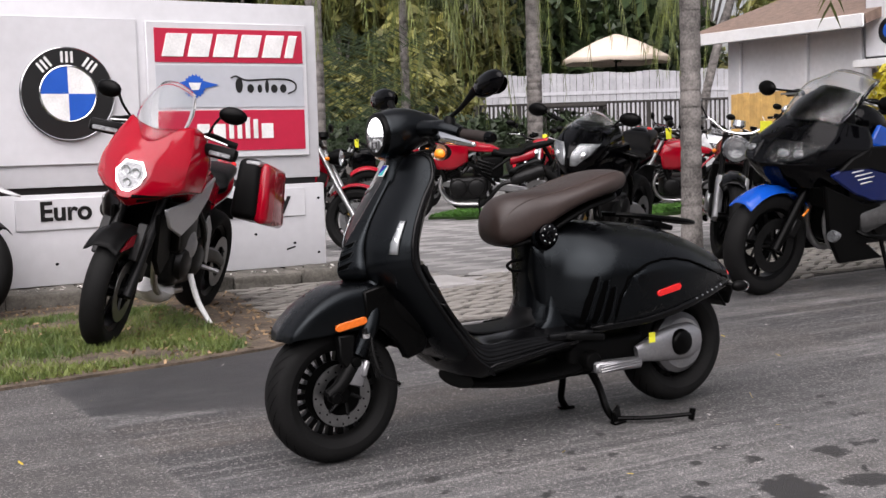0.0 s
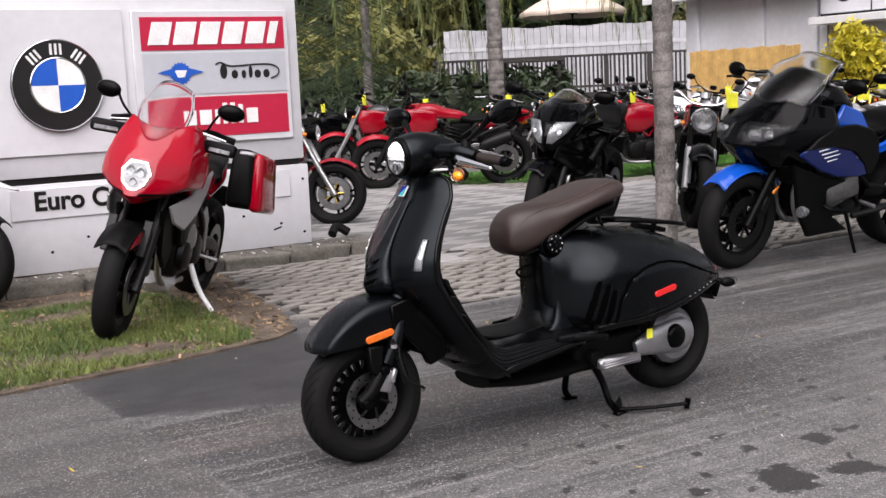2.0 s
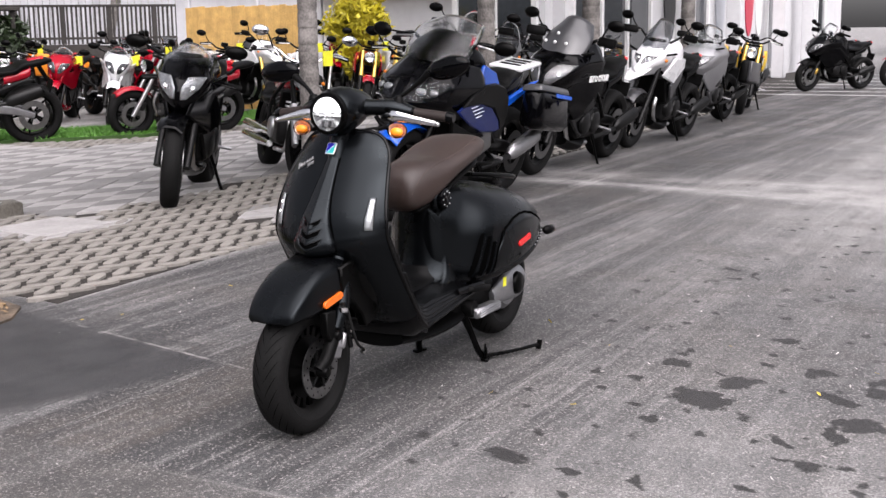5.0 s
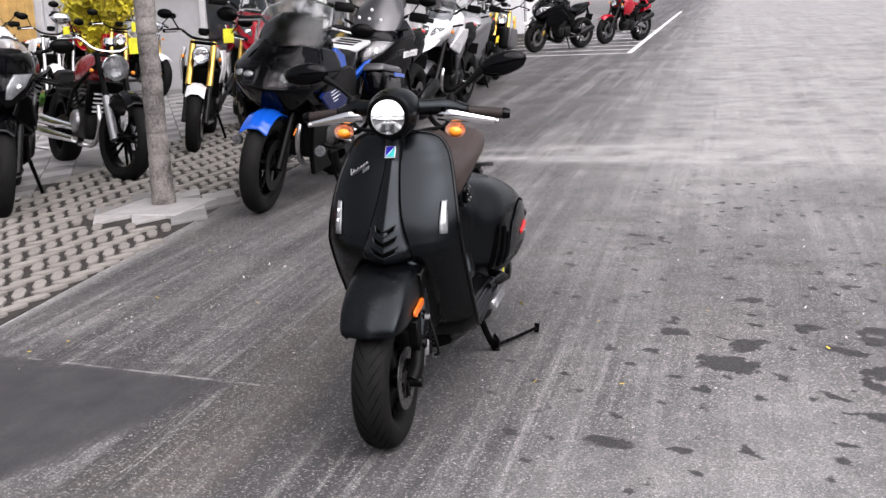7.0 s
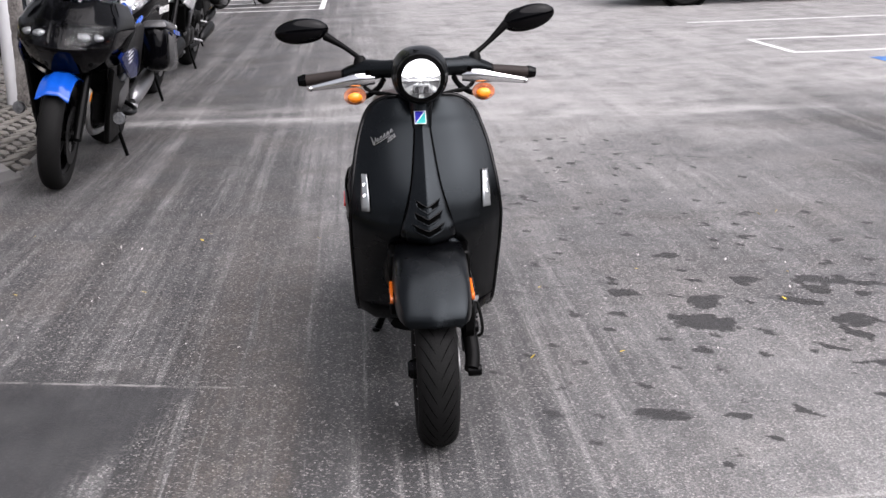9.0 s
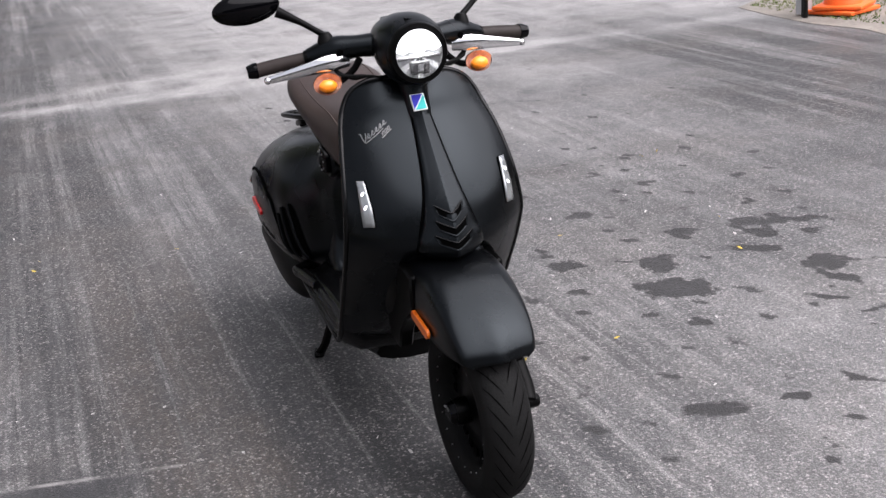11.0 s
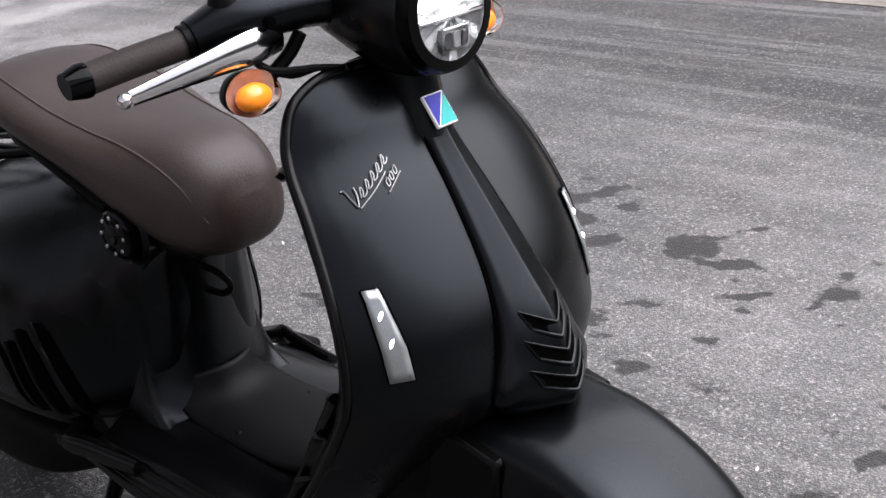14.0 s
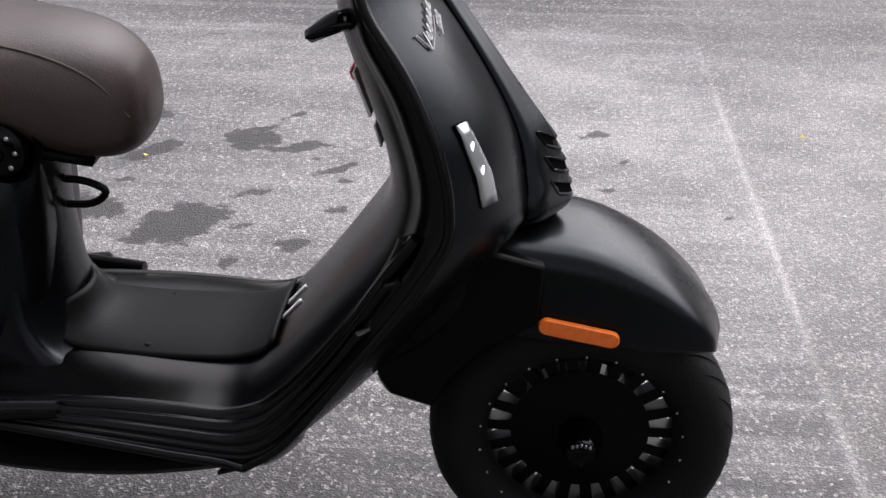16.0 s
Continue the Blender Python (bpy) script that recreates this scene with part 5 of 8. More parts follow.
part("brake_hose", tube([(-0.14, 0.11, 0.43), (-0.13, 0.135, 0.36), (-0.15, 0.145, 0.285), (-0.21, 0.13, 0.25), (-0.235, 0.11, 0.235)], 0.0045, 8, 20), rubber, fork)
part("axle_bolt", lathe([(0.0, 0.0), (0.009, 0), (0.009, 0.012), (0.0, 0.012)], 6, "y", (-0.235, 0.105, 0.235)), steel, fork)

# front mudguard
prof = [(0.124, 0.393), (0.112, 0.424), (0.077, 0.464), (0.025, 0.506), (-0.045, 0.541), (-0.115, 0.554), (-0.187, 0.558)]
rows = []
for i, (x, z) in enumerate(prof):
    w = (0.062, 0.082, 0.094, 0.1, 0.103, 0.105, 0.106)[i]
    drop = (0.005, 0.025, 0.06, 0.1, 0.128, 0.138, 0.13)[i]
    row = []
    for s, dz in ((-1.0, 1.0), (-1.01, 0.72), (-0.99, 0.42), (-0.93, 0.17), (-0.72, 0.045), (-0.36, 0.006), (0, 0), (0.36, 0.006), (0.72, 0.045), (0.93, 0.17), (0.99, 0.42), (1.01, 0.72), (1.0, 1.0)):
        row.append((x - 0.012 * abs(s) * (1 - i / 6), s * w, z - drop * dz))
    rows.append(row)
solid(part("mudguard", surf(rows, 30, 49), matt_black, scooter, "matt black front mudguard"), 0.004)
for s in (1, -1):
    out = [(0.041 * (1 if math.cos(t) > 0 else -1) + 0.012 * math.cos(t), 0.0115 * math.sin(t)) for t in np.linspace(0, 2 * math.pi, 24, endpoint=False)]
    m = Matrix.Translation((-0.074, s * 0.1065, 0.4365)) @ Matrix.Rotation(radians(11), 4, "Y") @ Matrix.Rotation(radians(90), 4, "X") @ Matrix.Translation((0, 0, -0.008 if s > 0 else 0.0))
    part("side_reflector", slab(out, 0.009, m, bevel=0.0015), amber_dim, scooter, "orange side reflector")
    part("reflector_mount", block((0.02, 0.012, 0.006), (-0.066, s * 0.1, 0.434), 0.001, 1), plastic, scooter)

# leg shield: rows of height, middle x, edge x, half width, how far the edge rises above the middle
SH = [(0.938, -0.318, -0.334, 0.055, 0.0), (0.934, -0.312, -0.342, 0.098, 0.0), (0.916, -0.302, -0.344, 0.136, 0.0), (0.888, -0.285, -0.338, 0.157, 0.0), (0.855, -0.268, -0.325, 0.17, 0.0), (0.8, -0.229, -0.286, 0.186, 0.0), (0.73, -0.184, -0.251, 0.199, 0.0), (0.675, -0.157, -0.236, 0.206, 0.004), (0.62, -0.143, -0.232, 0.21, 0.02), (0.585, -0.138, -0.233, 0.212, 0.032), (0.558, -0.147, -0.243, 0.2125, 0.032), (0.5, -0.198, -0.285, 0.2125, 0.02), (0.43, -0.258, -0.344, 0.211, 0.008), (0.36, -0.325, -0.401, 0.209, 0.0), (0.3, -0.395, -0.449, 0.207, 0.0), (0.265, -0.455, -0.497, 0.203, 0.0), (0.232, -0.52, -0.54, 0.18, 0.0)]


def bow(q):
    return 0.45 * q ** 1.6 + 0.55 * q ** 3.8


def shield_point(z, y, lift=0.0):
    zz = [r[0] for r in SH][::-1]
    xm, xe, w = (float(np.interp(z, zz, [r[k] for r in SH][::-1])) for k in (1, 2, 3))
    return (xm + (xe - xm) * bow(min(1.0, abs(y) / w)) + lift, y, z)


cols = (-1, -0.985, -0.94, -0.85, -0.7, -0.5, -0.25, 0, 0.25, 0.5, 0.7, 0.85, 0.94, 0.985, 1)
rows = [[(xm + (xe - xm) * bow(abs(q)), q * w, z + up * abs(q) ** 1.5) for q in cols] for z, xm, xe, w, up in SH]
shield = solid(part("front_shield", surf(rows, 90, 61), matt_black, scooter, "matt black steel leg shield"), 0.005)
EDGE = spline(np.array([(r[2], r[3], r[0] + r[4]) for r in SH[:-1]]), 70)

# centre tie with three chevron vents
TIE = [(0.93, 0.016, 0.014), (0.9, 0.018, 0.018), (0.85, 0.022, 0.017), (0.78, 0.03, 0.018), (0.72, 0.039, 0.023), (0.67, 0.051, 0.035), (0.63, 0.063, 0.042), (0.59, 0.074, 0.047), (0.568, 0.078, 0.05), (0.552, 0.07, 0.036), (0.545, 0.05, 0.012)]


def tie_height(z, y):
    w, h = (float(np.interp(z, [r[0] for r in TIE][::-1], [r[k] for r in TIE][::-1])) for k in (1, 2))
    return h * max(0.0, 1 - 0.66 * min(1.0, abs(y) / w) ** 1.3)


rows = []
for z, w, h in TIE:
    row = []
    for q in (-1, -0.95, -0.6, -0.1, 0, 0.1, 0.6, 0.95, 1):
        b = shield_point(z, q * w)
        row.append((b[0] + (h * (1 - 0.66 * abs(q) ** 1.3) if abs(q) < 0.97 else -0.006), b[1], b[2] + 0.014 * q * q * (z < 0.6)))
    rows.append(row)
tie = part("centre_tie", surf(rows, 56, 41), matt_black, scooter, "matt black centre ridge with chevron vents")
for q in (1, -1):
    # black tube laid on the surface as the crease's shade
    part("tie_crease", tube([(shield_point(z, w)[0] + 0.0008, q * (w + 0.001), z) for z, w, h in TIE[:9]], 0.0026, 6, 50), groove_black, tie, "black line painting the shade of the crease beside the ridge")
for i, z in enumerate((0.66, 0.629, 0.598)):
    w = 0.034 + 0.006 * i
    arms = (-1, -0.85, -0.5, -0.15, 0, 0.15, 0.5, 0.85, 1)

    def on_tie(f, drop, lift):
        zz = z + 0.019 * abs(f) ** 1.15 - drop
        return (shield_point(zz, w * f)[0] + tie_height(zz, w * f) + lift, w * f, zz)
    rows = [[on_tie(f * (1 - 0.06 * k), d, q) for f in arms] for k, (d, q) in enumerate(((-0.001, -0.004), (0.0, 0.0015), (0.007, 0.0008), (0.0135, 0.0008), (0.0145, -0.004)))]
    # the opening is not cut: a black sheet paints its inner shade
    slot = part("vent_slot", sheet(rows), groove_black, tie, "black sheet painting the shade in a chevron vent opening")
    part("vent_blade", tube([on_tie(f, -0.0005, 0.002) for f in arms], [0.0008, 0.0015, 0.0018, 0.002, 0.0022, 0.002, 0.0018, 0.0015, 0.0008], 8, 36), sill_black, slot)
    part("vent_lip", tube([on_tie(f * 0.8, 0.0165, 0.0005) for f in arms], [0.0012, 0.0022, 0.0026, 0.0028, 0.003, 0.0028, 0.0026, 0.0022, 0.0012], 8, 36), matt_black, slot)
    for q in (1, -1):
        part("vent_end", tube([on_tie(q * 0.98, 0.0, 0.0012), on_tie(q * 0.82, 0.0155, 0.0008)], 0.002, 6), matt_black, slot)
# square badge, blue and turquoise
tilt = Matrix.Translation((-0.2615, -0.005, 0.8845)) @ Matrix.Rotation(radians(56), 4, "Y") @ Matrix.Rotation(radians(90), 4, "Z")
badge = part("badge", slab([(-0.0165, -0.02), (0.0165, -0.02), (0.0165, 0.02), (-0.0165, 0.02)], 0.005, tilt, bevel=0.001), white_label, scooter, "square blue and turquoise badge with a white frame")
part("badge_field", slab([(-0.0145, -0.018), (-0.0145, 0.018), (0.013, 0.018)], 0.0012, tilt @ Matrix.Translation((0, 0, 0.0045))), badge_blue, badge)
part("badge_field", slab([(-0.012, -0.018), (0.0145, -0.018), (0.0145, 0.0165)], 0.0012, tilt @ Matrix.Translation((0, 0, 0.0045))), badge_teal, badge)


def on_shield(y, z, lift=0.004):
    p = shield_point(z, y)
    return (p[0] + lift, p[1], p[2])


# silver script on the right of the shield: flowing strokes with an underline
def stroke(pts, r, n=24):
    return tube([on_shield(-0.112 + 0.68 * u, 0.833 + 0.7 * v + 0.3 * u) for u, v in pts], r, 6, n)


bm = stroke([(-0.05, 0.018), (-0.045, 0.016), (-0.042, 0.002), (-0.038, -0.01), (-0.031, 0.002), (-0.03, 0.012)], 0.0011)
for k in range(5):
    u = -0.022 + 0.0145 * k
    join(bm, stroke([(u - 0.005, -0.004 + 0.0024 * k), (u + 0.001, 0.007 + 0.0024 * k), (u + 0.003, 0.001 + 0.0024 * k), (u - 0.002, -0.005 + 0.0024 * k), (u + 0.005, -0.005 + 0.0024 * k), (u + 0.009, -0.002 + 0.0024 * k)], 0.0008, 12))
join(bm, stroke([(-0.036, -0.013), (0.0, -0.009), (0.03, -0.003)], 0.0008, 8))
for k in range(3):
    u = 0.022 + 0.0105 * k
    join(bm, stroke([(u, -0.012 + 0.002 * k), (u + 0.006, -0.01 + 0.002 * k), (u + 0.005, -0.019 + 0.002 * k), (u, -0.019 + 0.002 * k), (u, -0.012 + 0.002 * k)], 0.0007, 12))
join(bm, stroke([(0.018, -0.025), (0.054, -0.018)], 0.0008, 6))
part("script_emblem", bm, silver_script, scooter, "flowing silver script emblem")

# daytime lamps in the shield
for s in (1, -1):
    rows, back = [], []
    for k in range(9):
        f = k / 8
        z = 0.738 - 0.098 * f
        yc = s * 0.168
        w = 0.0075 + 0.0035 * min(1.0, 1.6 * f)
        rows.append([on_shield(yc + s * q * w, z, 0.0025) for q in (-1, -0.4, 0.4, 1)])
    body = part("day_lamp", sheet(rows), day_silver, scooter, "slim clear daytime lamp")
    solid(body, 0.004, 1.0)
    rim = [on_shield(s * 0.168 + q * (0.0085 + 0.0035 * min(1.0, 1.6 * f)), 0.738 - 0.098 * f, 0.003) for q, f in [(-1, k / 8) for k in range(9)] + [(1, k / 8) for k in range(8, -1, -1)] + [(-1, 0)]]
    part("lamp_frame", tube(rim, 0.0016, 6), groove_black, body, "thin black lamp frame")
    for f0, f1, slant, mat in ((0.04, 0.32, 0.05, reflector), (0.34, 0.47, -0.08, lamp_inner), (0.49, 0.7, 0.07, day_silver), (0.7, 0.79, 0.02, reflector), (0.81, 0.96, 0.0, lamp_bowl)):
        rows = [[on_shield(s * 0.168 + s * q * (0.0062 + 0.0033 * min(1.0, 1.6 * f)), 0.738 - 0.098 * (f + slant * q), 0.0045 + 0.0012 * q * (1 if slant > 0 else -1)) for q in (-1, 0, 1)] for f in (f0, (f0 + f1) / 2, f1)]
        part("lamp_facet", sheet(rows), mat, body)
    for z in (0.711, 0.682):
        part("led", ball(0.0065, on_shield(s * 0.168, z, 0.0052), (0.2, 1, 1), seg=12), lamp_lit, body, "lit white diode")

# floor, inner leg panel and flanks in one shell
def ring(x, top, bot, zc, w, p=2.4, n=40):
    out = []
    for i in range(n):
        a = 2 * math.pi * i / n
        c, s = math.cos(a), math.sin(a)
        y = w * math.copysign(abs(c) ** (2 / p), c)
        h = (top - zc) if s > 0 else (zc - bot)
        out.append((x, y, zc + h * math.copysign(abs(s) ** (2 / p), s)))
    return out


# stations: middle line x and z, outer edge x and z, half width, where the shoulder lies between them
SHELL = [(-0.86, 0.372, -0.86, 0.32, 0.2, 0.6), (-0.77, 0.366, -0.77, 0.31, 0.204, 0.45), (-0.67, 0.36, -0.668, 0.295, 0.205, 0.28), (-0.59, 0.357, -0.585, 0.282, 0.205, 0.25), (-0.535, 0.358, -0.519, 0.274, 0.205, 0.28), (-0.503, 0.365, -0.485, 0.277, 0.205, 0.28), (-0.478, 0.385, -0.452, 0.299, 0.206, 0.34), (-0.437, 0.432, -0.401, 0.36, 0.2085, 0.42), (-0.387, 0.498, -0.34, 0.44, 0.2105, 0.48), (-0.342, 0.562, -0.276, 0.534, 0.212, 0.5), (-0.323, 0.614, -0.243, 0.594, 0.212, 0.5), (-0.328, 0.67, -0.232, 0.655, 0.209, 0.53), (-0.357, 0.75, -0.259, 0.748, 0.195, 0.55), (-0.382, 0.83, -0.308, 0.825, 0.177, 0.5), (-0.382, 0.89, -0.345, 0.887, 0.155, 0.6), (-0.375, 0.935, -0.345, 0.936, 0.06, 0.5)]
st = []
for xm, zm, xe, ze, w, k in SHELL:
    st.append([(xm, 0.0, zm), (xm + (xe - xm) * k, w * 0.815, zm + (ze - zm) * k), (xe, w, ze)])
st = spline(np.array(st), 170)
RIBS = ((0.14, 0.118, 0.6), (0.36, 0.11, 0.547), (0.58, 0.1, 0.495), (0.78, 0.06, 0.0), (0.9, 0.04, 0.0))
across = np.concatenate([np.linspace(0, 1, 13)[:-1], np.linspace(1, 2, 61)])
g = np.zeros((len(st), len(across), 3))
for j, u in enumerate(across):
    if u <= 1:
        g[:, j] = st[:, 0] + (st[:, 1] - st[:, 0]) * np.array((u ** 3, u, u ** 3))
    else:
        v = u - 1
        g[:, j] = st[:, 1] + (st[:, 2] - st[:, 1]) * np.array((v ** 1.3, math.sin(v * math.pi / 2) ** 0.9, v ** 1.3))
nrm = np.cross(np.gradient(g, axis=0), np.gradient(g, axis=1))
nrm /= np.linalg.norm(nrm, axis=2)[:, :, None] + 1e-9
nrm *= np.sign((nrm * np.array((-0.6, 0.2, 1.0))).sum(2))[:, :, None]
lift = np.zeros(g.shape[:2])
height, along = st[:, 1, 2], st[:, 1, 0]
for v0, wide, top in RIBS:
    prof_v = np.clip(1.3 - np.abs((across - 1 - v0) / wide) ** 2 * 1.3, 0, 1)
    grow = np.where(along < -0.47, 0.0025, 0.0025 + 0.0135 * np.clip((height - 0.36) / max(0.05, top - 0.36), 0, 1)) if top else np.full(len(st), 0.0022)
    if top:
        grow = np.where(height > top, 0.0, grow)
    grow = grow * np.clip((along + 0.86) / 0.08, 0, 1)
    if not top:
        grow = grow * np.clip((0.5 - height) / 0.05, 0, 1)
    lift += prof_v[None, :] * grow[:, None]
g += nrm * lift[:, :, None]
flat_part = st[:, 2, 2] < 0.33
under = []
for y, dz in ((0.97, -0.012), (0.75, -0.045), (0.3, -0.056), (0.0, -0.056)):
    q = st[:, 2].copy()
    q[:, 1] *= np.where(flat_part, y, 0.99)
    q[:, 2] += np.where(flat_part, dz, -0.004)
    under.append(q)
half = np.concatenate([g, np.stack(under, 1)], 1)
flip = half[:, ::-1] * np.array((1, -1, 1))
shell = part("floor_shell", sheet(np.concatenate([flip[:, :-1], half], 1)), sill_black, scooter, "black floor and inner leg panel with ribbed flanks", 50)
# rolled rim round the shield, running on as the sill's edge
side = [tuple(p) for p in EDGE] + [(r[2], r[4], r[3]) for r in SHELL[4::-1]]
part("shield_edge_trim", tube([(x - 0.004, -y * 1.003, z) for x, y, z in side[::-1]] + [(x - 0.004, y * 1.003, z) for x, y, z in side], 0.0068, 10, 260), sill_black, scooter, "rolled black shield edge")
for q in (1, -1):
    for x, z in ((-0.272, 0.603), (-0.289, 0.55), (-0.307, 0.498)):
        pts = [(x - 0.1, q * 0.183, z - 0.142), (x - 0.06, q * 0.189, z - 0.083), (x - 0.02, q * 0.192, z - 0.026), (x - 0.003, q * 0.193, z)]
        part("flank_fin", tube(pts, [0.002, 0.0075, 0.0105, 0.0105], 8, squash=(1.0, 0.85)), sill_black, shell, "raised rib end", 60)
    part("sill_strip", tube([(r[2], q * (r[4] + 0.0045), r[3] - 0.004) for r in SHELL[:5]], 0.0022, 8, 40), dark_steel, shell, "thin bright edge strip")
ARCH = [(-0.17, 0.56, 0.5, 0.53, 0.08), (-0.215, 0.56, 0.44, 0.51, 0.11), (-0.25, 0.56, 0.4, 0.49, 0.125), (-0.3, 0.54, 0.36, 0.46, 0.13), (-0.36, 0.5, 0.32, 0.42, 0.12)]
g = spline(np.array([ring(x, t, b, c, w, 3.0) for x, t, b, c, w in ARCH]), 16)
part("wheel_arch", sheet(g, True, True), satin_black, scooter, "black inner wheel arch")
flap = part("splash_flap", block((0.03, 0.21, 0.12), (-0.318, 0, 0.38), 0.01, 2, (0, -14, 0)), satin_black, scooter, "black splash guard behind the wheel")
for q in (1, -1):
    part("guard_cheek", slab([(-0.33, 0.43), (-0.335, 0.352), (-0.32, 0.327), (-0.262, 0.309), (-0.235, 0.36), (-0.19, 0.405), (-0.125, 0.445), (-0.12, 0.53), (-0.24, 0.56)], 0.035, Matrix.Translation((0, q * 0.095 + 0.0175, 0)) @ Matrix.Rotation(radians(90), 4, "X"), bevel=0.005), satin_black, flap)
lab = part("warning_label", block((0.004, 0.05, 0.06), (-0.3525, -0.052, 0.735), 0.001, 1, (0, -20, 0)), white_label, shell, "white warning label with red heading")
part("label_heading", block((0.003, 0.05, 0.012), (-0.3635, -0.052, 0.759), 0.0005, 1, (0, -20, 0)), red_label, lab)
part("small_label", block((0.003, 0.035, 0.03), (-0.3335, -0.06, 0.682), 0.001, 1, (0, -16, 0)), white_label, shell)
# white bars standing in for the sticker's reflection low on the panel
for y in (-0.02, 0.02):
    part("floor_label", block((0.003, 0.006, 0.04), (-0.462, y - 0.01, 0.405), 0.0005, 1, (0, 42, 0)), white_label, shell)
part("bag_hook", surf([[(-0.35, -0.135, 0.84), (-0.35, -0.12, 0.85), (-0.35, -0.1, 0.84)], [(-0.375, -0.14, 0.836), (-0.375, -0.12, 0.85), (-0.375, -0.095, 0.836)], [(-0.408, -0.13, 0.82), (-0.41, -0.12, 0.826), (-0.408, -0.108, 0.82)]], 12, 9), gloss_black, shell, "glossy bag hook").modifiers.new("thickness", "SOLIDIFY").thickness = 0.012
# rubber floor mat with cords, and studs
rows = [[(x - bk * abs(q) ** 2.2, q * w, z + 0.004 - 0.008 * abs(q) ** 3) for q in np.linspace(-1, 1, 13)] for x, w, z, bk in ((-0.474, 0.086, 0.39, 0.0), (-0.492, 0.088, 0.371, 0.0), (-0.535, 0.09, 0.359, 0.0), (-0.6, 0.09, 0.356, 0.0), (-0.67, 0.088, 0.357, 0.01), (-0.718, 0.086, 0.364, 0.03), (-0.742, 0.082, 0.383, 0.045), (-0.755, 0.078, 0.412, 0.05))]
mat_ob = solid(part("floor_mat", surf(rows, 30, 25), rubber_mat, scooter, "ribbed black rubber floor mat"), 0.006)
for y in (-0.062, -0.036, 0.036, 0.062):
    dz = -0.008 * (abs(y) / 0.09) ** 3
    part("mat_cord", tube([(-0.5, y * 0.96, 0.3712 + dz), (-0.54, y, 0.3632 + dz), (-0.6, y, 0.3606 + dz), (-0.67, y, 0.3614 + dz), (-0.7, y * 0.96, 0.3648 + dz)], 0.0016, 6, 24), groove_black, mat_ob)
for x in (-0.5, -0.655):
    for y in (-0.07, 0.07):
        part("mat_stud", ball(0.0055, (x, y, 0.3685 if x > -0.6 else 0.361), (1, 1, 0.5), seg=10), plastic, mat_ob)
for k in range(6):
    x = -0.54 - 0.017 * k
    part("mat_mark", tube([(x + 0.006, -0.004, 0.3612), (x, 0.006, 0.3614), (x - 0.005, -0.003, 0.3614), (x - 0.011, -0.002, 0.3614)], 0.0012, 5, 8), plastic, mat_ob)


# rear body
# stations: x, top, bottom, height of the widest line, half width
BODY = [(-0.772, 0.665, 0.52, 0.6, 0.06), (-0.785, 0.682, 0.4, 0.56, 0.11), (-0.815, 0.692, 0.35, 0.53, 0.15), (-0.86, 0.697, 0.335, 0.505, 0.186), (-0.92, 0.698, 0.325, 0.5, 0.204), (-1.0, 0.693, 0.324, 0.505, 0.22), (-1.1, 0.684, 0.327, 0.508, 0.234), (-1.22, 0.67, 0.338, 0.505, 0.236), (-1.34, 0.644, 0.36, 0.495, 0.222), (-1.46, 0.6, 0.392, 0.484, 0.188), (-1.55, 0.555, 0.42, 0.474, 0.146), (-1.62, 0.505, 0.436, 0.464, 0.092), (-1.668, 0.47, 0.447, 0.457, 0.03)]
BP = spline(np.array(BODY), 110)[::-1]
HIP = [(0.3, -0.838), (0.36, -0.842), (0.432, -0.85), (0.522, -0.878), (0.58, -0.908), (0.615, -0.935), (0.645, -0.96), (0.68, -0.985)]


def hip(x, z):
    """How far the hip has swelled out of the waist: 0 on the waist, 1 on the hip."""
    f = (float(np.interp(z, [h[0] for h in HIP], [h[1] for h in HIP])) + 0.05 - x) / 0.17
    f = min(1.0, max(0.0, f))
    return f * f * (3 - 2 * f)


def body_at(x, a, lift=0.0):
    t, b, c, w = (float(np.interp(x, BP[:, 0], BP[:, k])) for k in (1, 2, 3, 4))
    cs, sn = math.cos(a), math.sin(a)
    p, h = (2.05, t - c) if sn > 0 else (4.5, c - b)
    z = c + (h + lift) * math.copysign(abs(sn) ** (2 / p), sn)
    waist = min(w, float(np.interp(-x, [0.77, 0.8, 0.83, 0.88, 0.95, 1.02, 1.1, 1.2, 1.3], [0.06, 0.1, 0.12, 0.146, 0.176, 0.2, 0.219, 0.232, 0.237])))
    wide = waist + (w - waist) * hip(x, z)
    return (x, (wide + lift) * math.copysign(abs(cs) ** (2 / p), cs), z)


def body_angle(x, z, side):
    """The angle round the station at which the flank has the height z."""
    best = min(np.linspace(-1.5, 1.5, 160), key=lambda a: abs(body_at(x, a)[2] - z))
    return best if side > 0 else math.pi - best


angles = np.linspace(0, 2 * math.pi, 96, endpoint=False)
g = [[body_at(x, a) for a in angles] for x in np.concatenate([np.linspace(-0.772, -1.1, 70), np.linspace(-1.11, -1.668, 50)])]
rear_body = part("rear_body", sheet(g, True, True), matt_black, scooter, "rounded matt black rear body with swelling hips")
# concave riser from the floor up to the saddle pivot
rows = []
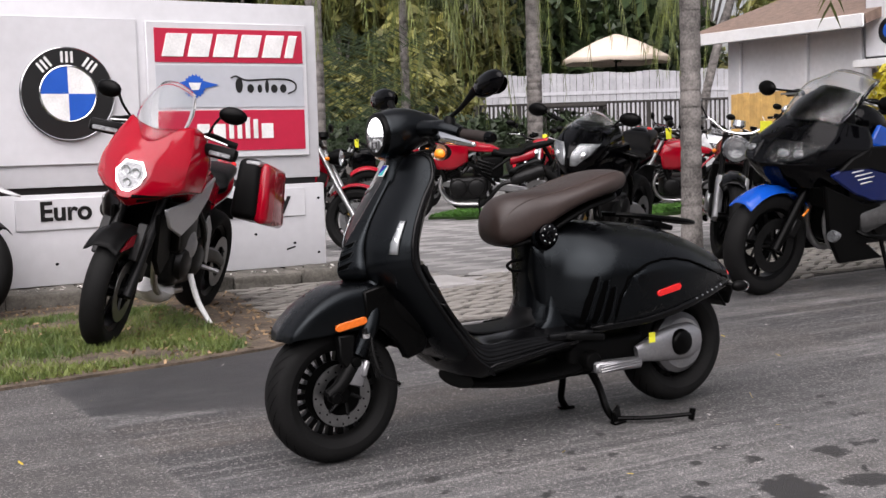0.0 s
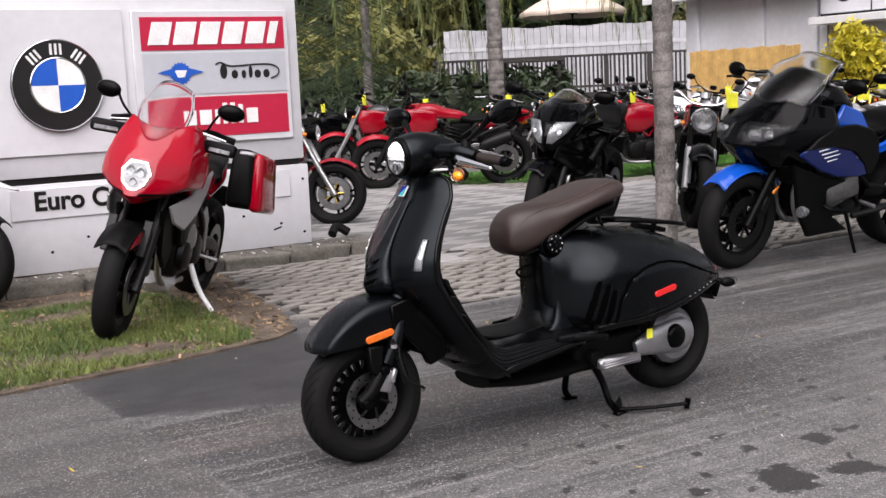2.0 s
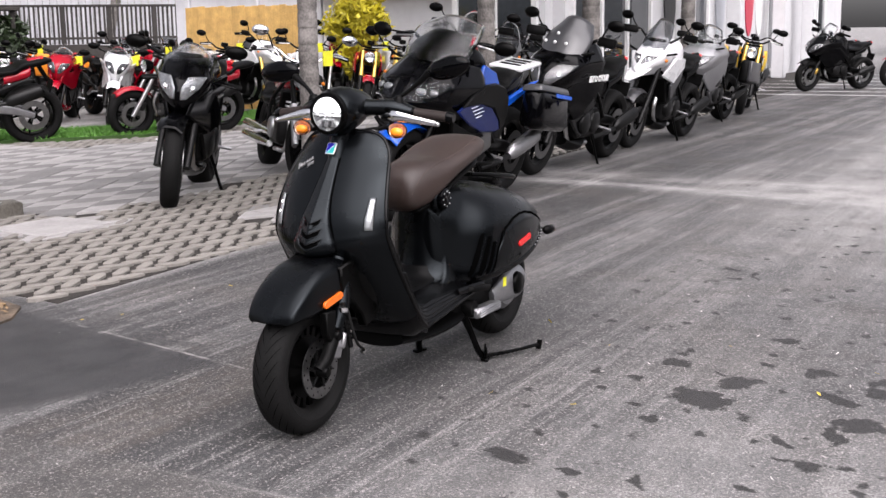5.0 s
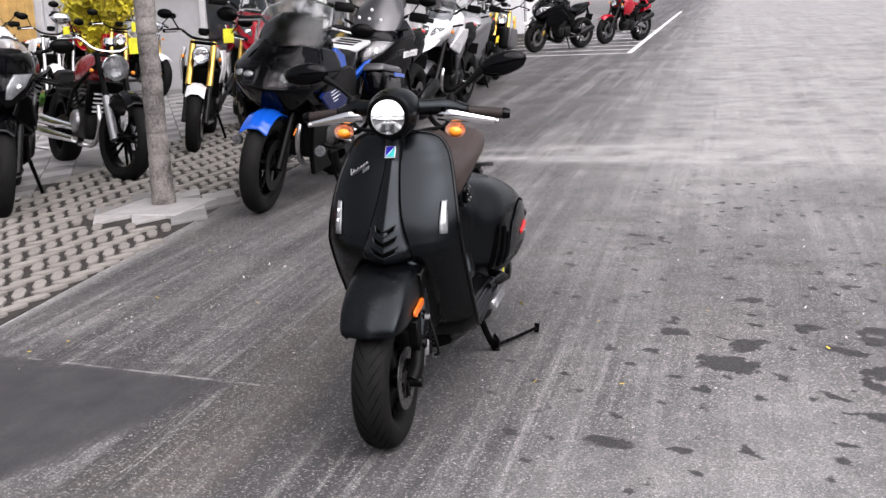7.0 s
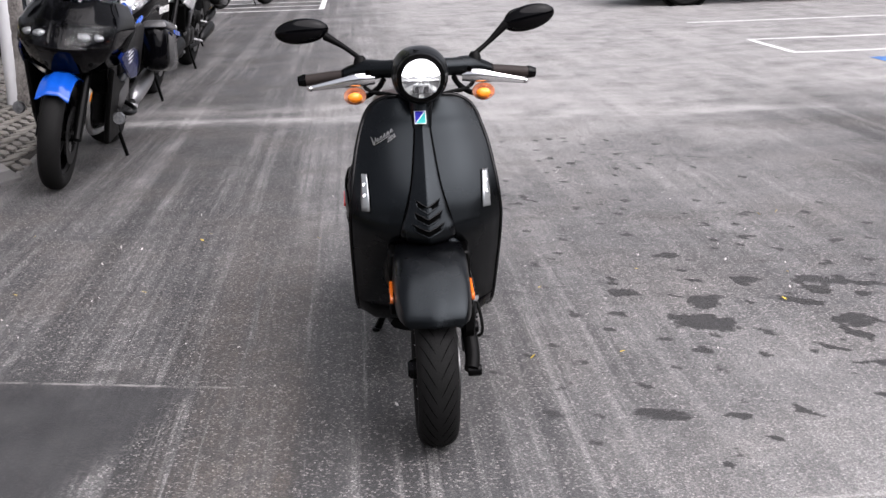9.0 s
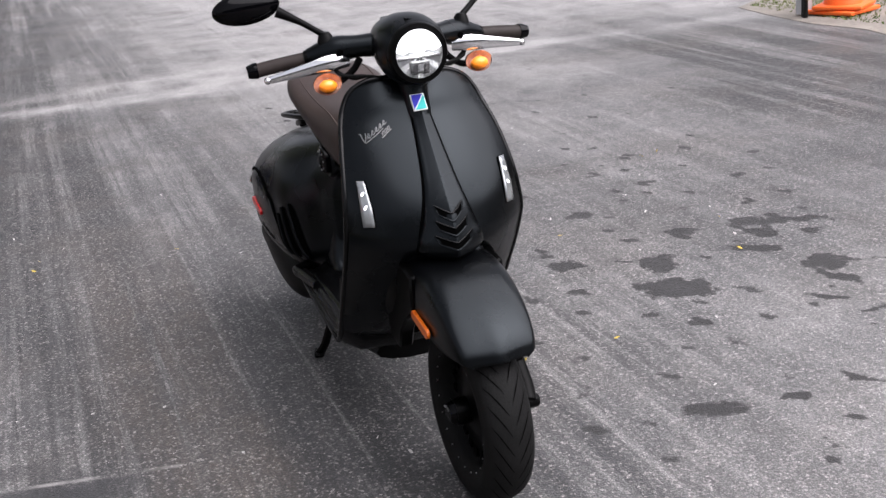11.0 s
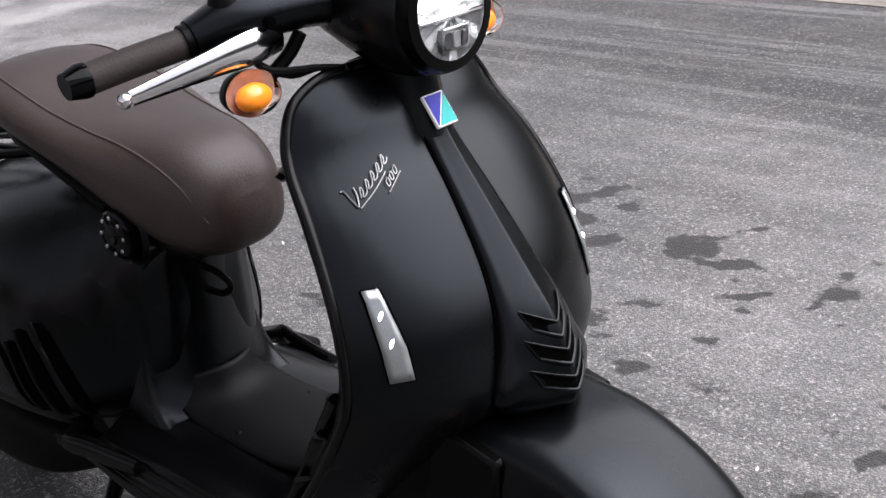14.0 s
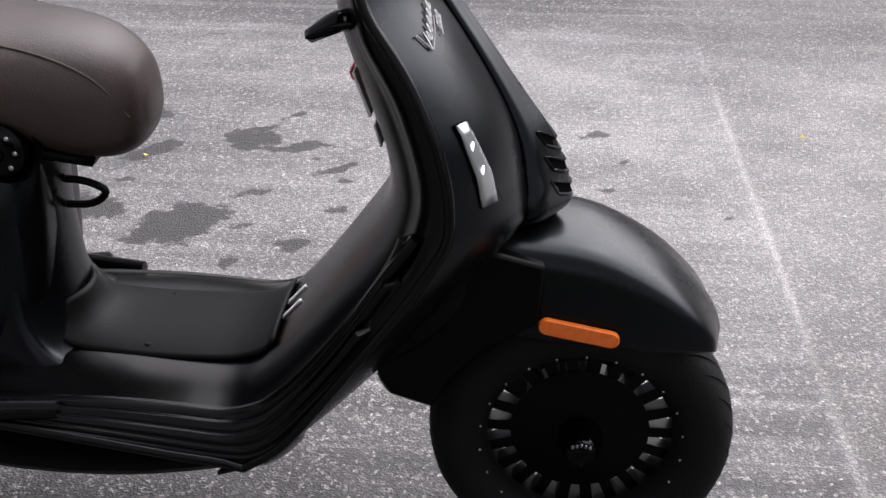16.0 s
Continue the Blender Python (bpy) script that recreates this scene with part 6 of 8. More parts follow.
for x, z, w, back in ((-0.66, 0.346, 0.125, 0.0), (-0.715, 0.355, 0.127, 0.03), (-0.745, 0.378, 0.125, 0.05), (-0.76, 0.425, 0.118, 0.06), (-0.766, 0.495, 0.108, 0.06), (-0.766, 0.56, 0.1, 0.055), (-0.758, 0.615, 0.092, 0.045), (-0.748, 0.65, 0.085, 0.035)):
    rows.append([(x - back * abs(q) ** 2.2 - (0.09 if abs(q) > 1 else 0), q * w if abs(q) <= 1 else math.copysign(w + 0.012, q), z - 0.012 * abs(q) ** 4 - (0.03 if abs(q) > 1 else 0)) for q in (-1.2, -1, -0.8, -0.4, 0, 0.4, 0.8, 1, 1.2)])
part("riser", surf(rows, 30, 33), matt_black, rear_body, "concave black riser below the saddle")
ARCHED = [(-1.0, 0.38), (-1.004, 0.42), (-1.016, 0.455), (-1.053, 0.512), (-1.127, 0.548), (-1.227, 0.559), (-1.328, 0.54), (-1.42, 0.507), (-1.5, 0.478), (-1.58, 0.46)]
RAIL = [(-0.74, 0.333), (-0.889, 0.337), (-1.0, 0.349), (-1.128, 0.357), (-1.25, 0.38), (-1.384, 0.415), (-1.5, 0.437), (-1.6, 0.448)]


def rail_z(x):
    return float(np.interp(-x, [-r[0] for r in RAIL], [r[1] for r in RAIL]))


for s in (1, -1):
    # arched side cowl, proud of the body
    rows = []
    for x in np.linspace(-1.0005, -1.575, 44):
        zb = rail_z(x) + 0.008
        zt = max(zb + 0.003, float(np.interp(-x, [-p[0] for p in ARCHED], [p[1] for p in ARCHED])))
        row = []
        for q in np.linspace(0, 1, 14):
            p = body_at(x, body_angle(x, zb + (zt - zb) * q, 1), -0.003 if q in (0.0, 1.0) else 0.004)
            row.append((p[0], p[1] * s, p[2]))
        rows.append(row)
    cowl = part("side_cowl", sheet(rows), matt_black, rear_body, "arched black side cowl")
    seam = [body_at(x, body_angle(x, z, 1), 0.001) for x, z in spline(np.array(ARCHED), 40)]
    part("cowl_seam", tube([(p[0], p[1] * s, p[2]) for p in seam], 0.0045, 6, 60), groove_black, rear_body)
    # gill slots
    for k in range(3):
        rows = []
        for q in np.linspace(0, 1, 9):
            z = 0.363 + (0.155 - 0.018 * k) * q
            x = -0.889 - 0.036 * k - (0.046 - 0.011 * k) * q ** 1.4
            w = 0.011 * math.sin(math.pi * (0.1 + 0.8 * q)) ** 0.5
            pa, pb = body_at(x - w, body_angle(x - w, z, 1), 0.003), body_at(x + w, body_angle(x + w, z, 1), 0.003)
            rows.append([(pa[0], s * pa[1], pa[2]), (pb[0], s * pb[1], pb[2])])
        # black sheet on the flank paints the slot's inner shade
        part("gill_slot", sheet(rows), groove_black, rear_body, "black sheet painting the shade in an upright gill slot")
        bm = tube([(r[0][0] - 0.003, r[0][1] + s * 0.002, r[0][2]) for r in rows], 0.0045, 6, 16)
        part("gill_lip", bm, matt_black, rear_body)
    # lower rail
    pts = []
    for x in np.linspace(-0.74, -1.62, 30):
        p = body_at(x, body_angle(x, rail_z(x), 1), 0.002)
        out = max(p[1], 0.2 + 0.14 * (-0.8 - x)) if x > -0.9 else p[1]
        pts.append((x, s * min(out, 0.222), rail_z(x)))
    part("lower_rail", tube(pts, 0.0145, 12, 60, squash=(0.72, 1.0)), sill_black, rear_body, "black lower side rail")
    bm = bmesh.new()
    for k in range(6):
        p = pts[20 + k]
        block((0.008, 0.006, 0.004), (p[0], p[1] + s * 0.009, p[2] + 0.007), 0.001, 1, bm=bm)
    part("rail_stud", bm, alloy, rear_body)
    # red reflector
    out = [(0.042 * (1 if math.cos(t) > 0 else -1) + 0.011 * math.cos(t), 0.011 * math.sin(t)) for t in np.linspace(0, 2 * math.pi, 24, endpoint=False)]
    m = Matrix.Translation((-1.205, s * 0.2405, 0.455)) @ Matrix.Rotation(radians(11), 4, "Y") @ Matrix.Rotation(radians(90), 4, "X") @ Matrix.Translation((0, 0, -0.006 if s > 0 else -0.004))
    part("rear_reflector", slab(out, 0.01, m, bevel=0.0015), red_lens, rear_body, "red side reflector")
    # faint script on the cowl: flowing strokes
    bm = bmesh.new()
    for k in range(5):
        x = -1.085 - 0.022 * k
        pr = []
        for u, v in ((0.006, 0.0), (0.0, 0.011), (-0.006, 0.001), (-0.013, 0.002)):
            q = body_at(x + u, body_angle(x + u, 0.384 + 0.004 * k + v, 1), 0.0055)
            pr.append((q[0], s * q[1], q[2]))
        tube(pr, 0.0014, 5, 10, bm=bm)
    part("cowl_script", bm, dark_steel, rear_body)
    # seat hinge boss with screws
    boss = part("seat_boss", lathe([(0.0, 0.127 * s), (0.012, 0.128 * s), (0.014, 0.124 * s), (0.03, 0.122 * s), (0.036, 0.117 * s), (0.041, 0.08 * s)], 28, "y", (-0.8, 0, 0.66)), gloss_black, rear_body, "round black boss with small screws")
    for k in range(8):
        a = 2 * math.pi * k / 8
        part("boss_screw", ball(0.0032, (-0.8 + 0.027 * math.cos(a), 0.123 * s, 0.66 + 0.027 * math.sin(a)), (1, 0.5, 1), seg=8), steel, boss)
    part("boss_ring", lathe([(0.043, 0.07 * s), (0.052, 0.098 * s), (0.047, 0.106 * s), (0.042, 0.098 * s)], 28, "y", (-0.8, 0, 0.66)), matt_black, boss)
    # folded pillion peg
    part("pillion_peg", slab([(0.07, 0.0), (0.06, 0.02), (-0.07, 0.026), (-0.09, 0.01), (-0.08, -0.004)], 0.022, pose(-0.86, s * 0.205, 0.318, 0, -6, 0), bevel=0.004), plastic, rear_body)
    # rear indicator on a short stalk
    part("indicator_stalk", tube([(-1.56, s * 0.09, 0.44), (-1.6, s * 0.14, 0.428)], 0.009, 8), plastic, rear_body)
    part("rear_indicator", ball(0.021, (-1.605, s * 0.165, 0.428), (1.5, 0.9, 0.95), (0, 0, -s * 14)), plastic, rear_body)
    part("indicator_lens", ball(0.0195, (-1.627, s * 0.17, 0.428), (0.9, 0.9, 0.95)), lens_glass, rear_body, "clear rear lens").visible_shadow = False
    part("indicator_bulb", ball(0.011, (-1.621, s * 0.17, 0.428)), amber, rear_body)

# saddle: x, top, bottom, half width, height of the widest line
SEAT = [(-0.63, 0.713, 0.666, 0.032, 0.69), (-0.645, 0.751, 0.638, 0.066, 0.684), (-0.68, 0.782, 0.624, 0.088, 0.688), (-0.733, 0.797, 0.632, 0.107, 0.702), (-0.796, 0.803, 0.662, 0.118, 0.725), (-0.867, 0.81, 0.705, 0.13, 0.757), (-0.948, 0.828, 0.742, 0.139, 0.786), (-1.03, 0.85, 0.764, 0.138, 0.808), (-1.1, 0.862, 0.78, 0.122, 0.822), (-1.15, 0.858, 0.795, 0.09, 0.828), (-1.172, 0.84, 0.808, 0.04, 0.826)]
g = spline(np.array([ring(*r[:3], r[4], r[3], 2.6, 48) for r in SEAT]), 56)
saddle = part("saddle", sheet(g, True, True), leather, scooter, "brown leather saddle with stitched seam")
for s in (1, -1):
    pts = []
    for r, a in zip(SEAT[1:-1], (0.05, 0.5, 0.72, 0.82, 0.85, 0.85, 0.85, 0.82, 0.75)):
        pts.append((r[0], s * (r[3] + 0.0008) * abs(math.cos(a)) ** (2 / 2.6), r[4] + (r[1] - r[4] + 0.0008) * abs(math.sin(a)) ** (2 / 2.6)))
    part("seam", tube(pts, 0.0016, 6, 50), stitching, saddle)
rows = [[(x, y, z - 0.006) for y in (-w, -w * 0.5, 0, w * 0.5, w)] for x, w, z in ((-0.7, 0.06, 0.636), (-0.8, 0.09, 0.668), (-0.95, 0.11, 0.742), (-1.08, 0.1, 0.776), (-1.13, 0.06, 0.79))]
solid(part("seat_base", surf(rows, 14, 9), plastic, saddle), 0.012)
part("seat_arm", tube([(-0.78, 0, 0.66), (-0.9, 0, 0.715), (-1.0, 0, 0.74)], 0.03, 10, 8, squash=(1.8, 0.7)), satin_black, saddle)
for y in (-0.03, 0.03):
    part("seat_link", tube([(-1.07, y, 0.775), (-1.08, y * 1.15, 0.7)], 0.007, 8), dark_steel, saddle)
# bag hook below the saddle
bm = tube([(-0.79, 0, 0.572), (-0.745, 0, 0.572), (-0.713, 0.0, 0.558), (-0.735, 0, 0.538), (-0.79, 0, 0.536)], 0.0055, 8, 20)
part("hook", bm, plastic, rear_body, "folding black bag hook")
part("hook_mount", block((0.05, 0.04, 0.05), (-0.805, 0, 0.556), 0.008, 2), plastic, rear_body)

# carrier behind the saddle
bm = bmesh.new()
loop = [(-1.14, 0.045, 0.706), (-1.22, 0.075, 0.698), (-1.36, 0.085, 0.68), (-1.47, 0.07, 0.662), (-1.505, 0, 0.656), (-1.47, -0.07, 0.662), (-1.36, -0.085, 0.68), (-1.22, -0.075, 0.698), (-1.14, -0.045, 0.706), (-1.125, 0, 0.707), (-1.14, 0.045, 0.706)]
carrier = part("carrier", tube(loop, 0.0085, 8, 60), satin_black, scooter, "black tubular luggage carrier")
for y in (-0.028, 0.028):
    part("carrier_rail", tube([(-1.13, y, 0.705), (-1.3, y, 0.688), (-1.5, y, 0.655)], 0.0055, 8, 10), satin_black, carrier)
for q in (1, -1):
    part("carrier_leg", tube([(-1.34, q * 0.045, 0.68), (-1.33, q * 0.042, 0.63)], 0.011, 8), satin_black, carrier)
part("carrier_foot", block((0.09, 0.11, 0.02), (-1.35, 0, 0.655), 0.006, 2, (0, -14, 0)), satin_black, carrier)

# tail: lamp, plate bracket, hugger
part("tail_lamp", ball(0.03, (-1.665, 0, 0.458), (0.7, 1.6, 0.7)), red_lens, rear_body, "red tail lamp")
part("plate_bracket", block((0.012, 0.11, 0.08), (-1.675, 0, 0.385), 0.006, 2, (0, -24, 0)), plastic, rear_body, "black plate bracket")
part("tail_underside", tube([(-1.5, 0, 0.4), (-1.6, 0, 0.415), (-1.66, 0, 0.41)], [0.05, 0.045, 0.02], 10, 8, squash=(1.5, 0.5)), plastic, rear_body)
solid(part("hugger", surf([[(RX + 0.25 * math.cos(a), y, WR + 0.25 * math.sin(a)) for y in (-0.07, -0.04, 0.04, 0.07)] for a in np.linspace(0.5, 2.6, 8)], 16, 7), plastic, rear_body), 0.004)

# swing arm with silver cover, muffler on the far side
swing = part("engine_case", tube([(-1.16, 0.12, 0.225), (-1.22, 0.12, 0.235), (-1.3, 0.12, 0.244), (-1.4, 0.118, 0.248), (-1.45, 0.116, 0.248)], [0.028, 0.044, 0.06, 0.064, 0.04], 20, 18, squash=(0.45, 1.0)), alloy, scooter, "cast alloy engine case")
part("case_plate", slab([(0.1, -0.018), (0.1, 0.02), (-0.1, 0.014), (-0.1, -0.02)], 0.05, pose(-1.05, 0.17, 0.205, 90, 0, 0) @ pose(0, 0, 0), bevel=0.008), alloy, swing)
bm = bmesh.new()
for k in range(3):
    block((0.17, 0.006, 0.005), (-1.05, 0.171, 0.196 + 0.009 * k), 0.002, 1, (0, 3, 0), bm)
part("case_fin", bm, alloy, swing)
part("case_cap", lathe([(0.0, 0.162), (0.035, 0.16), (0.043, 0.154), (0.047, 0.14)], 28, "y", (-1.345, 0, 0.25)), satin_black, swing, "round black cover")
part("yellow_sticker", block((0.028, 0.002, 0.036), (-1.2, 0.158, 0.283), 0.0005, 1), tag_yellow, swing)
part("pivot_bush", lathe([(0.0, 0.15), (0.028, 0.15), (0.034, 0.142), (0.034, 0.06)], 22, "y", (-0.955, 0, 0.225)), plastic, swing)
part("gearbox", block((0.34, 0.16, 0.13), (-1.05, 0.03, 0.235), 0.03, 3), plastic, swing)
part("rear_hub", lathe([(0.0, 0.075), (0.09, 0.07), (0.11, 0.05), (0.11, 0.02)], 32, "y", (RX, 0, WR + 0.012)), alloy, swing)
part("muffler", tube([(-0.98, -0.12, 0.24), (-1.1, -0.14, 0.23), (-1.25, -0.145, 0.24), (-1.55, -0.14, 0.27)], [0.03, 0.06, 0.068, 0.055], 18, 16, squash=(0.8, 1)), plastic, swing, "black exhaust muffler")
part("belly_pan", tube([(-0.5, 0, 0.205), (-0.7, 0, 0.19), (-0.9, 0, 0.2), (-1.0, 0, 0.22)], [0.05, 0.06, 0.06, 0.04], 14, 12, squash=(2.2, 0.6)), plastic, scooter)

# centre stand
stand = part("centre_stand", tube([(-0.985, -0.09, 0.19), (-0.985, 0.09, 0.19)], 0.016, 10), satin_black, scooter, "black steel centre stand")
for s in (1, -1):
    part("stand_leg", tube([(-0.985, s * 0.085, 0.19), (-1.01, s * 0.105, 0.12), (-1.02, s * 0.13, 0.05), (-1.05, s * 0.145, 0.008)], [0.016, 0.013, 0.013, 0.014], 8, 12), satin_black, stand)
    part("stand_foot", block((0.06, 0.03, 0.012), (-1.055, s * 0.147, 0.0065), 0.004, 1, (0, 0, s * 12)), satin_black, stand)
part("stand_lever", tube([(-1.05, 0.15, 0.02), (-1.15, 0.2, 0.017), (-1.27, 0.272, 0.026)], [0.0085, 0.0075, 0.0075], 8, 12), satin_black, stand)
part("lever_tip", tube([(-1.272, 0.27, 0.008), (-1.276, 0.275, 0.045)], 0.011, 8), satin_black, stand)
part("stand_gusset", block((0.05, 0.012, 0.05), (-1.045, 0.15, 0.035), 0.004, 1, (0, 20, 30)), satin_black, stand)

# headset: x, top, bottom, half width
HEAD = [(-0.243, 1.064, 0.936, 0.064, 1.0), (-0.258, 1.07, 0.926, 0.073, 0.999), (-0.29, 1.078, 0.924, 0.08, 1.002), (-0.33, 1.08, 0.935, 0.078, 1.01), (-0.38, 1.072, 0.955, 0.068, 1.015), (-0.43, 1.058, 0.975, 0.05, 1.02), (-0.462, 1.045, 0.99, 0.03, 1.02)]
g = spline(np.array([ring(x, t, b, c, w, 2.15, 44) for x, t, b, w, c in HEAD]), 30)
headset = part("headset", sheet(g, True, True), matt_black, scooter, "matt black handlebar housing")
part("lamp_rim", lathe([(0.054, -0.232), (0.066, -0.234), (0.07, -0.244), (0.068, -0.262)], 40, "x", (0, 0, 0.998)), satin_black, headset)
lamp = part("headlamp", lathe([(0.0, -0.2415), (0.02, -0.2413), (0.045, -0.2405), (0.057, -0.238)], 40, "x", (0, 0, 0.998)), lamp_bowl, headset, "round headlamp with lit upper half")
half = [(0.054 * math.cos(a), 0.054 * math.sin(a)) for a in np.linspace(0.2, math.pi - 0.2, 24)] + [(-0.036, 0.004), (-0.02, 0.009), (0.0, 0.001), (0.02, 0.009), (0.036, 0.004)]
bm = slab(half, 0.003, Matrix.Translation((-0.24, 0, 0.996)) @ Matrix.Rotation(radians(90), 4, "Z") @ Matrix.Rotation(radians(90), 4, "X"), bevel=0.001)
part("lamp_element", bm, lamp_lit, lamp, "lit white upper lamp element")
tilts = random.Random(4)
for k in range(9):
    a0, a1 = math.pi + 0.1 + 0.327 * k, math.pi + 0.1 + 0.327 * (k + 1)
    bm = bmesh.new()
    rows = [[(-0.2385 + tilts.uniform(-0.001, 0.003), r * math.cos(a), 0.992 + r * math.sin(a)) for a in (a0, a1)] for r in (0.006, 0.03, 0.05)]
    sheet(rows, bm=bm)
    part("lamp_facet", bm, (lamp_grey, lamp_inner, lamp_bowl)[(k * 2) % 3], lamp, "faceted silver reflector piece", 5)
box = part("lamp_projector", block((0.012, 0.044, 0.026), (-0.2365, 0, 0.968), 0.003, 2), lamp_inner, lamp, "square lower lamp lens")
part("lens_edge", block((0.004, 0.042, 0.003), (-0.2295, 0, 0.9805), 0.001, 1), lamp_chrome, box)
for k in (-1, 0, 1):
    part("lens_facet", block((0.003, 0.012, 0.018), (-0.2305, 0.0135 * k, 0.967), 0.001, 1, (0, 6 * k, 12 * k)), (lamp_grey, lamp_dark)[k % 2], box)
part("lamp_shelf", block((0.014, 0.1, 0.006), (-0.2405, 0, 0.991), 0.002, 1), reflector, lamp)
for y, w in ((-0.03, 0.02), (-0.006, 0.016), (0.02, 0.026)):
    part("lamp_prism", block((0.006, w, 0.012), (-0.2355, y, 1.001), 0.002, 1, (6, 0, 0)), lens_glass, lamp)
part("lamp_glass", lathe([(0.0, -0.222), (0.03, -0.224), (0.05, -0.23), (0.0585, -0.238)], 40, "x", (0, 0, 0.998)), soft_lens, headset).visible_shadow = False
part("lamp_notch", slab([(-0.02, 0), (-0.014, 0.012), (-0.006, 0.012), (0, 0.006), (0.006, 0.012), (0.014, 0.012), (0.02, 0)], 0.003, pose(-0.262, 0, 1.068, 0, 14, 90)), satin_black, headset)
part("dial", lathe([(0.0, 0.0), (0.032, 0.0), (0.034, -0.008)], 28, "z", (-0.395, 0, 1.064)), gloss_black, headset)
part("steering_neck", tube([(-0.31, 0, 0.95), (-0.3, 0, 0.9), (-0.28, 0, 0.84)], [0.036, 0.032, 0.03], 14, 8), matt_black, scooter)
for s in (1, -1):
    pts = [(-0.36, s * 0.05, 1.012), (-0.375, s * 0.1, 1.012), (-0.4, s * 0.15, 1.008), (-0.418, s * 0.205, 0.996)]
    part("bar_cover", tube(pts, [0.034, 0.03, 0.036, 0.024], 16, 16, squash=(1.0, 0.85)), matt_black, headset)
    part("grip", tube([(-0.418, s * 0.205, 0.994), (-0.43, s * 0.27, 0.987), (-0.438, s * 0.325, 0.98)], [0.0165, 0.0165, 0.0165], 16, 8), grip_brown, headset, "brown rubber handlebar grip")
    part("grip_collar", tube([(-0.416, s * 0.2, 0.995), (-0.42, s * 0.214, 0.993)], 0.02, 16), satin_black, headset)
    part("grip_end", tube([(-0.438, s * 0.322, 0.9805), (-0.439, s * 0.33, 0.98), (-0.4405, s * 0.346, 0.978)], [0.0185, 0.0185, 0.014], 16), gloss_black, headset)
    lv = tube([(-0.372, s * 0.125, 0.985), (-0.366, s * 0.17, 0.984), (-0.374, s * 0.225, 0.976), (-0.392, s * 0.305, 0.962)], [0.013, 0.016, 0.012, 0.007], 10, 20, squash=(0.6, 1.2))
    part("brake_lever", ball(0.0085, (-0.3935, s * 0.311, 0.961), seg=12, bm=lv), chrome, headset, "polished brake lever with ball end")
    bm = bmesh.new()
    for k in range(3):
        tube([(-0.385, s * (0.16 + 0.01 * k), 0.985), (-0.37, s * (0.15 - 0.012 * k), 0.955 - 0.006 * k), (-0.35, s * 0.09, 0.945), (-0.33, s * 0.045, 0.935)], 0.004, 6, 14, bm=bm)
    part("cable", bm, rubber, headset)
    part("bar_screw", lathe([(0.0, -0.355), (0.006, -0.355), (0.0075, -0.362)], 12, "x", (0, s * 0.145, 1.006)), groove_black, headset)
    oval = Matrix.Translation((0, s * 0.184, 0.94)) @ Matrix.Diagonal((1.0, 1.1, 0.84, 1)) @ Matrix.Translation((0, -s * 0.184, -0.94))
    ind = part("indicator", moved(lathe([(0.0, -0.385), (0.018, -0.383), (0.026, -0.374), (0.0285, -0.362)], 24, "x", (0, s * 0.184, 0.94)), oval), plastic, headset, "oval amber indicator with clear lens")
    part("indicator_bulb", ball(0.018, (-0.354, s * 0.184, 0.936), (0.75, 1.15, 0.78), (0, 0, 0), 20), amber, ind)
    part("indicator_dish", moved(lathe([(0.0, -0.37), (0.014, -0.369), (0.028, -0.36)], 24, "x", (0, s * 0.184, 0.94)), oval), dish_pink, ind)
    part("indicator_lens", moved(lathe([(0.029, -0.364), (0.0292, -0.35), (0.024, -0.339), (0.012, -0.333), (0.0, -0.331)], 24, "x", (0, s * 0.184, 0.94)), oval), soft_lens, ind).visible_shadow = False
    part("indicator_stalk", tube([(-0.372, s * 0.18, 0.936), (-0.385, s * 0.15, 0.935), (-0.375, s * 0.115, 0.96), (-0.365, s * 0.1, 0.985)], 0.008, 8, 12), plastic, ind)
    # mirror
    part("mirror_base", lathe([(0.0, 0.012), (0.01, 0.012), (0.016, 0.004), (0.02, -0.012)], 16, "z", (-0.402, s * 0.165, 1.038)), plastic, headset)
    lift = 0.012 if s > 0 else -0.004
    mir = part("mirror", ball(0.078, (-0.44, s * 0.328, 1.125 + lift), (0.32, 1.0, 0.47), (s * 14 if s > 0 else 4, 0, 0), 28), gloss_black, scooter, "black oval mirror")
    part("mirror_stalk", tube([(-0.402, s * 0.165, 1.042), (-0.42, s * 0.21, 1.075), (-0.435, s * 0.262, 1.11 + lift)], [0.0075, 0.0075, 0.013], 10, 10), plastic, mir)
    mg = part("mirror_glass", lathe([(0.0, -0.466), (0.03, -0.4655), (0.031, -0.464)], 24, "x", (0, 0, 0)), mirror_glass, mir)
    mg.matrix_basis = Matrix.Translation((0, s * 0.328, 1.125 + lift)) @ Matrix.Diagonal((1.0, 2.1, 1.0, 1))


# ---- parked motorcycles ----


def creased(rows, nu, nv):
    """A grid of nu by nv points on the flat facets between control points, with the folds only slightly rounded."""
    g = np.array(rows, float)
    for n in (nu, nv):
        k = len(g)
        u = np.linspace(0, k - 1, n)
        i = np.minimum(u.astype(int), k - 2)
        f = (u - i).reshape(-1, 1, 1)
        g = 0.45 * (g[i] * (1 - f) + g[i + 1] * f) + 0.55 * spline(g, n)
        g = g.swapaxes(0, 1)
    return g


def both_sides(half):
    """Rows of a half shape, from the middle outwards, mirrored into whole rows."""
    return [[(x, -y, z) for x, y, z in row[:0:-1]] + list(row) for row in half]


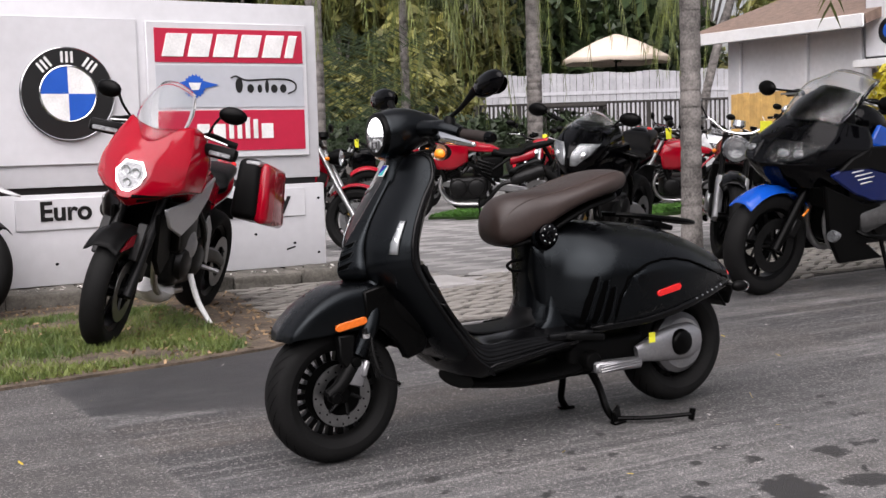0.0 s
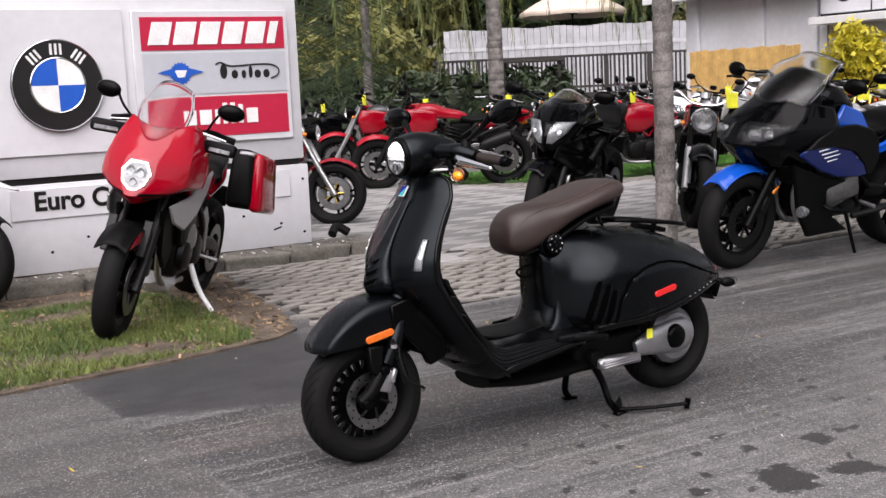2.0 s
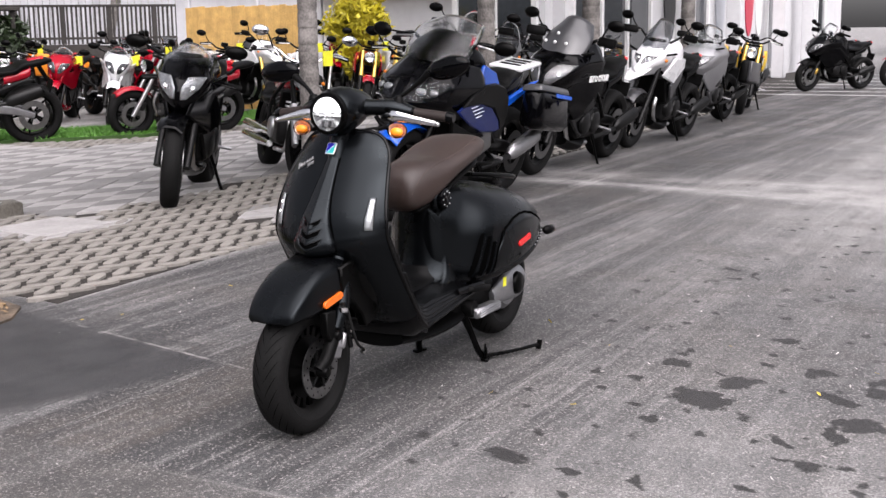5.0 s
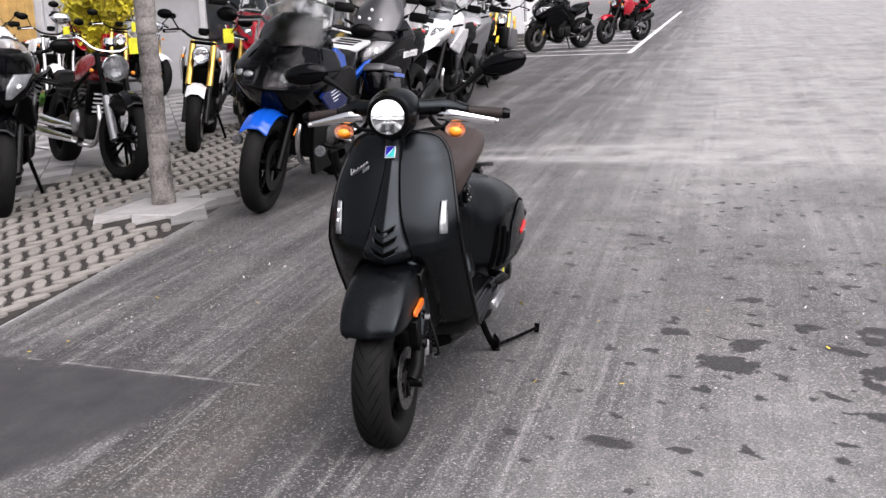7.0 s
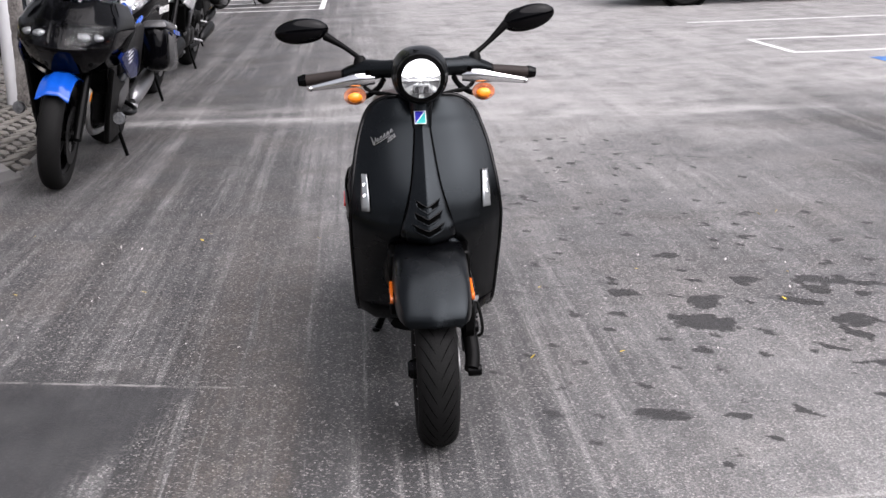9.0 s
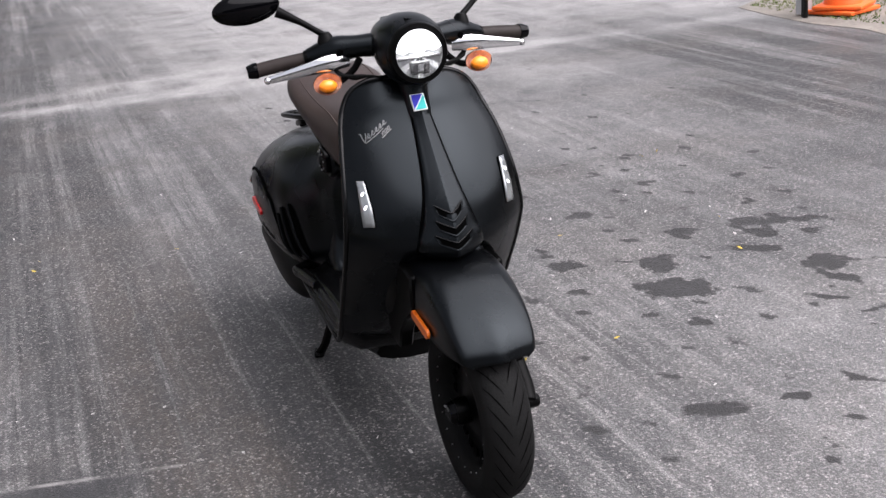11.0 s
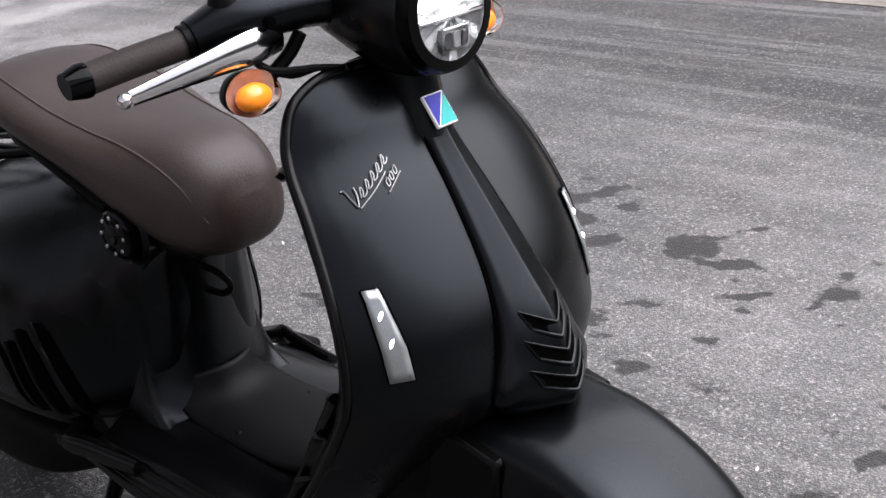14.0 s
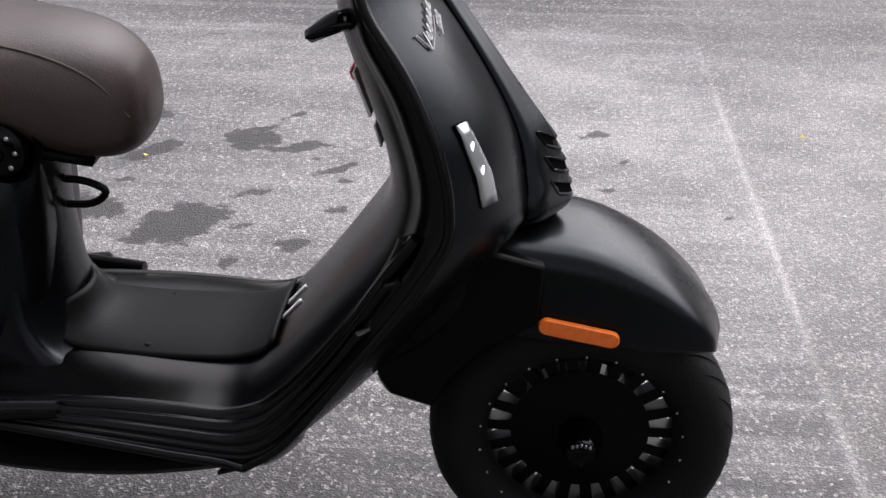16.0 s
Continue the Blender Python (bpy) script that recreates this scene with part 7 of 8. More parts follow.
def flank(outline, y, t, flare, mat, parent, name, label=""):
    """A pair of side panels from an outline in x and z; flare(x, z) bends them outwards."""
    for q in (1, -1):
        bm = slab(outline, t, Matrix.Translation((0, t / 2, 0)) @ Matrix.Rotation(radians(90), 4, "X"), bevel=min(0.008, t / 3))
        for v in bm.verts:
            v.co.y = q * (v.co.y + y + flare(v.co.x, v.co.z))
        part(name, bm, mat, parent, label)


def moto(F, Rr, label, kind="naked", body=None, seat=None, wheel=None, fork=None, tank=None, frame=None, screen=None, tag=False, lean=9, accent=None, panniers=None, group="parked motorcycles", turn=0, can=None, wires=False, name="motorcycle", mirrors=True, slim=False, size=1.0, tail=None, guard=None, bare=False, discs=None, lamps=None, low_mirrors=False):
    """A motorcycle standing on its side stand; F and Rr are where its tyres touch the ground."""
    body, seat, wheel = body or red_paint, seat or plastic, wheel or satin_black
    fork, tank, frame, can, accent = fork or dark_steel, tank or body, frame or satin_black, can or dark_steel, accent or satin_black
    discs, lamps = discs or disc_steel, lamps or lamp_dark
    wb = math.hypot(F[0] - Rr[0], F[1] - Rr[1]) / size
    b = thing(name, label, "motorcycle", pose(F[0], F[1], 0, -lean, 0, math.degrees(math.atan2(F[1] - Rr[1], F[0] - Rr[0]))) @ Matrix.Scale(size, 4), group)
    big = kind in ("tour", "adv")
    cr = kind == "cruiser"
    fr, rr_, fw, rw = (0.3, 0.315, 0.06, 0.09) if not cr else (0.335, 0.325, 0.07, 0.085)
    hz = {"naked": 1.05, "sport": 0.9, "tour": 1.08, "adv": 1.14, "cruiser": 1.04}[kind]
    sz = {"naked": 0.8, "sport": 0.82, "tour": 0.82, "adv": 0.85, "cruiser": 0.68}[kind]
    hx = -0.36 if not cr else -0.5

    def roller(x, rad, w, who, steer=0):
        h = part(who, lathe([(0.0, w + 0.02), (0.035, w + 0.02), (0.04, 0.0), (0.035, -w - 0.02), (0.0, -w - 0.02)], 16, "y"), wheel, b)
        h.matrix_basis = Matrix.Translation((x, 0, rad)) @ Matrix.Rotation(radians(steer), 4, "Z")
        pr = [(rad - 0.055 + 0.055 * math.cos(a) ** 0.85, w * math.sin(a)) for a in np.linspace(-1.5, 1.5, 11)]
        part("tyre", lathe(pr + [(rad - 0.09, w * 0.75), (rad - 0.09, -w * 0.75), pr[0]], 44, "y"), rubber, h, "", 60)
        rim = part("rim", lathe([(rad - 0.085, w * 0.72), (rad - 0.1, w * 0.55), (rad - 0.1, -w * 0.55), (rad - 0.085, -w * 0.72), (rad - 0.112, -w * 0.5), (rad - 0.112, w * 0.5), (rad - 0.085, w * 0.72)], 44, "y"), wheel, h)
        bm = bmesh.new()
        n = 30 if wires else 10
        for k in range(n):
            a = 2 * math.pi * (k // 2) / (n / 2) + (0.16 if k % 2 else -0.16)
            a0 = 2 * math.pi * (k // 2) / (n / 2)
            tube([(0.035 * math.cos(a0), 0.02 * (1 if k % 2 else -1), 0.035 * math.sin(a0)), ((rad - 0.105) * math.cos(a), 0, (rad - 0.105) * math.sin(a))], 0.003 if wires else 0.012, 5, bm=bm)
        part("spokes", bm, steel if wires else wheel, h)
        for s in ((1, -1) if who == "front_wheel" and not cr else (1,)):
            part("brake_disc", lathe([(0.095, s * (w + 0.004)), (0.155, s * (w + 0.004)), (0.155, s * (w + 0.009)), (0.095, s * (w + 0.009)), (0.095, s * (w + 0.004))], 36, "y"), disc_steel if discs is gold else discs, h)
            bm = bmesh.new()
            for k in range(5):
                a = 2 * math.pi * k / 5
                tube([(0.03 * math.cos(a), s * w, 0.03 * math.sin(a)), (0.1 * math.cos(a), s * (w + 0.006), 0.1 * math.sin(a))], 0.008, 5, bm=bm)
            part("disc_carrier", bm, gold if discs is gold else dark_steel, h)
        return h

    roller(0, fr, fw, "front_wheel", turn)
    roller(-wb, rr_, rw, "rear_wheel")
    for s in (1, -1):
        leg = part("fork_leg", tube([(0.02, s * 0.095, fr - 0.02), (hx * 0.45, s * 0.095, fr + 0.3)], 0.036 if cr else 0.027, 10), alloy if cr else (dark_steel if fork is gold else fork), b)
        part("stanchion", tube([(hx * 0.45, s * 0.095, fr + 0.3), (hx, s * 0.095, hz - 0.06)], 0.03 if fork is gold else 0.024, 10), gold if fork is gold else (satin_black if cr else (fork if fork in (dark_steel, satin_black) else steel)), leg)
        part("caliper", block((0.06, 0.045, 0.11), (-0.11, s * 0.09, fr + 0.1), 0.01, 1, (0, -25, 0)), gold if fork is gold else dark_steel, leg)
    rows = [[((fr + 0.035) * math.cos(a) * 1.0, y, fr + (fr + 0.035) * math.sin(a) - 0.35 * abs(y) * (abs(y) > 0.06)) for y in (-0.085, -0.07, -0.035, 0, 0.035, 0.07, 0.085)] for a in np.linspace(0.8 if big else 0.85, 2.35, 9)]
    solid(part("front_mudguard", surf(rows, 18, 13), guard or (body if not big else (plastic if slim else accent)), b), 0.004)
    # yokes, bar, grips, levers
    part("yoke", block((0.09, 0.24, 0.03), (hx, 0, hz - 0.07), 0.01, 1), satin_black, b)
    wdt = 0.34 if slim else {"naked": 0.38, "sport": 0.33, "tour": 0.4, "adv": 0.43, "cruiser": 0.42}[kind]
    rise = {"naked": 0.03, "sport": -0.06, "tour": 0.05, "adv": 0.07, "cruiser": 0.06}[kind]
    bar_ob = part("handlebar", tube([(hx - 0.14, -wdt, hz + rise - 0.03), (hx - 0.06, -wdt * 0.6, hz + rise), (hx - 0.01, -0.1, hz - 0.03), (hx - 0.01, 0.1, hz - 0.03), (hx - 0.06, wdt * 0.6, hz + rise), (hx - 0.14, wdt, hz + rise - 0.03)], 0.013, 8, 26), satin_black if not cr else chrome, b)
    for s in (1, -1):
        part("grip", tube([(hx - 0.09, s * wdt * 0.7, hz + rise - 0.012), (hx - 0.145, s * wdt * 1.02, hz + rise - 0.032)], 0.019, 10), rubber, bar_ob)
        part("lever", tube([(hx - 0.04, s * wdt * 0.55, hz + rise - 0.01), (hx - 0.05, s * wdt * 0.95, hz + rise - 0.03)], [0.008, 0.006], 6), steel if kind != "sport" else dark_steel, bar_ob)
        if mirrors:
            mx = (hx - 0.05, s * wdt * 0.62, hz + rise) if kind != "sport" else (0.02 + hx * 0.6, s * 0.2, 1.0)
            mt = (mx[0] + 0.06, mx[1] + s * (0.14 if low_mirrors else 0.08), mx[2] + (0.0 if low_mirrors else 0.13 if kind != "sport" else 0.06))
            mi = part("mirror", ball(0.075, (mt[0], mt[1] + s * 0.05, mt[2]), (0.35, 1.0, 0.62), (0, 0, s * 8), 14), satin_black if not cr else chrome, b)
            part("mirror_stalk", tube([mx, ((mx[0] + mt[0]) / 2 + 0.03, (mx[1] + mt[1]) / 2, (mx[2] + mt[2]) / 2), mt], 0.007, 6, 8), satin_black, mi)
        if kind in ("naked", "cruiser") or (kind == "adv" and not bare):
            part("indicator", ball(0.02, (hx + 0.12, s * 0.17, hz - 0.2), (1.2, 0.9, 0.9), seg=10), amber, b)
        part("footpeg", tube([(-wb * 0.62, s * 0.16, 0.36), (-wb * 0.62, s * 0.27, 0.35)], 0.013, 6), alloy, b)
    # tank: x, top, bottom, half width
    tx = hx - 0.06
    if cr:
        T = [(tx, 0.93, 0.85, 0.04), (tx - 0.08, 0.97, 0.76, 0.12), (tx - 0.25, 0.97, 0.72, 0.16), (tx - 0.42, 0.88, 0.7, 0.12), (tx - 0.5, 0.8, 0.72, 0.05)]
    elif kind == "naked":
        T = [(tx + 0.02, hz - 0.17, 0.84, 0.05), (tx - 0.05, hz - 0.11, 0.81, 0.11), (tx - 0.2, hz - 0.09, 0.8, 0.14), (tx - 0.38, hz - 0.16, 0.79, 0.11), (tx - 0.52, sz + 0.06, 0.78, 0.085), (tx - 0.6, sz + 0.02, 0.78, 0.05)]
    else:
        T = [(tx, hz - 0.08, 0.8, 0.06), (tx - 0.07, hz + 0.0, 0.74, 0.15), (tx - 0.2, hz + 0.01, 0.7, 0.185), (tx - 0.34, hz - 0.06, 0.72, 0.15), (tx - 0.45, sz + 0.06, 0.74, 0.1), (tx - 0.5, sz + 0.02, 0.76, 0.05)]
    g = spline(np.array([ring(x, t, bt, (t + bt) / 2 - 0.02, w, 2.4 if cr else 3.6, 28) for x, t, bt, w in T]), 22)
    part("tank", sheet(g, True, True), tank, b)
    part("filler_cap", lathe([(0.0, 0.012), (0.035, 0.01), (0.04, 0.0)], 16, "z", (tx - 0.2, 0, T[2][1])), dark_steel, b)
    sx = T[-1][0] + 0.08
    end = -wb - 0.05
    if cr:
        Sx = [(sx, sz + 0.02, sz - 0.08, 0.09), (sx - 0.15, sz, sz - 0.1, 0.16), (sx - 0.35, sz + 0.02, sz - 0.08, 0.17), (sx - 0.42, sz + 0.12, sz - 0.02, 0.14), (sx - 0.65, sz + 0.14, sz + 0.02, 0.1)]
    else:
        up = 0.12 if kind == "sport" else 0.07
        Sx = [(sx, sz + 0.04, sz - 0.06, 0.08), (sx - 0.12, sz, sz - 0.07, 0.12), (sx - 0.3, sz + 0.01, sz - 0.06, 0.15), (sx - 0.4, sz + up, sz - 0.02, 0.13), (sx - 0.62, sz + up + 0.03, sz + 0.03, 0.1), (sx - 0.7, sz + up + 0.02, sz + 0.06, 0.05)]
    g = spline(np.array([ring(x, t, bt, (t + bt) / 2, w, 3.0, 24) for x, t, bt, w in Sx]), 24)
    part("saddle", sheet(g, True, True), seat, b, "padded dark seat")
    if not cr:
        tl = [(sx - 0.2, sz - 0.05, sz - 0.17, 0.13), (sx - 0.45, sz + 0.03, sz - 0.1, 0.14), (end + 0.08, sz + up + 0.02, sz - 0.02, 0.1), (end - 0.08, sz + up + 0.05, sz + 0.04, 0.03)]
        g = spline(np.array([ring(x, t, bt, (t + bt) / 2, w, 2.6, 24) for x, t, bt, w in tl]), 18)
        part("tail", sheet(g, True, True), tail or body, b)
        part("tail_lamp", block((0.03, 0.12, 0.04), (end - 0.06, 0, sz + up + 0.02), 0.01, 1), red_lens, b)
        part("plate_arm", tube([(end - 0.02, 0, sz + 0.04), (end - 0.12, 0, sz - 0.14)], 0.025, 6), plastic, b)
        part("plate_bracket", block((0.012, 0.18, 0.13), (end - 0.14, 0, sz - 0.19), 0.004, 1, (0, -18, 0)), plastic, b)
    else:
        rows = [[(-wb + (rr_ + 0.05) * math.cos(a), y, rr_ + (rr_ + 0.05) * math.sin(a) - 0.4 * abs(y) * (abs(y) > 0.07)) for y in (-0.11, -0.08, 0, 0.08, 0.11)] for a in np.linspace(0.4, 2.9, 9)]
        solid(part("rear_mudguard", surf(rows, 18, 9), body, b), 0.004)
        part("tail_lamp", ball(0.05, (-wb - 0.33, 0, 0.56), (0.6, 1, 0.8), seg=12), red_lens, b)
    # engine
    ex = -wb * 0.48
    eng = part("crankcase", block((0.42, 0.3, 0.26), (ex, 0, 0.4), 0.05, 3), dark_steel, b, "dark engine case")
    if kind in ("cruiser", "naked"):
        for s, q in ((0.18, 22), (-0.14, -18)):
            for k in range(5):
                part("cooling_fin", block((0.2, 0.24, 0.014), (ex + s + 0.012 * k * (1 if s > 0 else -1), 0, 0.54 + 0.036 * k), 0.006, 1, (0, q, 0)), dark_steel if not cr else alloy, eng)
            part("cylinder", block((0.13, 0.17, 0.2), (ex + s, 0, 0.6), 0.02, 2, (0, q, 0)), dark_steel, eng)
    else:
        part("cylinder", block((0.26, 0.34, 0.26), (ex + 0.14, 0, 0.62), 0.03, 2, (0, 18, 0)), dark_steel, eng)
    for s, x in ((1, ex - 0.08), (-1, ex - 0.05), (1, ex + 0.12)):
        part("engine_cover", lathe([(0.0, s * 0.185), (0.07, s * 0.183), (0.09, s * 0.17), (0.1, s * 0.14)], 22, "y", (x, 0, 0.41)), alloy if cr else dark_steel, eng)
    part("radiator", block((0.05, 0.34, 0.28), (hx * 0.8 - 0.1, 0, 0.62), 0.012, 1, (0, 18, 0)), plastic, b)
    # frame and swing arm
    for s in (1, -1):
        part("frame_tube", tube([(hx - 0.02, s * 0.07, hz - 0.14), (tx - 0.3, s * 0.16, 0.66), (-wb * 0.68, s * 0.14, 0.44)], 0.018, 8, 10), frame, b)
        part("frame_tube", tube([(hx - 0.02, s * 0.06, hz - 0.3), (tx - 0.2, s * 0.15, 0.56), (tx - 0.32, s * 0.15, 0.72)], 0.014, 8), frame, b)
        part("subframe_tube", tube([(-wb * 0.66, s * 0.12, 0.6), (end + 0.25, s * 0.1, sz - 0.02)], 0.014, 6), frame, b)
        part("swing_arm", tube([(-wb * 0.66, s * 0.12, 0.42), (-wb * 0.85, s * 0.13, 0.38), (-wb, s * 0.12, rr_)], [0.04, 0.035, 0.025], 8, 8, squash=(0.6, 1.2)), alloy if kind in ("naked", "sport") else frame, b)
    part("shock", tube([(-wb * 0.66, 0, 0.72), (-wb * 0.7, 0, 0.42)], 0.035, 10), yellow_paint if kind == "sport" else dark_steel, b)
    # exhaust
    for s in (0.07, -0.07):
        part("header_pipe", tube([(ex + 0.25, s, 0.6), (ex + 0.32, s, 0.42), (ex + 0.2, s, 0.24), (ex - 0.1, s * 1.4, 0.22)], 0.02, 8, 14), steel, b)
    if cr:
        for k in range(2):
            part("silencer", tube([(ex - 0.05, -0.16, 0.26 + 0.1 * k), (-wb * 0.8, -0.2, 0.27 + 0.1 * k), (-wb - 0.12, -0.22, 0.28 + 0.1 * k)], [0.03, 0.042, 0.045], 12, 8), chrome, b)
    else:
        lowp = kind == "sport"
        z1 = 0.36 if lowp or big else 0.5
        for s in ((1, -1) if (big and not slim) or kind == "naked" else (-1,)):
            part("exhaust_pipe", tube([(ex - 0.2, s * 0.12, 0.26), (-wb * 0.72, s * 0.18, z1 - 0.06), (-wb * 0.82, s * 0.2, z1 - 0.02)], 0.022, 8, 10), dark_steel, b)
            part("silencer", tube([(-wb * 0.8, s * 0.2, z1 - 0.03), (-wb * 0.84, s * 0.205, z1), (-wb * 0.98, s * 0.225, z1 + 0.07), (-wb - 0.06, s * 0.235, z1 + 0.1)], [0.025, 0.05, 0.056, 0.05], 12, 12, squash=(0.85, 1.15)), can, b)
            part("silencer_tip", tube([(-wb - 0.05, s * 0.233, z1 + 0.095), (-wb - 0.08, s * 0.238, z1 + 0.11)], 0.03, 10), satin_black, b)
    if not slim:
        part("side_stand", tube([(-wb * 0.55, 0.14, 0.3), (-wb * 0.56, 0.24, 0.055)], [0.014, 0.012], 6), satin_black, b)
    part("battery_box", block((0.24, 0.22, 0.24), (-wb * 0.66, 0, 0.62), 0.03, 2), plastic, b)
    # lamps, fairings and screens
    if bare:
        pass
    elif kind in ("naked", "cruiser"):
        q = 0.105 if cr else 0.078
        lam = part("headlamp", lathe([(0.0, -0.13), (q * 0.7, -0.1), (q, -0.03), (q * 1.06, 0.0), (q, 0.006)], 24, "x", (hx + 0.2, 0, hz - 0.17)), chrome if cr else satin_black, b)
        part("lamp_dish", lathe([(0.0, -0.05), (q * 0.6, -0.04), (q * 0.94, 0.0)], 24, "x", (hx + 0.2, 0, hz - 0.17)), lamp_inner if cr else reflector, lam)
        part("lamp_glass", lathe([(q * 0.97, 0.004), (q * 0.6, 0.024), (0.0, 0.032)], 24, "x", (hx + 0.2, 0, hz - 0.17)), lens_glass, lam).visible_shadow = False
        part("instrument", lathe([(0.0, 0.05), (0.05, 0.045), (0.055, 0.0), (0.03, -0.02)], 18, "z", (hx + 0.04, 0, hz + 0.02)), satin_black if not cr else chrome, b)
        if kind == "naked":
            for s in (1, -1):
                rows = [[(hx + 0.02, s * 0.16, hz - 0.12), (hx + 0.06, s * 0.19, hz - 0.25), (hx + 0.02, s * 0.17, hz - 0.42)], [(hx - 0.14, s * 0.2, hz - 0.12), (hx - 0.12, s * 0.22, hz - 0.27), (hx - 0.16, s * 0.2, hz - 0.42)], [(hx - 0.32, s * 0.185, hz - 0.16), (hx - 0.32, s * 0.2, hz - 0.26), (hx - 0.32, s * 0.18, hz - 0.34)]]
                solid(part("side_scoop", surf(rows, 9, 9), body, b), 0.006)
            if screen:
                rows = [[(hx + 0.22, y * 0.5, hz - 0.08), (hx + 0.16, y * 0.8, hz + 0.04), (hx + 0.06, y * 0.8, hz + 0.16)] for y in np.linspace(-0.16, 0.16, 7)]
                solid(part("fly_screen", surf(rows, 9, 9), screen, b), 0.004)
    else:
        # nose shell in levels: height, foremost x, half width, rear x
        key = "slim" if slim else kind
        N = {"sport": [(0.6, -0.04, 0.06, -0.4), (0.68, 0.03, 0.12, -0.42), (0.77, 0.06, 0.16, -0.44), (0.86, 0.03, 0.18, -0.44), (0.93, -0.06, 0.17, -0.42), (0.99, -0.15, 0.13, -0.36)],
             "tour": [(0.6, -0.06, 0.06, -0.3), (0.68, 0.05, 0.12, -0.42), (0.76, 0.1, 0.18, -0.5), (0.85, 0.07, 0.22, -0.54), (0.93, -0.02, 0.24, -0.54), (1.0, -0.12, 0.21, -0.48), (1.06, -0.22, 0.16, -0.42)],
             "slim": [(0.68, -0.1, 0.07, -0.36), (0.73, -0.03, 0.14, -0.44), (0.81, 0.0, 0.19, -0.48), (0.9, -0.05, 0.21, -0.5), (0.99, -0.15, 0.185, -0.47), (1.07, -0.25, 0.13, -0.4)],
             "adv": [(0.76, 0.1, 0.04, -0.3), (0.83, 0.14, 0.09, -0.38), (0.9, 0.07, 0.14, -0.42), (0.98, -0.03, 0.17, -0.42), (1.06, -0.12, 0.15, -0.4), (1.12, -0.2, 0.12, -0.36)]}[key]
        rows = []
        for z, xf, w, xb in N:
            h = [(xf - 0.028, 0.38 * w, z), (xf - 0.085, 0.78 * w, z + 0.006), (xf - 0.2, w, z + 0.012), (min(xb, xf - 0.26), w + 0.022, z + 0.02)]
            rows.append([(x, -y, q) for x, y, q in h[::-1]] + [(xf, 0, z - 0.004)] + h)
        G = creased(rows, 31, 49)
        solid(part("nose_fairing", sheet(G), body, b, "glossy nose fairing with creased panels", 24), 0.006)

        def patch(i0, i1, cols, lift):
            """A piece of the nose's surface, lifted off it."""
            out = []
            for k, i in enumerate(range(i0, i1 + 1)):
                f = k / (i1 - i0)
                j0, j1 = (float(np.interp(f, [0, 0.5, 1], c)) for c in cols)
                jj = np.linspace(j0, j1, 9)
                lo = jj.astype(int)
                row = G[i, lo] * (1 - (jj - lo))[:, None] + G[i, np.minimum(lo + 1, 48)] * (jj - lo)[:, None]
                out.append(row + np.array((lift, 0, 0.3 * lift)))
            return np.array(out)
        if slim:
            spots = [(7, 16, ((22, 19.5, 20.5), (26, 28.5, 27.5)))]
        elif kind == "adv":
            spots = [(12, 18, ((26, 25.5, 27), (28, 34, 36))), (12, 18, ((20, 14, 12), (22, 22.5, 21)))]
        else:
            spots = [(9, 19, ((26, 26, 29), (30, 36, 39))), (9, 19, ((18, 12, 9), (22, 22, 19)))]
        for i0, i1, cols in spots:
            lm = solid(part("headlamp", sheet(patch(i0, i1, cols, 0.004)), lamps, b, "clear faceted headlamp"), 0.01)
            q = patch(i0, i1, cols, 0.012).mean((0, 1))
            part("lamp_bowl", ball(0.034, tuple(q - np.array((0.004, 0, 0))), (0.35, 1, 0.8), (0, -20, 0), 14), reflector, lm)
            part("lamp_glass", sheet(patch(i0, i1, cols, 0.013)), lens_glass, lm).visible_shadow = False
        P = {"slim": [[(-0.16, 0.7), (-0.62, 0.85), (-0.6, 0.76), (-0.34, 0.56)]],
             "tour": [[(-0.1, 0.64), (-0.14, 0.84), (-0.5, 0.93), (-0.8, 0.8), (-0.88, 0.62), (-0.62, 0.5), (-0.3, 0.46)], [(-0.24, 0.47), (-0.6, 0.5), (-0.76, 0.36), (-0.5, 0.29)]],
             "adv": [[(-0.2, 0.78), (-0.3, 0.98), (-0.58, 0.97), (-0.7, 0.86), (-0.42, 0.7)], [(-0.36, 0.68), (-0.66, 0.84), (-0.72, 0.74), (-0.5, 0.5)]],
             "sport": [[(0.0, 0.62), (-0.05, 0.82), (-0.4, 0.9), (-0.64, 0.72), (-0.5, 0.52), (-0.3, 0.5)], [(-0.2, 0.5), (-0.52, 0.5), (-0.8, 0.42), (-0.7, 0.27), (-0.4, 0.3)]]}[key]
        for s in (1, -1):
            for k, o in enumerate(P):
                bm = slab(o, 0.03, Matrix.Translation((0, s * 0.185 + (0.03 if s > 0 else 0), 0)) @ Matrix.Rotation(radians(90), 4, "X"), bevel=0.01)
                for v in bm.verts:
                    v.co.y += s * (0.16 * (v.co.z - 0.65) - 0.42 * max(0, v.co.x + 0.32) - 0.18 * max(0, -0.5 - v.co.x))
                part("side_fairing", bm, (accent if slim or k else body), b, "swept side fairing panel")
            part("mirror_arm", tube([(-0.22, s * 0.17, 1.0), (-0.26, s * 0.27, 1.03)], 0.012, 6), satin_black, b)
        z, xf, w, xb = N[-2]
        ht = {"sport": 0.16, "tour": 0.29, "slim": 0.24, "adv": 0.3}[key]
        rows = []
        for y in np.linspace(-1, 1, 9):
            rows.append([(xf + 0.015 - 0.09 * y * y, y * w * 0.9, z - 0.03), (xf - 0.11 - 0.1 * y * y, y * w * 0.98, z + ht * 0.45 - 0.03 * y * y), (xf - 0.27 - 0.08 * y * y, y * w * 0.66, z + ht - 0.06 * y * y)])
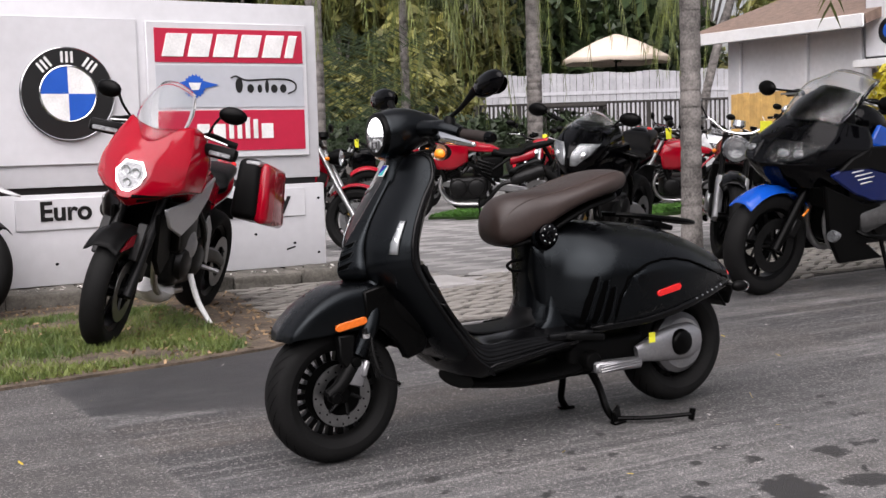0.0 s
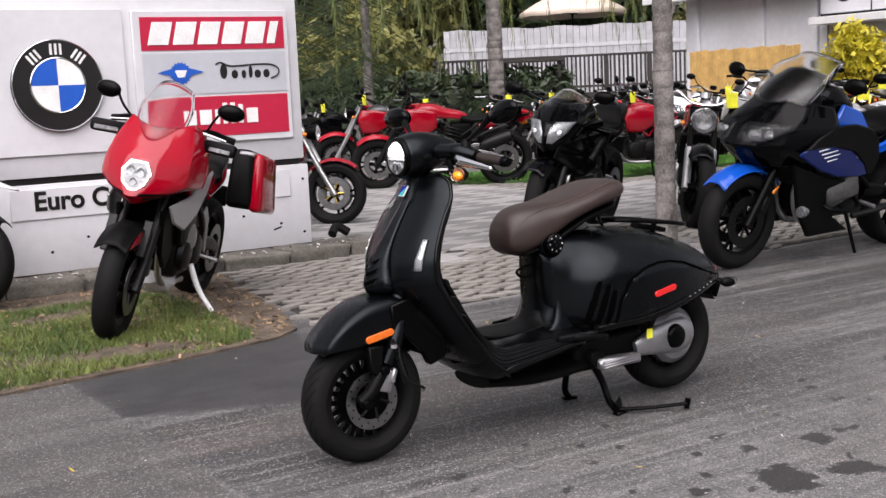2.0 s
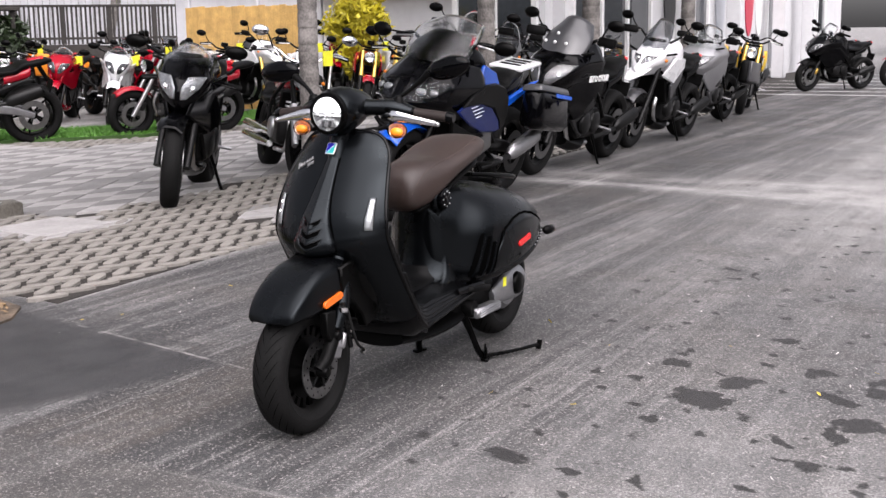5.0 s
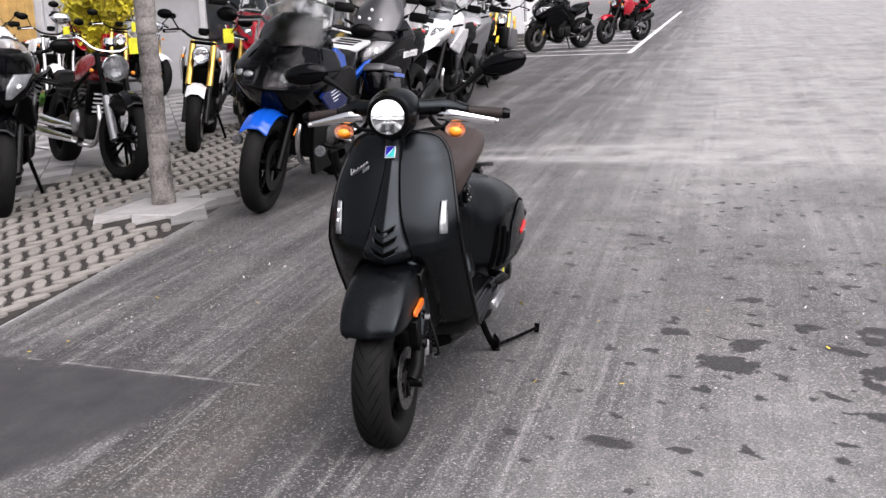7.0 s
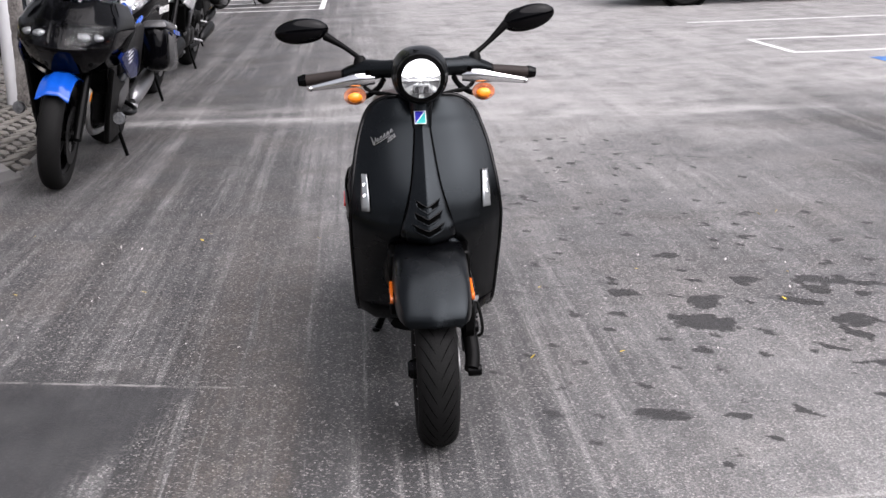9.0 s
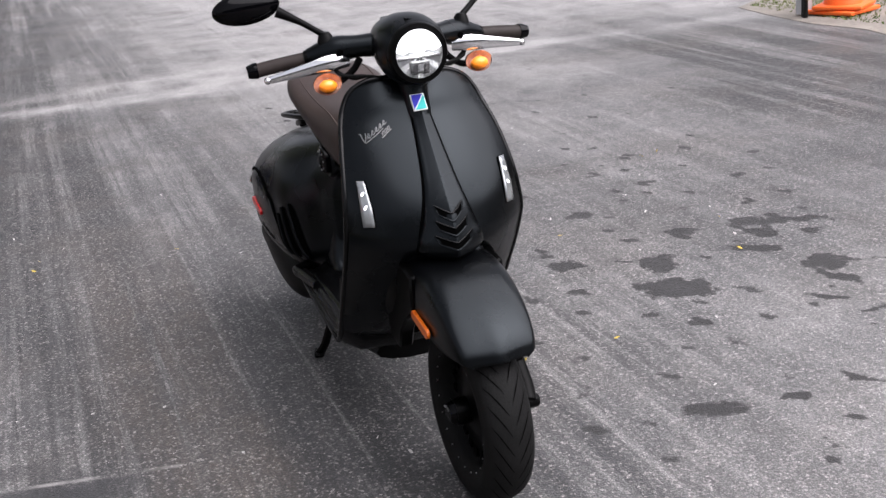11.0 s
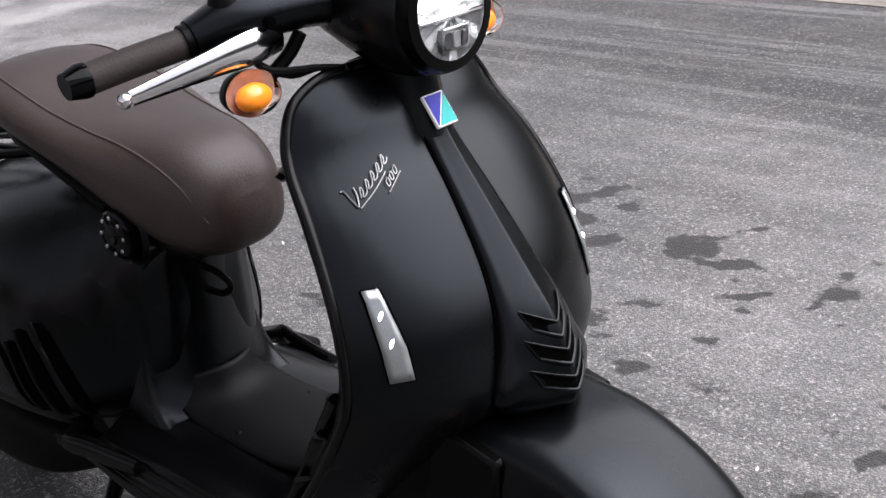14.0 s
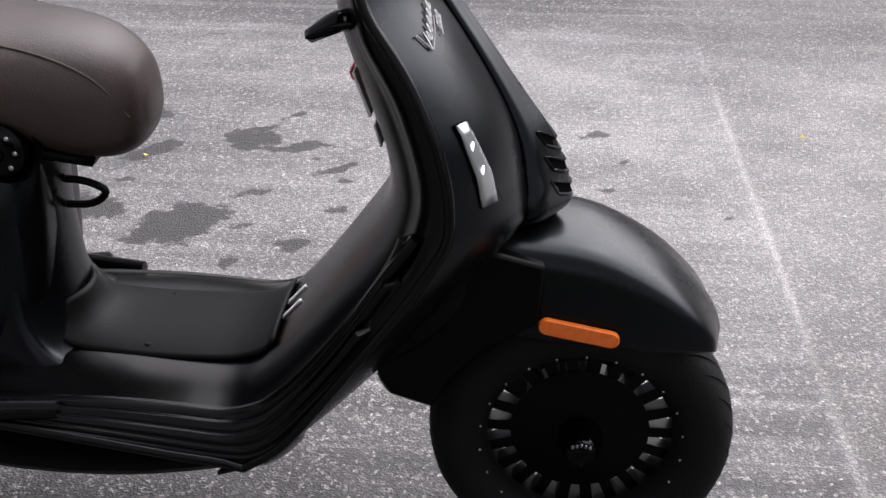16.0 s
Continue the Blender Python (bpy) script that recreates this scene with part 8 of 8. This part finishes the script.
        solid(part("windscreen", surf(rows, 17, 13), screen or screen_glass, b, "curved windscreen"), 0.004)
        part("dash", block((0.1, 0.2, 0.09), (xf - 0.2, 0, z + 0.03), 0.02, 2, (0, 35, 0)), plastic, b)
        if kind == "adv":
            rows = [[(0.32, y * 0.3, 0.74), (0.14, y, 0.8), (-0.04, y * 1.2, 0.86)] for y in np.linspace(-0.09, 0.09, 5)]
            solid(part("beak", surf(rows, 9, 9), body, b), 0.012)
        part("belly_pan", tube([(-0.42, 0, 0.26), (-0.66, 0, 0.21), (-wb * 0.55, 0, 0.25)], [0.07, 0.1, 0.08], 12, 8, squash=(1.2, 0.7)), satin_black if kind != "sport" else body, b)
        if kind != "sport":
            for s in (1, -1):
                part("hand_guard", block((0.05, 0.17, 0.08), (hx - 0.0, s * wdt * 0.8, hz + rise - 0.01), 0.02, 2, (0, -15, s * -14)), plastic, bar_ob)
    if panniers:
        for s in (1, -1):
            pn = part("pannier", block((0.46, 0.14, 0.3), (-wb + 0.03, s * 0.28, 0.69), 0.05, 3, (s * 4, -6, 0), taper=(0.94, 0.9)), panniers[0], b, "hard luggage case")
            part("pannier_lid", block((0.46, 0.06, 0.27), (-wb + 0.02, s * 0.36, 0.7), 0.024, 3, (s * 4, -6, 0), taper=(0.92, 1)), panniers[1], pn)
            part("pannier_latch", block((0.08, 0.012, 0.03), (-wb + 0.12, s * 0.3, 0.835), 0.004, 1), plastic, pn)
    if tag:
        tg = part("price_tag", block((0.012, 0.1, 0.13), (hx - 0.02, 0.22, hz + 0.02), 0.002, 1, (8, 0, 20)), tag_yellow, b, "yellow card tag")
        part("tag_string", tube([(hx - 0.02, 0.2, hz + 0.08), (hx - 0.04, 0.18, hz + 0.12)], 0.003, 5), white_label, tg)
    return b


def lamp_plate(outline, parent, x0, tilt, mat, name, label="", t=0.012):
    """A flat lamp facing forwards from an outline in y and z, leaning by tilt."""
    bm = slab(outline, t)
    for v in bm.verts:
        y, z, d = v.co
        v.co = Vector((x0 - tilt * (z - 0.88) + d, y, z))
    return part(name, bm, mat, parent, label)


def dress_red(b):
    """Faceted nose, clear screen, silver wedges and panniers of the red sport tourer."""
    half = [[(-0.2, 0, 1.12), (-0.23, 0.09, 1.135), (-0.3, 0.17, 1.16), (-0.44, 0.2, 1.12)],
            [(-0.1, 0, 1.035), (-0.13, 0.1, 1.045), (-0.22, 0.21, 1.05), (-0.4, 0.25, 1.0)],
            [(-0.02, 0, 0.965), (-0.04, 0.085, 0.965), (-0.14, 0.225, 0.945), (-0.37, 0.265, 0.91)],
            [(0.02, 0, 0.88), (0.0, 0.095, 0.885), (-0.11, 0.225, 0.85), (-0.35, 0.255, 0.83)],
            [(0.07, 0, 0.775), (0.05, 0.06, 0.785), (-0.06, 0.16, 0.8), (-0.3, 0.205, 0.815)],
            [(0.0, 0, 0.725), (-0.01, 0.045, 0.74), (-0.08, 0.11, 0.77), (-0.22, 0.165, 0.8)]]
    G = creased(both_sides(half), 41, 61)
    solid(part("nose_fairing", sheet(G), red_paint, b, "glossy red faceted nose fairing", 24), 0.006)
    for i0, i1, j0, j1, name in ((31, 33, 36, 57, "panel_gap"), (31, 33, 4, 25, "panel_gap"), (34, 38, 40, 52, "air_intake"), (34, 38, 9, 21, "air_intake"), (33, 34, 26, 35, "panel_gap")):
        part(name, sheet(G[i0:i1 + 1, j0:j1] + np.array((0.003, 0, 0.002)) + np.sign(G[i0:i1 + 1, j0:j1] * np.array((0, 1, 0))) * 0.003), plastic, b)
    hexagon = [(-0.045, 0.955), (-0.08, 0.9), (-0.06, 0.84), (-0.02, 0.805), (0.02, 0.805), (0.06, 0.84), (0.08, 0.9), (0.045, 0.955)]
    lm = lamp_plate(hexagon, b, 0.016, 0.42, lamp_chrome, "headlamp", "large clear six-sided headlamp")
    lamp_plate([(y * 0.86, 0.885 + (z - 0.885) * 0.86) for y, z in hexagon], lm, 0.026, 0.42, lamp_inner, "lamp_bowl", t=0.005)
    for y, z, r in ((-0.026, 0.905, 0.024), (0.028, 0.9, 0.024), (0.0, 0.85, 0.02)):
        part("lamp_dish", lathe([(0.0, -0.004), (r * 0.5, 0.0), (r, 0.012), (r * 0.96, 0.003)], 10, "x", (0.03 - 0.42 * (z - 0.88), y, z)), lamp_bowl, lm, "", 10)
    rows = [[(-0.12 - 0.1 * y * y, 0.12 * y, 1.05), (-0.22 - 0.1 * y * y, 0.145 * y, 1.21), (-0.35 - 0.06 * y * y, 0.11 * y, 1.37 - 0.05 * y * y)] for y in np.linspace(-1, 1, 9)]
    solid(part("windscreen", surf(rows, 17, 13), screen_glass, b, "tall clear windscreen"), 0.004)
    part("dash", block((0.08, 0.16, 0.1), (-0.27, 0, 1.06), 0.02, 2, (0, 35, 0)), plastic, b)
    flank([(-0.1, 0.735), (-0.32, 0.775), (-0.66, 0.9), (-0.6, 0.79), (-0.45, 0.67), (-0.3, 0.59), (-0.17, 0.64)], 0.165, 0.02, lambda x, z: 0.05 * min(1, max(0, -0.1 - x) / 0.3), silver_paint, b, "side_fairing", "silver wedge-shaped side panel")
    flank([(-0.3, 0.84), (-0.62, 0.93), (-0.92, 0.82), (-0.86, 0.72), (-0.62, 0.78), (-0.34, 0.77)], 0.195, 0.02, lambda x, z: -0.1 * max(0, -0.6 - x), red_paint, b, "red_flank", "glossy red side panel")
    flank([(-0.14, 0.7), (-0.34, 0.68), (-0.4, 0.45), (-0.3, 0.36), (-0.2, 0.45)], 0.12, 0.03, lambda x, z: 0.0, plastic, b, "radiator_shroud", "black radiator shroud")
    flank([(0.16, 0.52), (0.05, 0.6), (-0.14, 0.6), (-0.2, 0.5), (-0.04, 0.54)], 0.075, 0.012, lambda x, z: 0.0, red_paint, b, "guard_side", "red mudguard side")
    for q in (1, -1):
        pn = part("pannier", block((0.46, 0.17, 0.36), (-1.34, q * 0.27, 0.8), 0.04, 3, (q * 5, -8, 0), taper=(0.96, 0.8)), plastic, b, "black hard pannier")
        part("pannier_lid", block((0.47, 0.085, 0.36), (-1.36, q * 0.365, 0.79), 0.035, 3, (q * 8, -8, 0), taper=(0.94, 0.8)), red_paint, pn, "glossy red pannier shell")
        part("pannier_band", block((0.475, 0.02, 0.35), (-1.355, q * 0.318, 0.795), 0.006, 1, (q * 7, -8, 0), taper=(0.95, 0.9)), gloss_black, pn)
        part("pannier_handle", block((0.12, 0.1, 0.03), (-1.2, q * 0.28, 0.975), 0.01, 1, (q * 5, -8, 0)), alloy, pn, "pale pannier latch")
        hg = part("hand_guard", block((0.05, 0.2, 0.07), (-0.36, q * 0.31, 1.06), 0.02, 2, (0, -12, q * -16)), plastic, b, "black hand guard")
        part("guard_lamp", block((0.012, 0.13, 0.025), (-0.33, q * 0.315, 1.05), 0.004, 1, (0, -12, q * -16)), lamp_inner, hg)
        part("engine_plate", lathe([(0.0, q * 0.19), (0.05, q * 0.188), (0.085, q * 0.17), (0.09, q * 0.14)], 18, "y", (-0.62, 0, 0.5)), alloy, b)
        part("fork_guard", block((0.02, 0.05, 0.2), (0.0, q * 0.095, 0.56), 0.006, 1, (0, -22, 0)), dark_steel, b)


def dress_blue(b):
    """Wide dark nose, tall screen, striped side panels and panniers of the blue tourer."""
    half = [[(-0.17, 0, 1.03), (-0.2, 0.12, 1.03), (-0.29, 0.2, 1.01), (-0.44, 0.25, 0.98)],
            [(-0.06, 0, 0.96), (-0.09, 0.13, 0.955), (-0.2, 0.24, 0.935), (-0.44, 0.29, 0.915)],
            [(0.05, 0, 0.87), (0.02, 0.14, 0.87), (-0.1, 0.255, 0.865), (-0.42, 0.31, 0.86)],
            [(0.12, 0, 0.765), (0.08, 0.13, 0.77), (-0.06, 0.24, 0.775), (-0.4, 0.3, 0.785)],
            [(0.06, 0, 0.69), (0.03, 0.1, 0.695), (-0.08, 0.2, 0.705), (-0.38, 0.275, 0.725)],
            [(-0.04, 0, 0.62), (-0.06, 0.08, 0.625), (-0.14, 0.16, 0.635), (-0.34, 0.235, 0.66)]]
    G = creased(both_sides(half), 41, 61)
    solid(part("nose_fairing", sheet(G), gloss_black, b, "wide glossy black nose fairing", 24), 0.006)
    for a, z in ((34, 50), (11, 27)):
        lm = solid(part("headlamp", sheet(G[15:24, a - 1:z] + np.array((0.004, 0, 0.002))), gloss_black, b, "dark headlamp with bright bowls"), 0.008)
        for c in (0.28, 0.62):
            p = G[19, int(a + (z - a) * (c if a > 30 else 1 - c))]
            part("lamp_bowl", ball(0.03, (p[0] + 0.006, p[1], p[2]), (0.4, 1.2, 0.7), (0, -30, 0), 16), lamp_inner, lm, "bright lamp bowl")
        part("lamp_glass", sheet(G[14:25, a - 2:z + 1] + np.array((0.02, 0, 0.008))), screen_glass, lm).visible_shadow = False
    rows = [[(-0.09 - 0.14 * y * y, 0.2 * y, 0.97), (-0.2 - 0.14 * y * y, 0.235 * y, 1.08), (-0.34 - 0.12 * y * y, 0.225 * y, 1.19), (-0.5 - 0.08 * y * y, 0.18 * y, 1.28 - 0.05 * y * y)] for y in np.linspace(-1, 1, 11)]
    solid(part("windscreen", surf(rows, 21, 21), bright_screen, b, "tall clear windscreen"), 0.004)
    rows = [[(-0.11 - 0.13 * y * y, 0.185 * y, 0.985), (-0.225 - 0.12 * y * y, 0.19 * y, 1.09), (-0.375 - 0.1 * y * y, 0.15 * y, 1.19 - 0.03 * y * y)] for y in np.linspace(-1, 1, 9)]
    solid(part("screen_shield", surf(rows, 13, 13), satin_black, b, "black inner shield behind the screen"), 0.006)
    part("dash", block((0.12, 0.3, 0.08), (-0.4, 0, 1.0), 0.02, 2, (0, 20, 0)), plastic, b)
    bend = lambda x, z: 0.06 * (z - 0.7) - 0.16 * max(0, x + 0.3) - 0.1 * max(0, -0.7 - x)
    flank([(-0.2, 0.745), (-0.28, 0.82), (-0.42, 0.88), (-0.6, 0.885), (-0.76, 0.85), (-0.86, 0.78), (-0.9, 0.66), (-0.86, 0.58), (-0.8, 0.56), (-0.74, 0.63), (-0.62, 0.72), (-0.42, 0.76)], 0.285, 0.03, bend, satin_black, b, "upper_panel", "black upper side panel")
    flank([(-0.16, 0.72), (-0.22, 0.755), (-0.42, 0.765), (-0.6, 0.73), (-0.74, 0.64), (-0.82, 0.565), (-0.7, 0.555), (-0.5, 0.57), (-0.34, 0.62), (-0.24, 0.67)], 0.281, 0.024, bend, deep_blue, b, "blue_panel", "deep blue striped side panel")
    flank([(-0.16, 0.66), (-0.5, 0.55), (-0.68, 0.53), (-0.62, 0.3), (-0.8, 0.2), (-0.42, 0.19), (-0.28, 0.36)], 0.2, 0.03, lambda x, z: 0.1 * (z - 0.4), plastic, b, "lower_panel", "black lower side panel")
    for k in range(4):
        z = 0.758 - 0.022 * k
        flank([(-0.3 - 0.03 * k, z - 0.016), (-0.46 - 0.03 * k, z + 0.004), (-0.46 - 0.03 * k, z - 0.001), (-0.3 - 0.03 * k, z - 0.023)], 0.2885, 0.003, bend, white_label, b, "side_stripe")
    flank([(-0.62, 0.66), (-0.8, 0.7), (-0.8, 0.715), (-0.62, 0.675)], 0.2885, 0.003, bend, white_label, b, "side_script")
    flank([(-0.5, 0.88), (-0.58, 0.99), (-0.74, 0.94), (-0.86, 0.8), (-0.72, 0.8)], 0.215, 0.03, lambda x, z: -0.25 * max(0, z - 0.94), blue_paint, b, "blue_shoulder", "bright blue tank side")
    flank([(-0.92, 0.66), (-1.02, 0.71), (-1.2, 0.76), (-1.5, 0.83), (-1.62, 0.84), (-1.42, 0.775), (-1.2, 0.7), (-1.06, 0.66)], 0.165, 0.03, lambda x, z: 0.0, blue_paint, b, "blue_tail_panel", "bright blue tail panel")
    for q in (1, -1):
        pn = part("pannier", block((0.58, 0.2, 0.3), (-1.47, q * 0.31, 0.66), 0.075, 4, (q * 5, -7, 0), taper=(1.0, 0.75)), gloss_black, b, "dark hard pannier with a blue stripe")
        part("pannier_lid", block((0.56, 0.17, 0.05), (-1.465, q * 0.3, 0.8), 0.02, 2, (q * 9, -7, 0), taper=(0.92, 0.8)), grey_paint, pn)
        part("pannier_stripe", block((0.3, 0.006, 0.028), (-1.58, q * 0.398, 0.757), 0.001, 1, (q * 12, -7, 0)), blue_paint, pn)
        part("pannier_lamp", block((0.03, 0.03, 0.07), (-1.745, q * 0.35, 0.69), 0.008, 1), red_lens, pn)
        part("side_marker", block((0.06, 0.006, 0.016), (-0.16, q * 0.125, 0.49), 0.003, 1, (0, 40, 0)), amber, b)
        part("crash_bar", tube([(-0.5, q * 0.14, 0.4), (-0.55, q * 0.27, 0.36), (-0.75, q * 0.28, 0.36), (-0.85, q * 0.16, 0.4)], 0.014, 8, 14), satin_black, b)
        part("cylinder_cover", block((0.3, 0.06, 0.14), (-0.66, q * 0.2, 0.46), 0.02, 2, (0, 16, 0)), disc_steel, b)
        part("fog_lamp", lathe([(0.0, 0.0), (0.03, 0.0), (0.036, -0.02), (0.02, -0.06)], 16, "x", (-0.22, q * 0.27, 0.38)), lamp_inner, b)


# the red tourer beside the sign
red_tour = moto((-0.07, -2.72), (-0.96, -3.86), "red sport tourer with silver side panels and red panniers", "tour", red_paint, plastic, fork=dark_steel, accent=silver_paint, can=dark_steel, lean=14, turn=4, frame=dark_steel, slim=True, bare=True, guard=plastic)
dress_red(red_tour)
# the white machine at the verge's end
moto((0.3, -4.2), (1.2, -5.0), "white adventure motorcycle partly seen beside the sign", "adv", white_paint, fork=dark_steel, lean=6, turn=-10)
# the row along the yard's edge
blue_tour = moto((-3.88, -1.95), (-5.48, -1.98), "black and blue touring motorcycle with hard panniers", "tour", gloss_black, plastic, tank=gloss_black, accent=gloss_black, fork=satin_black, lean=9, can=alloy, size=1.07, guard=blue_paint, bare=True, discs=dark_steel, low_mirrors=True)
dress_blue(blue_tour)
black_tour = moto((-6.56, -2.16), (-8.12, -2.12), "black sport tourer with tall smoked screen", "tour", gloss_black, plastic, fork=dark_steel, accent=gloss_black, lean=10, can=dark_steel, screen=grey_paint, size=1.07)
for y, z, x in ((0.0, 1.08, -0.055), (0.09, 1.08, -0.075), (-0.09, 1.08, -0.075), (0.0, 1.15, -0.1)):
    part("screen_fixing", ball(0.014, (x, y, z), (0.6, 1, 1), seg=10), white_label, black_tour)
moto((-9.1, -2.2), (-10.55, -2.1), "white and grey adventure tourer with tinted screen", "adv", white_paint, plastic, tank=white_paint, fork=dark_steel, lean=10, panniers=None, screen=smoke_glass, accent=grey_paint, tail=plastic)
moto((-11.75, -2.42), (-13.2, -2.36), "silver and black tourer with dark panniers", "tour", silver_paint, plastic, accent=grey_paint, lean=9, panniers=(plastic, grey_paint), screen=screen_glass, tail=plastic)
moto((-14.2, -2.36), (-15.6, -2.66), "naked roadster with gold fork and yellow tank", "naked", yellow_paint, plastic, fork=gold, lean=10, tank=grey_paint)
moto((-20.5, -2.76), (-21.7, -2.0), "black faired roadster far down the row", "tour", gloss_black, plastic, fork=gold, lean=9)
moto((-22.8, -1.6), (-23.9, -0.95), "red naked motorcycle near the hatched bay", "naked", red_paint, plastic, lean=9)
moto((-17.6, -3.2), (-19.0, -3.6), "black naked motorcycle near the shop front", "naked", grey_paint, plastic, lean=9)
moto((-18.4, -4.1), (-19.8, -4.3), "yellow and black naked motorcycle by the shop", "naked", yellow_paint, plastic, lean=9)
moto((-24.5, -3.4), (-25.8, -3.0), "dark motorcycle at the far end", "naked", grey_paint, plastic, lean=9)
# second row, between the palms
moto((-3.68, -3.74), (-4.92, -4.48), "black sport motorcycle with twin lamps and gold fork", "sport", gloss_black, plastic, fork=gold, lean=8, turn=8, screen=bright_screen, wheel=satin_black, size=1.1, lamps=lamp_grey)
moto((-5.2, -3.62), (-6.28, -4.78), "dark red cruiser with chrome lamp and silver fork", "cruiser", gloss_black, plastic, tank=dark_red, fork=chrome, lean=8, turn=12, tag=True)
moto((-6.76, -3.76), (-8.15, -4.25), "white scrambler with gold fork and wire wheels", "naked", white_paint, leather, fork=gold, wheel=satin_black, lean=9, wires=True, tag=True)
moto((-8.5, -3.95), (-9.8, -4.55), "red and white adventure motorcycle with gold fork", "adv", red_paint, plastic, tank=white_paint, fork=gold, lean=9, turn=10, size=1.08, accent=white_paint, guard=red_paint)
moto((-10.4, -4.4), (-11.7, -5.0), "grey adventure motorcycle by the palm", "adv", grey_paint, plastic, fork=dark_steel, lean=9, screen=smoke_glass)
moto((-12.0, -4.6), (-13.1, -5.3), "black touring motorcycle before the shop window", "tour", gloss_black, plastic, lean=9)
# across the paving, along the lawn
moto((-3.45, -6.5), (-2.4, -7.4), "red and black naked motorcycle behind the sign", "naked", red_paint, plastic, fork=steel, lean=8, frame=red_paint, discs=gold)
moto((-5.78, -9.68), (-7.15, -8.85), "red and black naked motorcycle on the paving with black engine", "naked", red_paint, plastic, fork=dark_steel, lean=9, wheel=satin_black, screen=smoke_glass, accent=satin_black, size=1.12, can=dark_steel)
moto((-6.4, -11.93), (-7.7, -11.3), "dark grey naked motorcycle behind the red one", "naked", red_paint, plastic, tank=grey_paint, fork=steel, lean=9, tail=grey_paint, tag=True, size=1.1)
moto((-8.15, -8.25), (-9.25, -7.75), "red trellis-framed naked motorcycle on the lawn edge", "naked", red_paint, plastic, fork=steel, frame=red_paint, lean=9, tag=True)
moto((-9.6, -8.3), (-10.2, -9.6), "white and red sport motorcycle on the lawn edge", "sport", white_paint, plastic, tank=red_paint, fork=gold, lean=9, tag=True)
moto((-10.8, -7.6), (-11.8, -8.6), "white naked motorcycle with a yellow tag", "naked", white_paint, plastic, fork=steel, lean=9, tag=True)
moto((-11.8, -7.2), (-12.9, -8.0), "red motorcycle with a yellow tag", "naked", red_paint, plastic, fork=gold, lean=9, tag=True)
for k, (x, y, mat, kd) in enumerate(((-8.0, -12.9, grey_paint, "naked"), (-9.6, -12.9, red_paint, "naked"), (-10.9, -13.4, orange_paint, "naked"), (-13.6, -13.4, white_paint, "sport"), (-12.2, -12.5, red_paint, "sport"), (-6.6, -13.6, gloss_black, "naked"), (-14.8, -12.9, grey_paint, "sport"), (-5.2, -12.6, gloss_black, "naked"))):
    moto((x, y), (x - 1.2 + 0.5 * (k % 2), y - 0.8 + 0.5 * (k % 3)), ("grey", "red", "orange", "white", "red", "black", "dark grey", "dark")[k] + " motorcycle in the back row with a yellow tag", kd, mat, plastic, fork=steel, lean=9, tag=True)

CROWD = [(-9.3, -9.7, 40, "sport", "white and red sport motorcycle on the far paving", white_paint, red_paint), (-10.2, -9.4, 70, "naked", "red naked motorcycle with red trellis frame", red_paint, red_paint), (-11.0, -9.3, 30, "naked", "white and black naked motorcycle with chrome lamp", white_paint, grey_paint), (-11.9, -8.9, 75, "adv", "white and grey adventure motorcycle before the fence", white_paint, grey_paint), (-12.5, -8.2, 35, "adv", "red adventure motorcycle before the fence", red_paint, red_paint), (-8.3, -10.7, 60, "naked", "black naked motorcycle on the far paving", gloss_black, gloss_black), (-9.4, -10.9, 35, "sport", "red and white sport motorcycle on the far paving", red_paint, white_paint), (-10.6, -10.6, 65, "naked", "dark grey naked motorcycle on the far paving", grey_paint, grey_paint), (-11.9, -10.3, 40, "sport", "white sport motorcycle with dark screen", white_paint, white_paint), (-12.6, -7.0, 55, "naked", "black and white naked motorcycle by the shop wall", white_paint, gloss_black)]
for k, (x, y, turned, kd, text, col, tk) in enumerate(CROWD):
    a = radians(turned)
    moto((x, y), (x - 1.4 * math.cos(a), y - 1.4 * math.sin(a)), text, kd, col, plastic, tank=tk, fork=gold if k % 3 == 0 else steel, frame=red_paint if k == 1 else satin_black, lean=9, tag=k % 2 == 0, turn=8 - 5 * (k % 4), tail=plastic if k % 2 else None, screen=smoke_glass if k % 3 == 1 else None)

lettering("EURO CYCLES", -0.32, 0.79, 0.062, 0.24, black_tour, white_label)

# luggage grid of the blue tourer, last parts of the red one
grid = part("luggage_grid", block((0.36, 0.26, 0.03), (-1.55, 0, 0.93), 0.014, 2, (0, 6, 0)), white_paint, blue_tour, "white luggage grid")
for x in (-1.46, -1.55, -1.64):
    part("grid_slot", block((0.05, 0.16, 0.004), (x, 0, 0.946 - (x + 1.55) * 0.1), 0.002, 1, (0, 6, 0)), groove_black, grid)

for sd in (1, -1):
    part("peg_bracket", slab([(0, 0), (0.05, 0.02), (0.1, 0.2), (0.16, 0.26), (0.12, 0.3), (0.04, 0.22)], 0.012, Matrix.Translation((-0.98, sd * 0.17, 0.36)) @ Matrix.Rotation(radians(90), 4, "X"), bevel=0.003), alloy, red_tour, "bright footpeg bracket")
part("belly_cover", tube([(-0.45, 0, 0.27), (-0.6, 0, 0.22), (-0.75, 0, 0.22)], [0.05, 0.09, 0.07], 12, 10, squash=(1.3, 0.8)), white_paint, red_tour, "white belly cover")
part("side_stand", tube([(-0.74, 0.15, 0.34), (-0.7, 0.24, 0.2), (-0.66, 0.35, 0.1)], [0.018, 0.016, 0.013], 8, 8), white_label, red_tour, "long pale side stand")
part("stand_foot", block((0.05, 0.06, 0.012), (-0.655, 0.365, 0.096), 0.004, 1, (14, 0, 0)), white_label, red_tour)
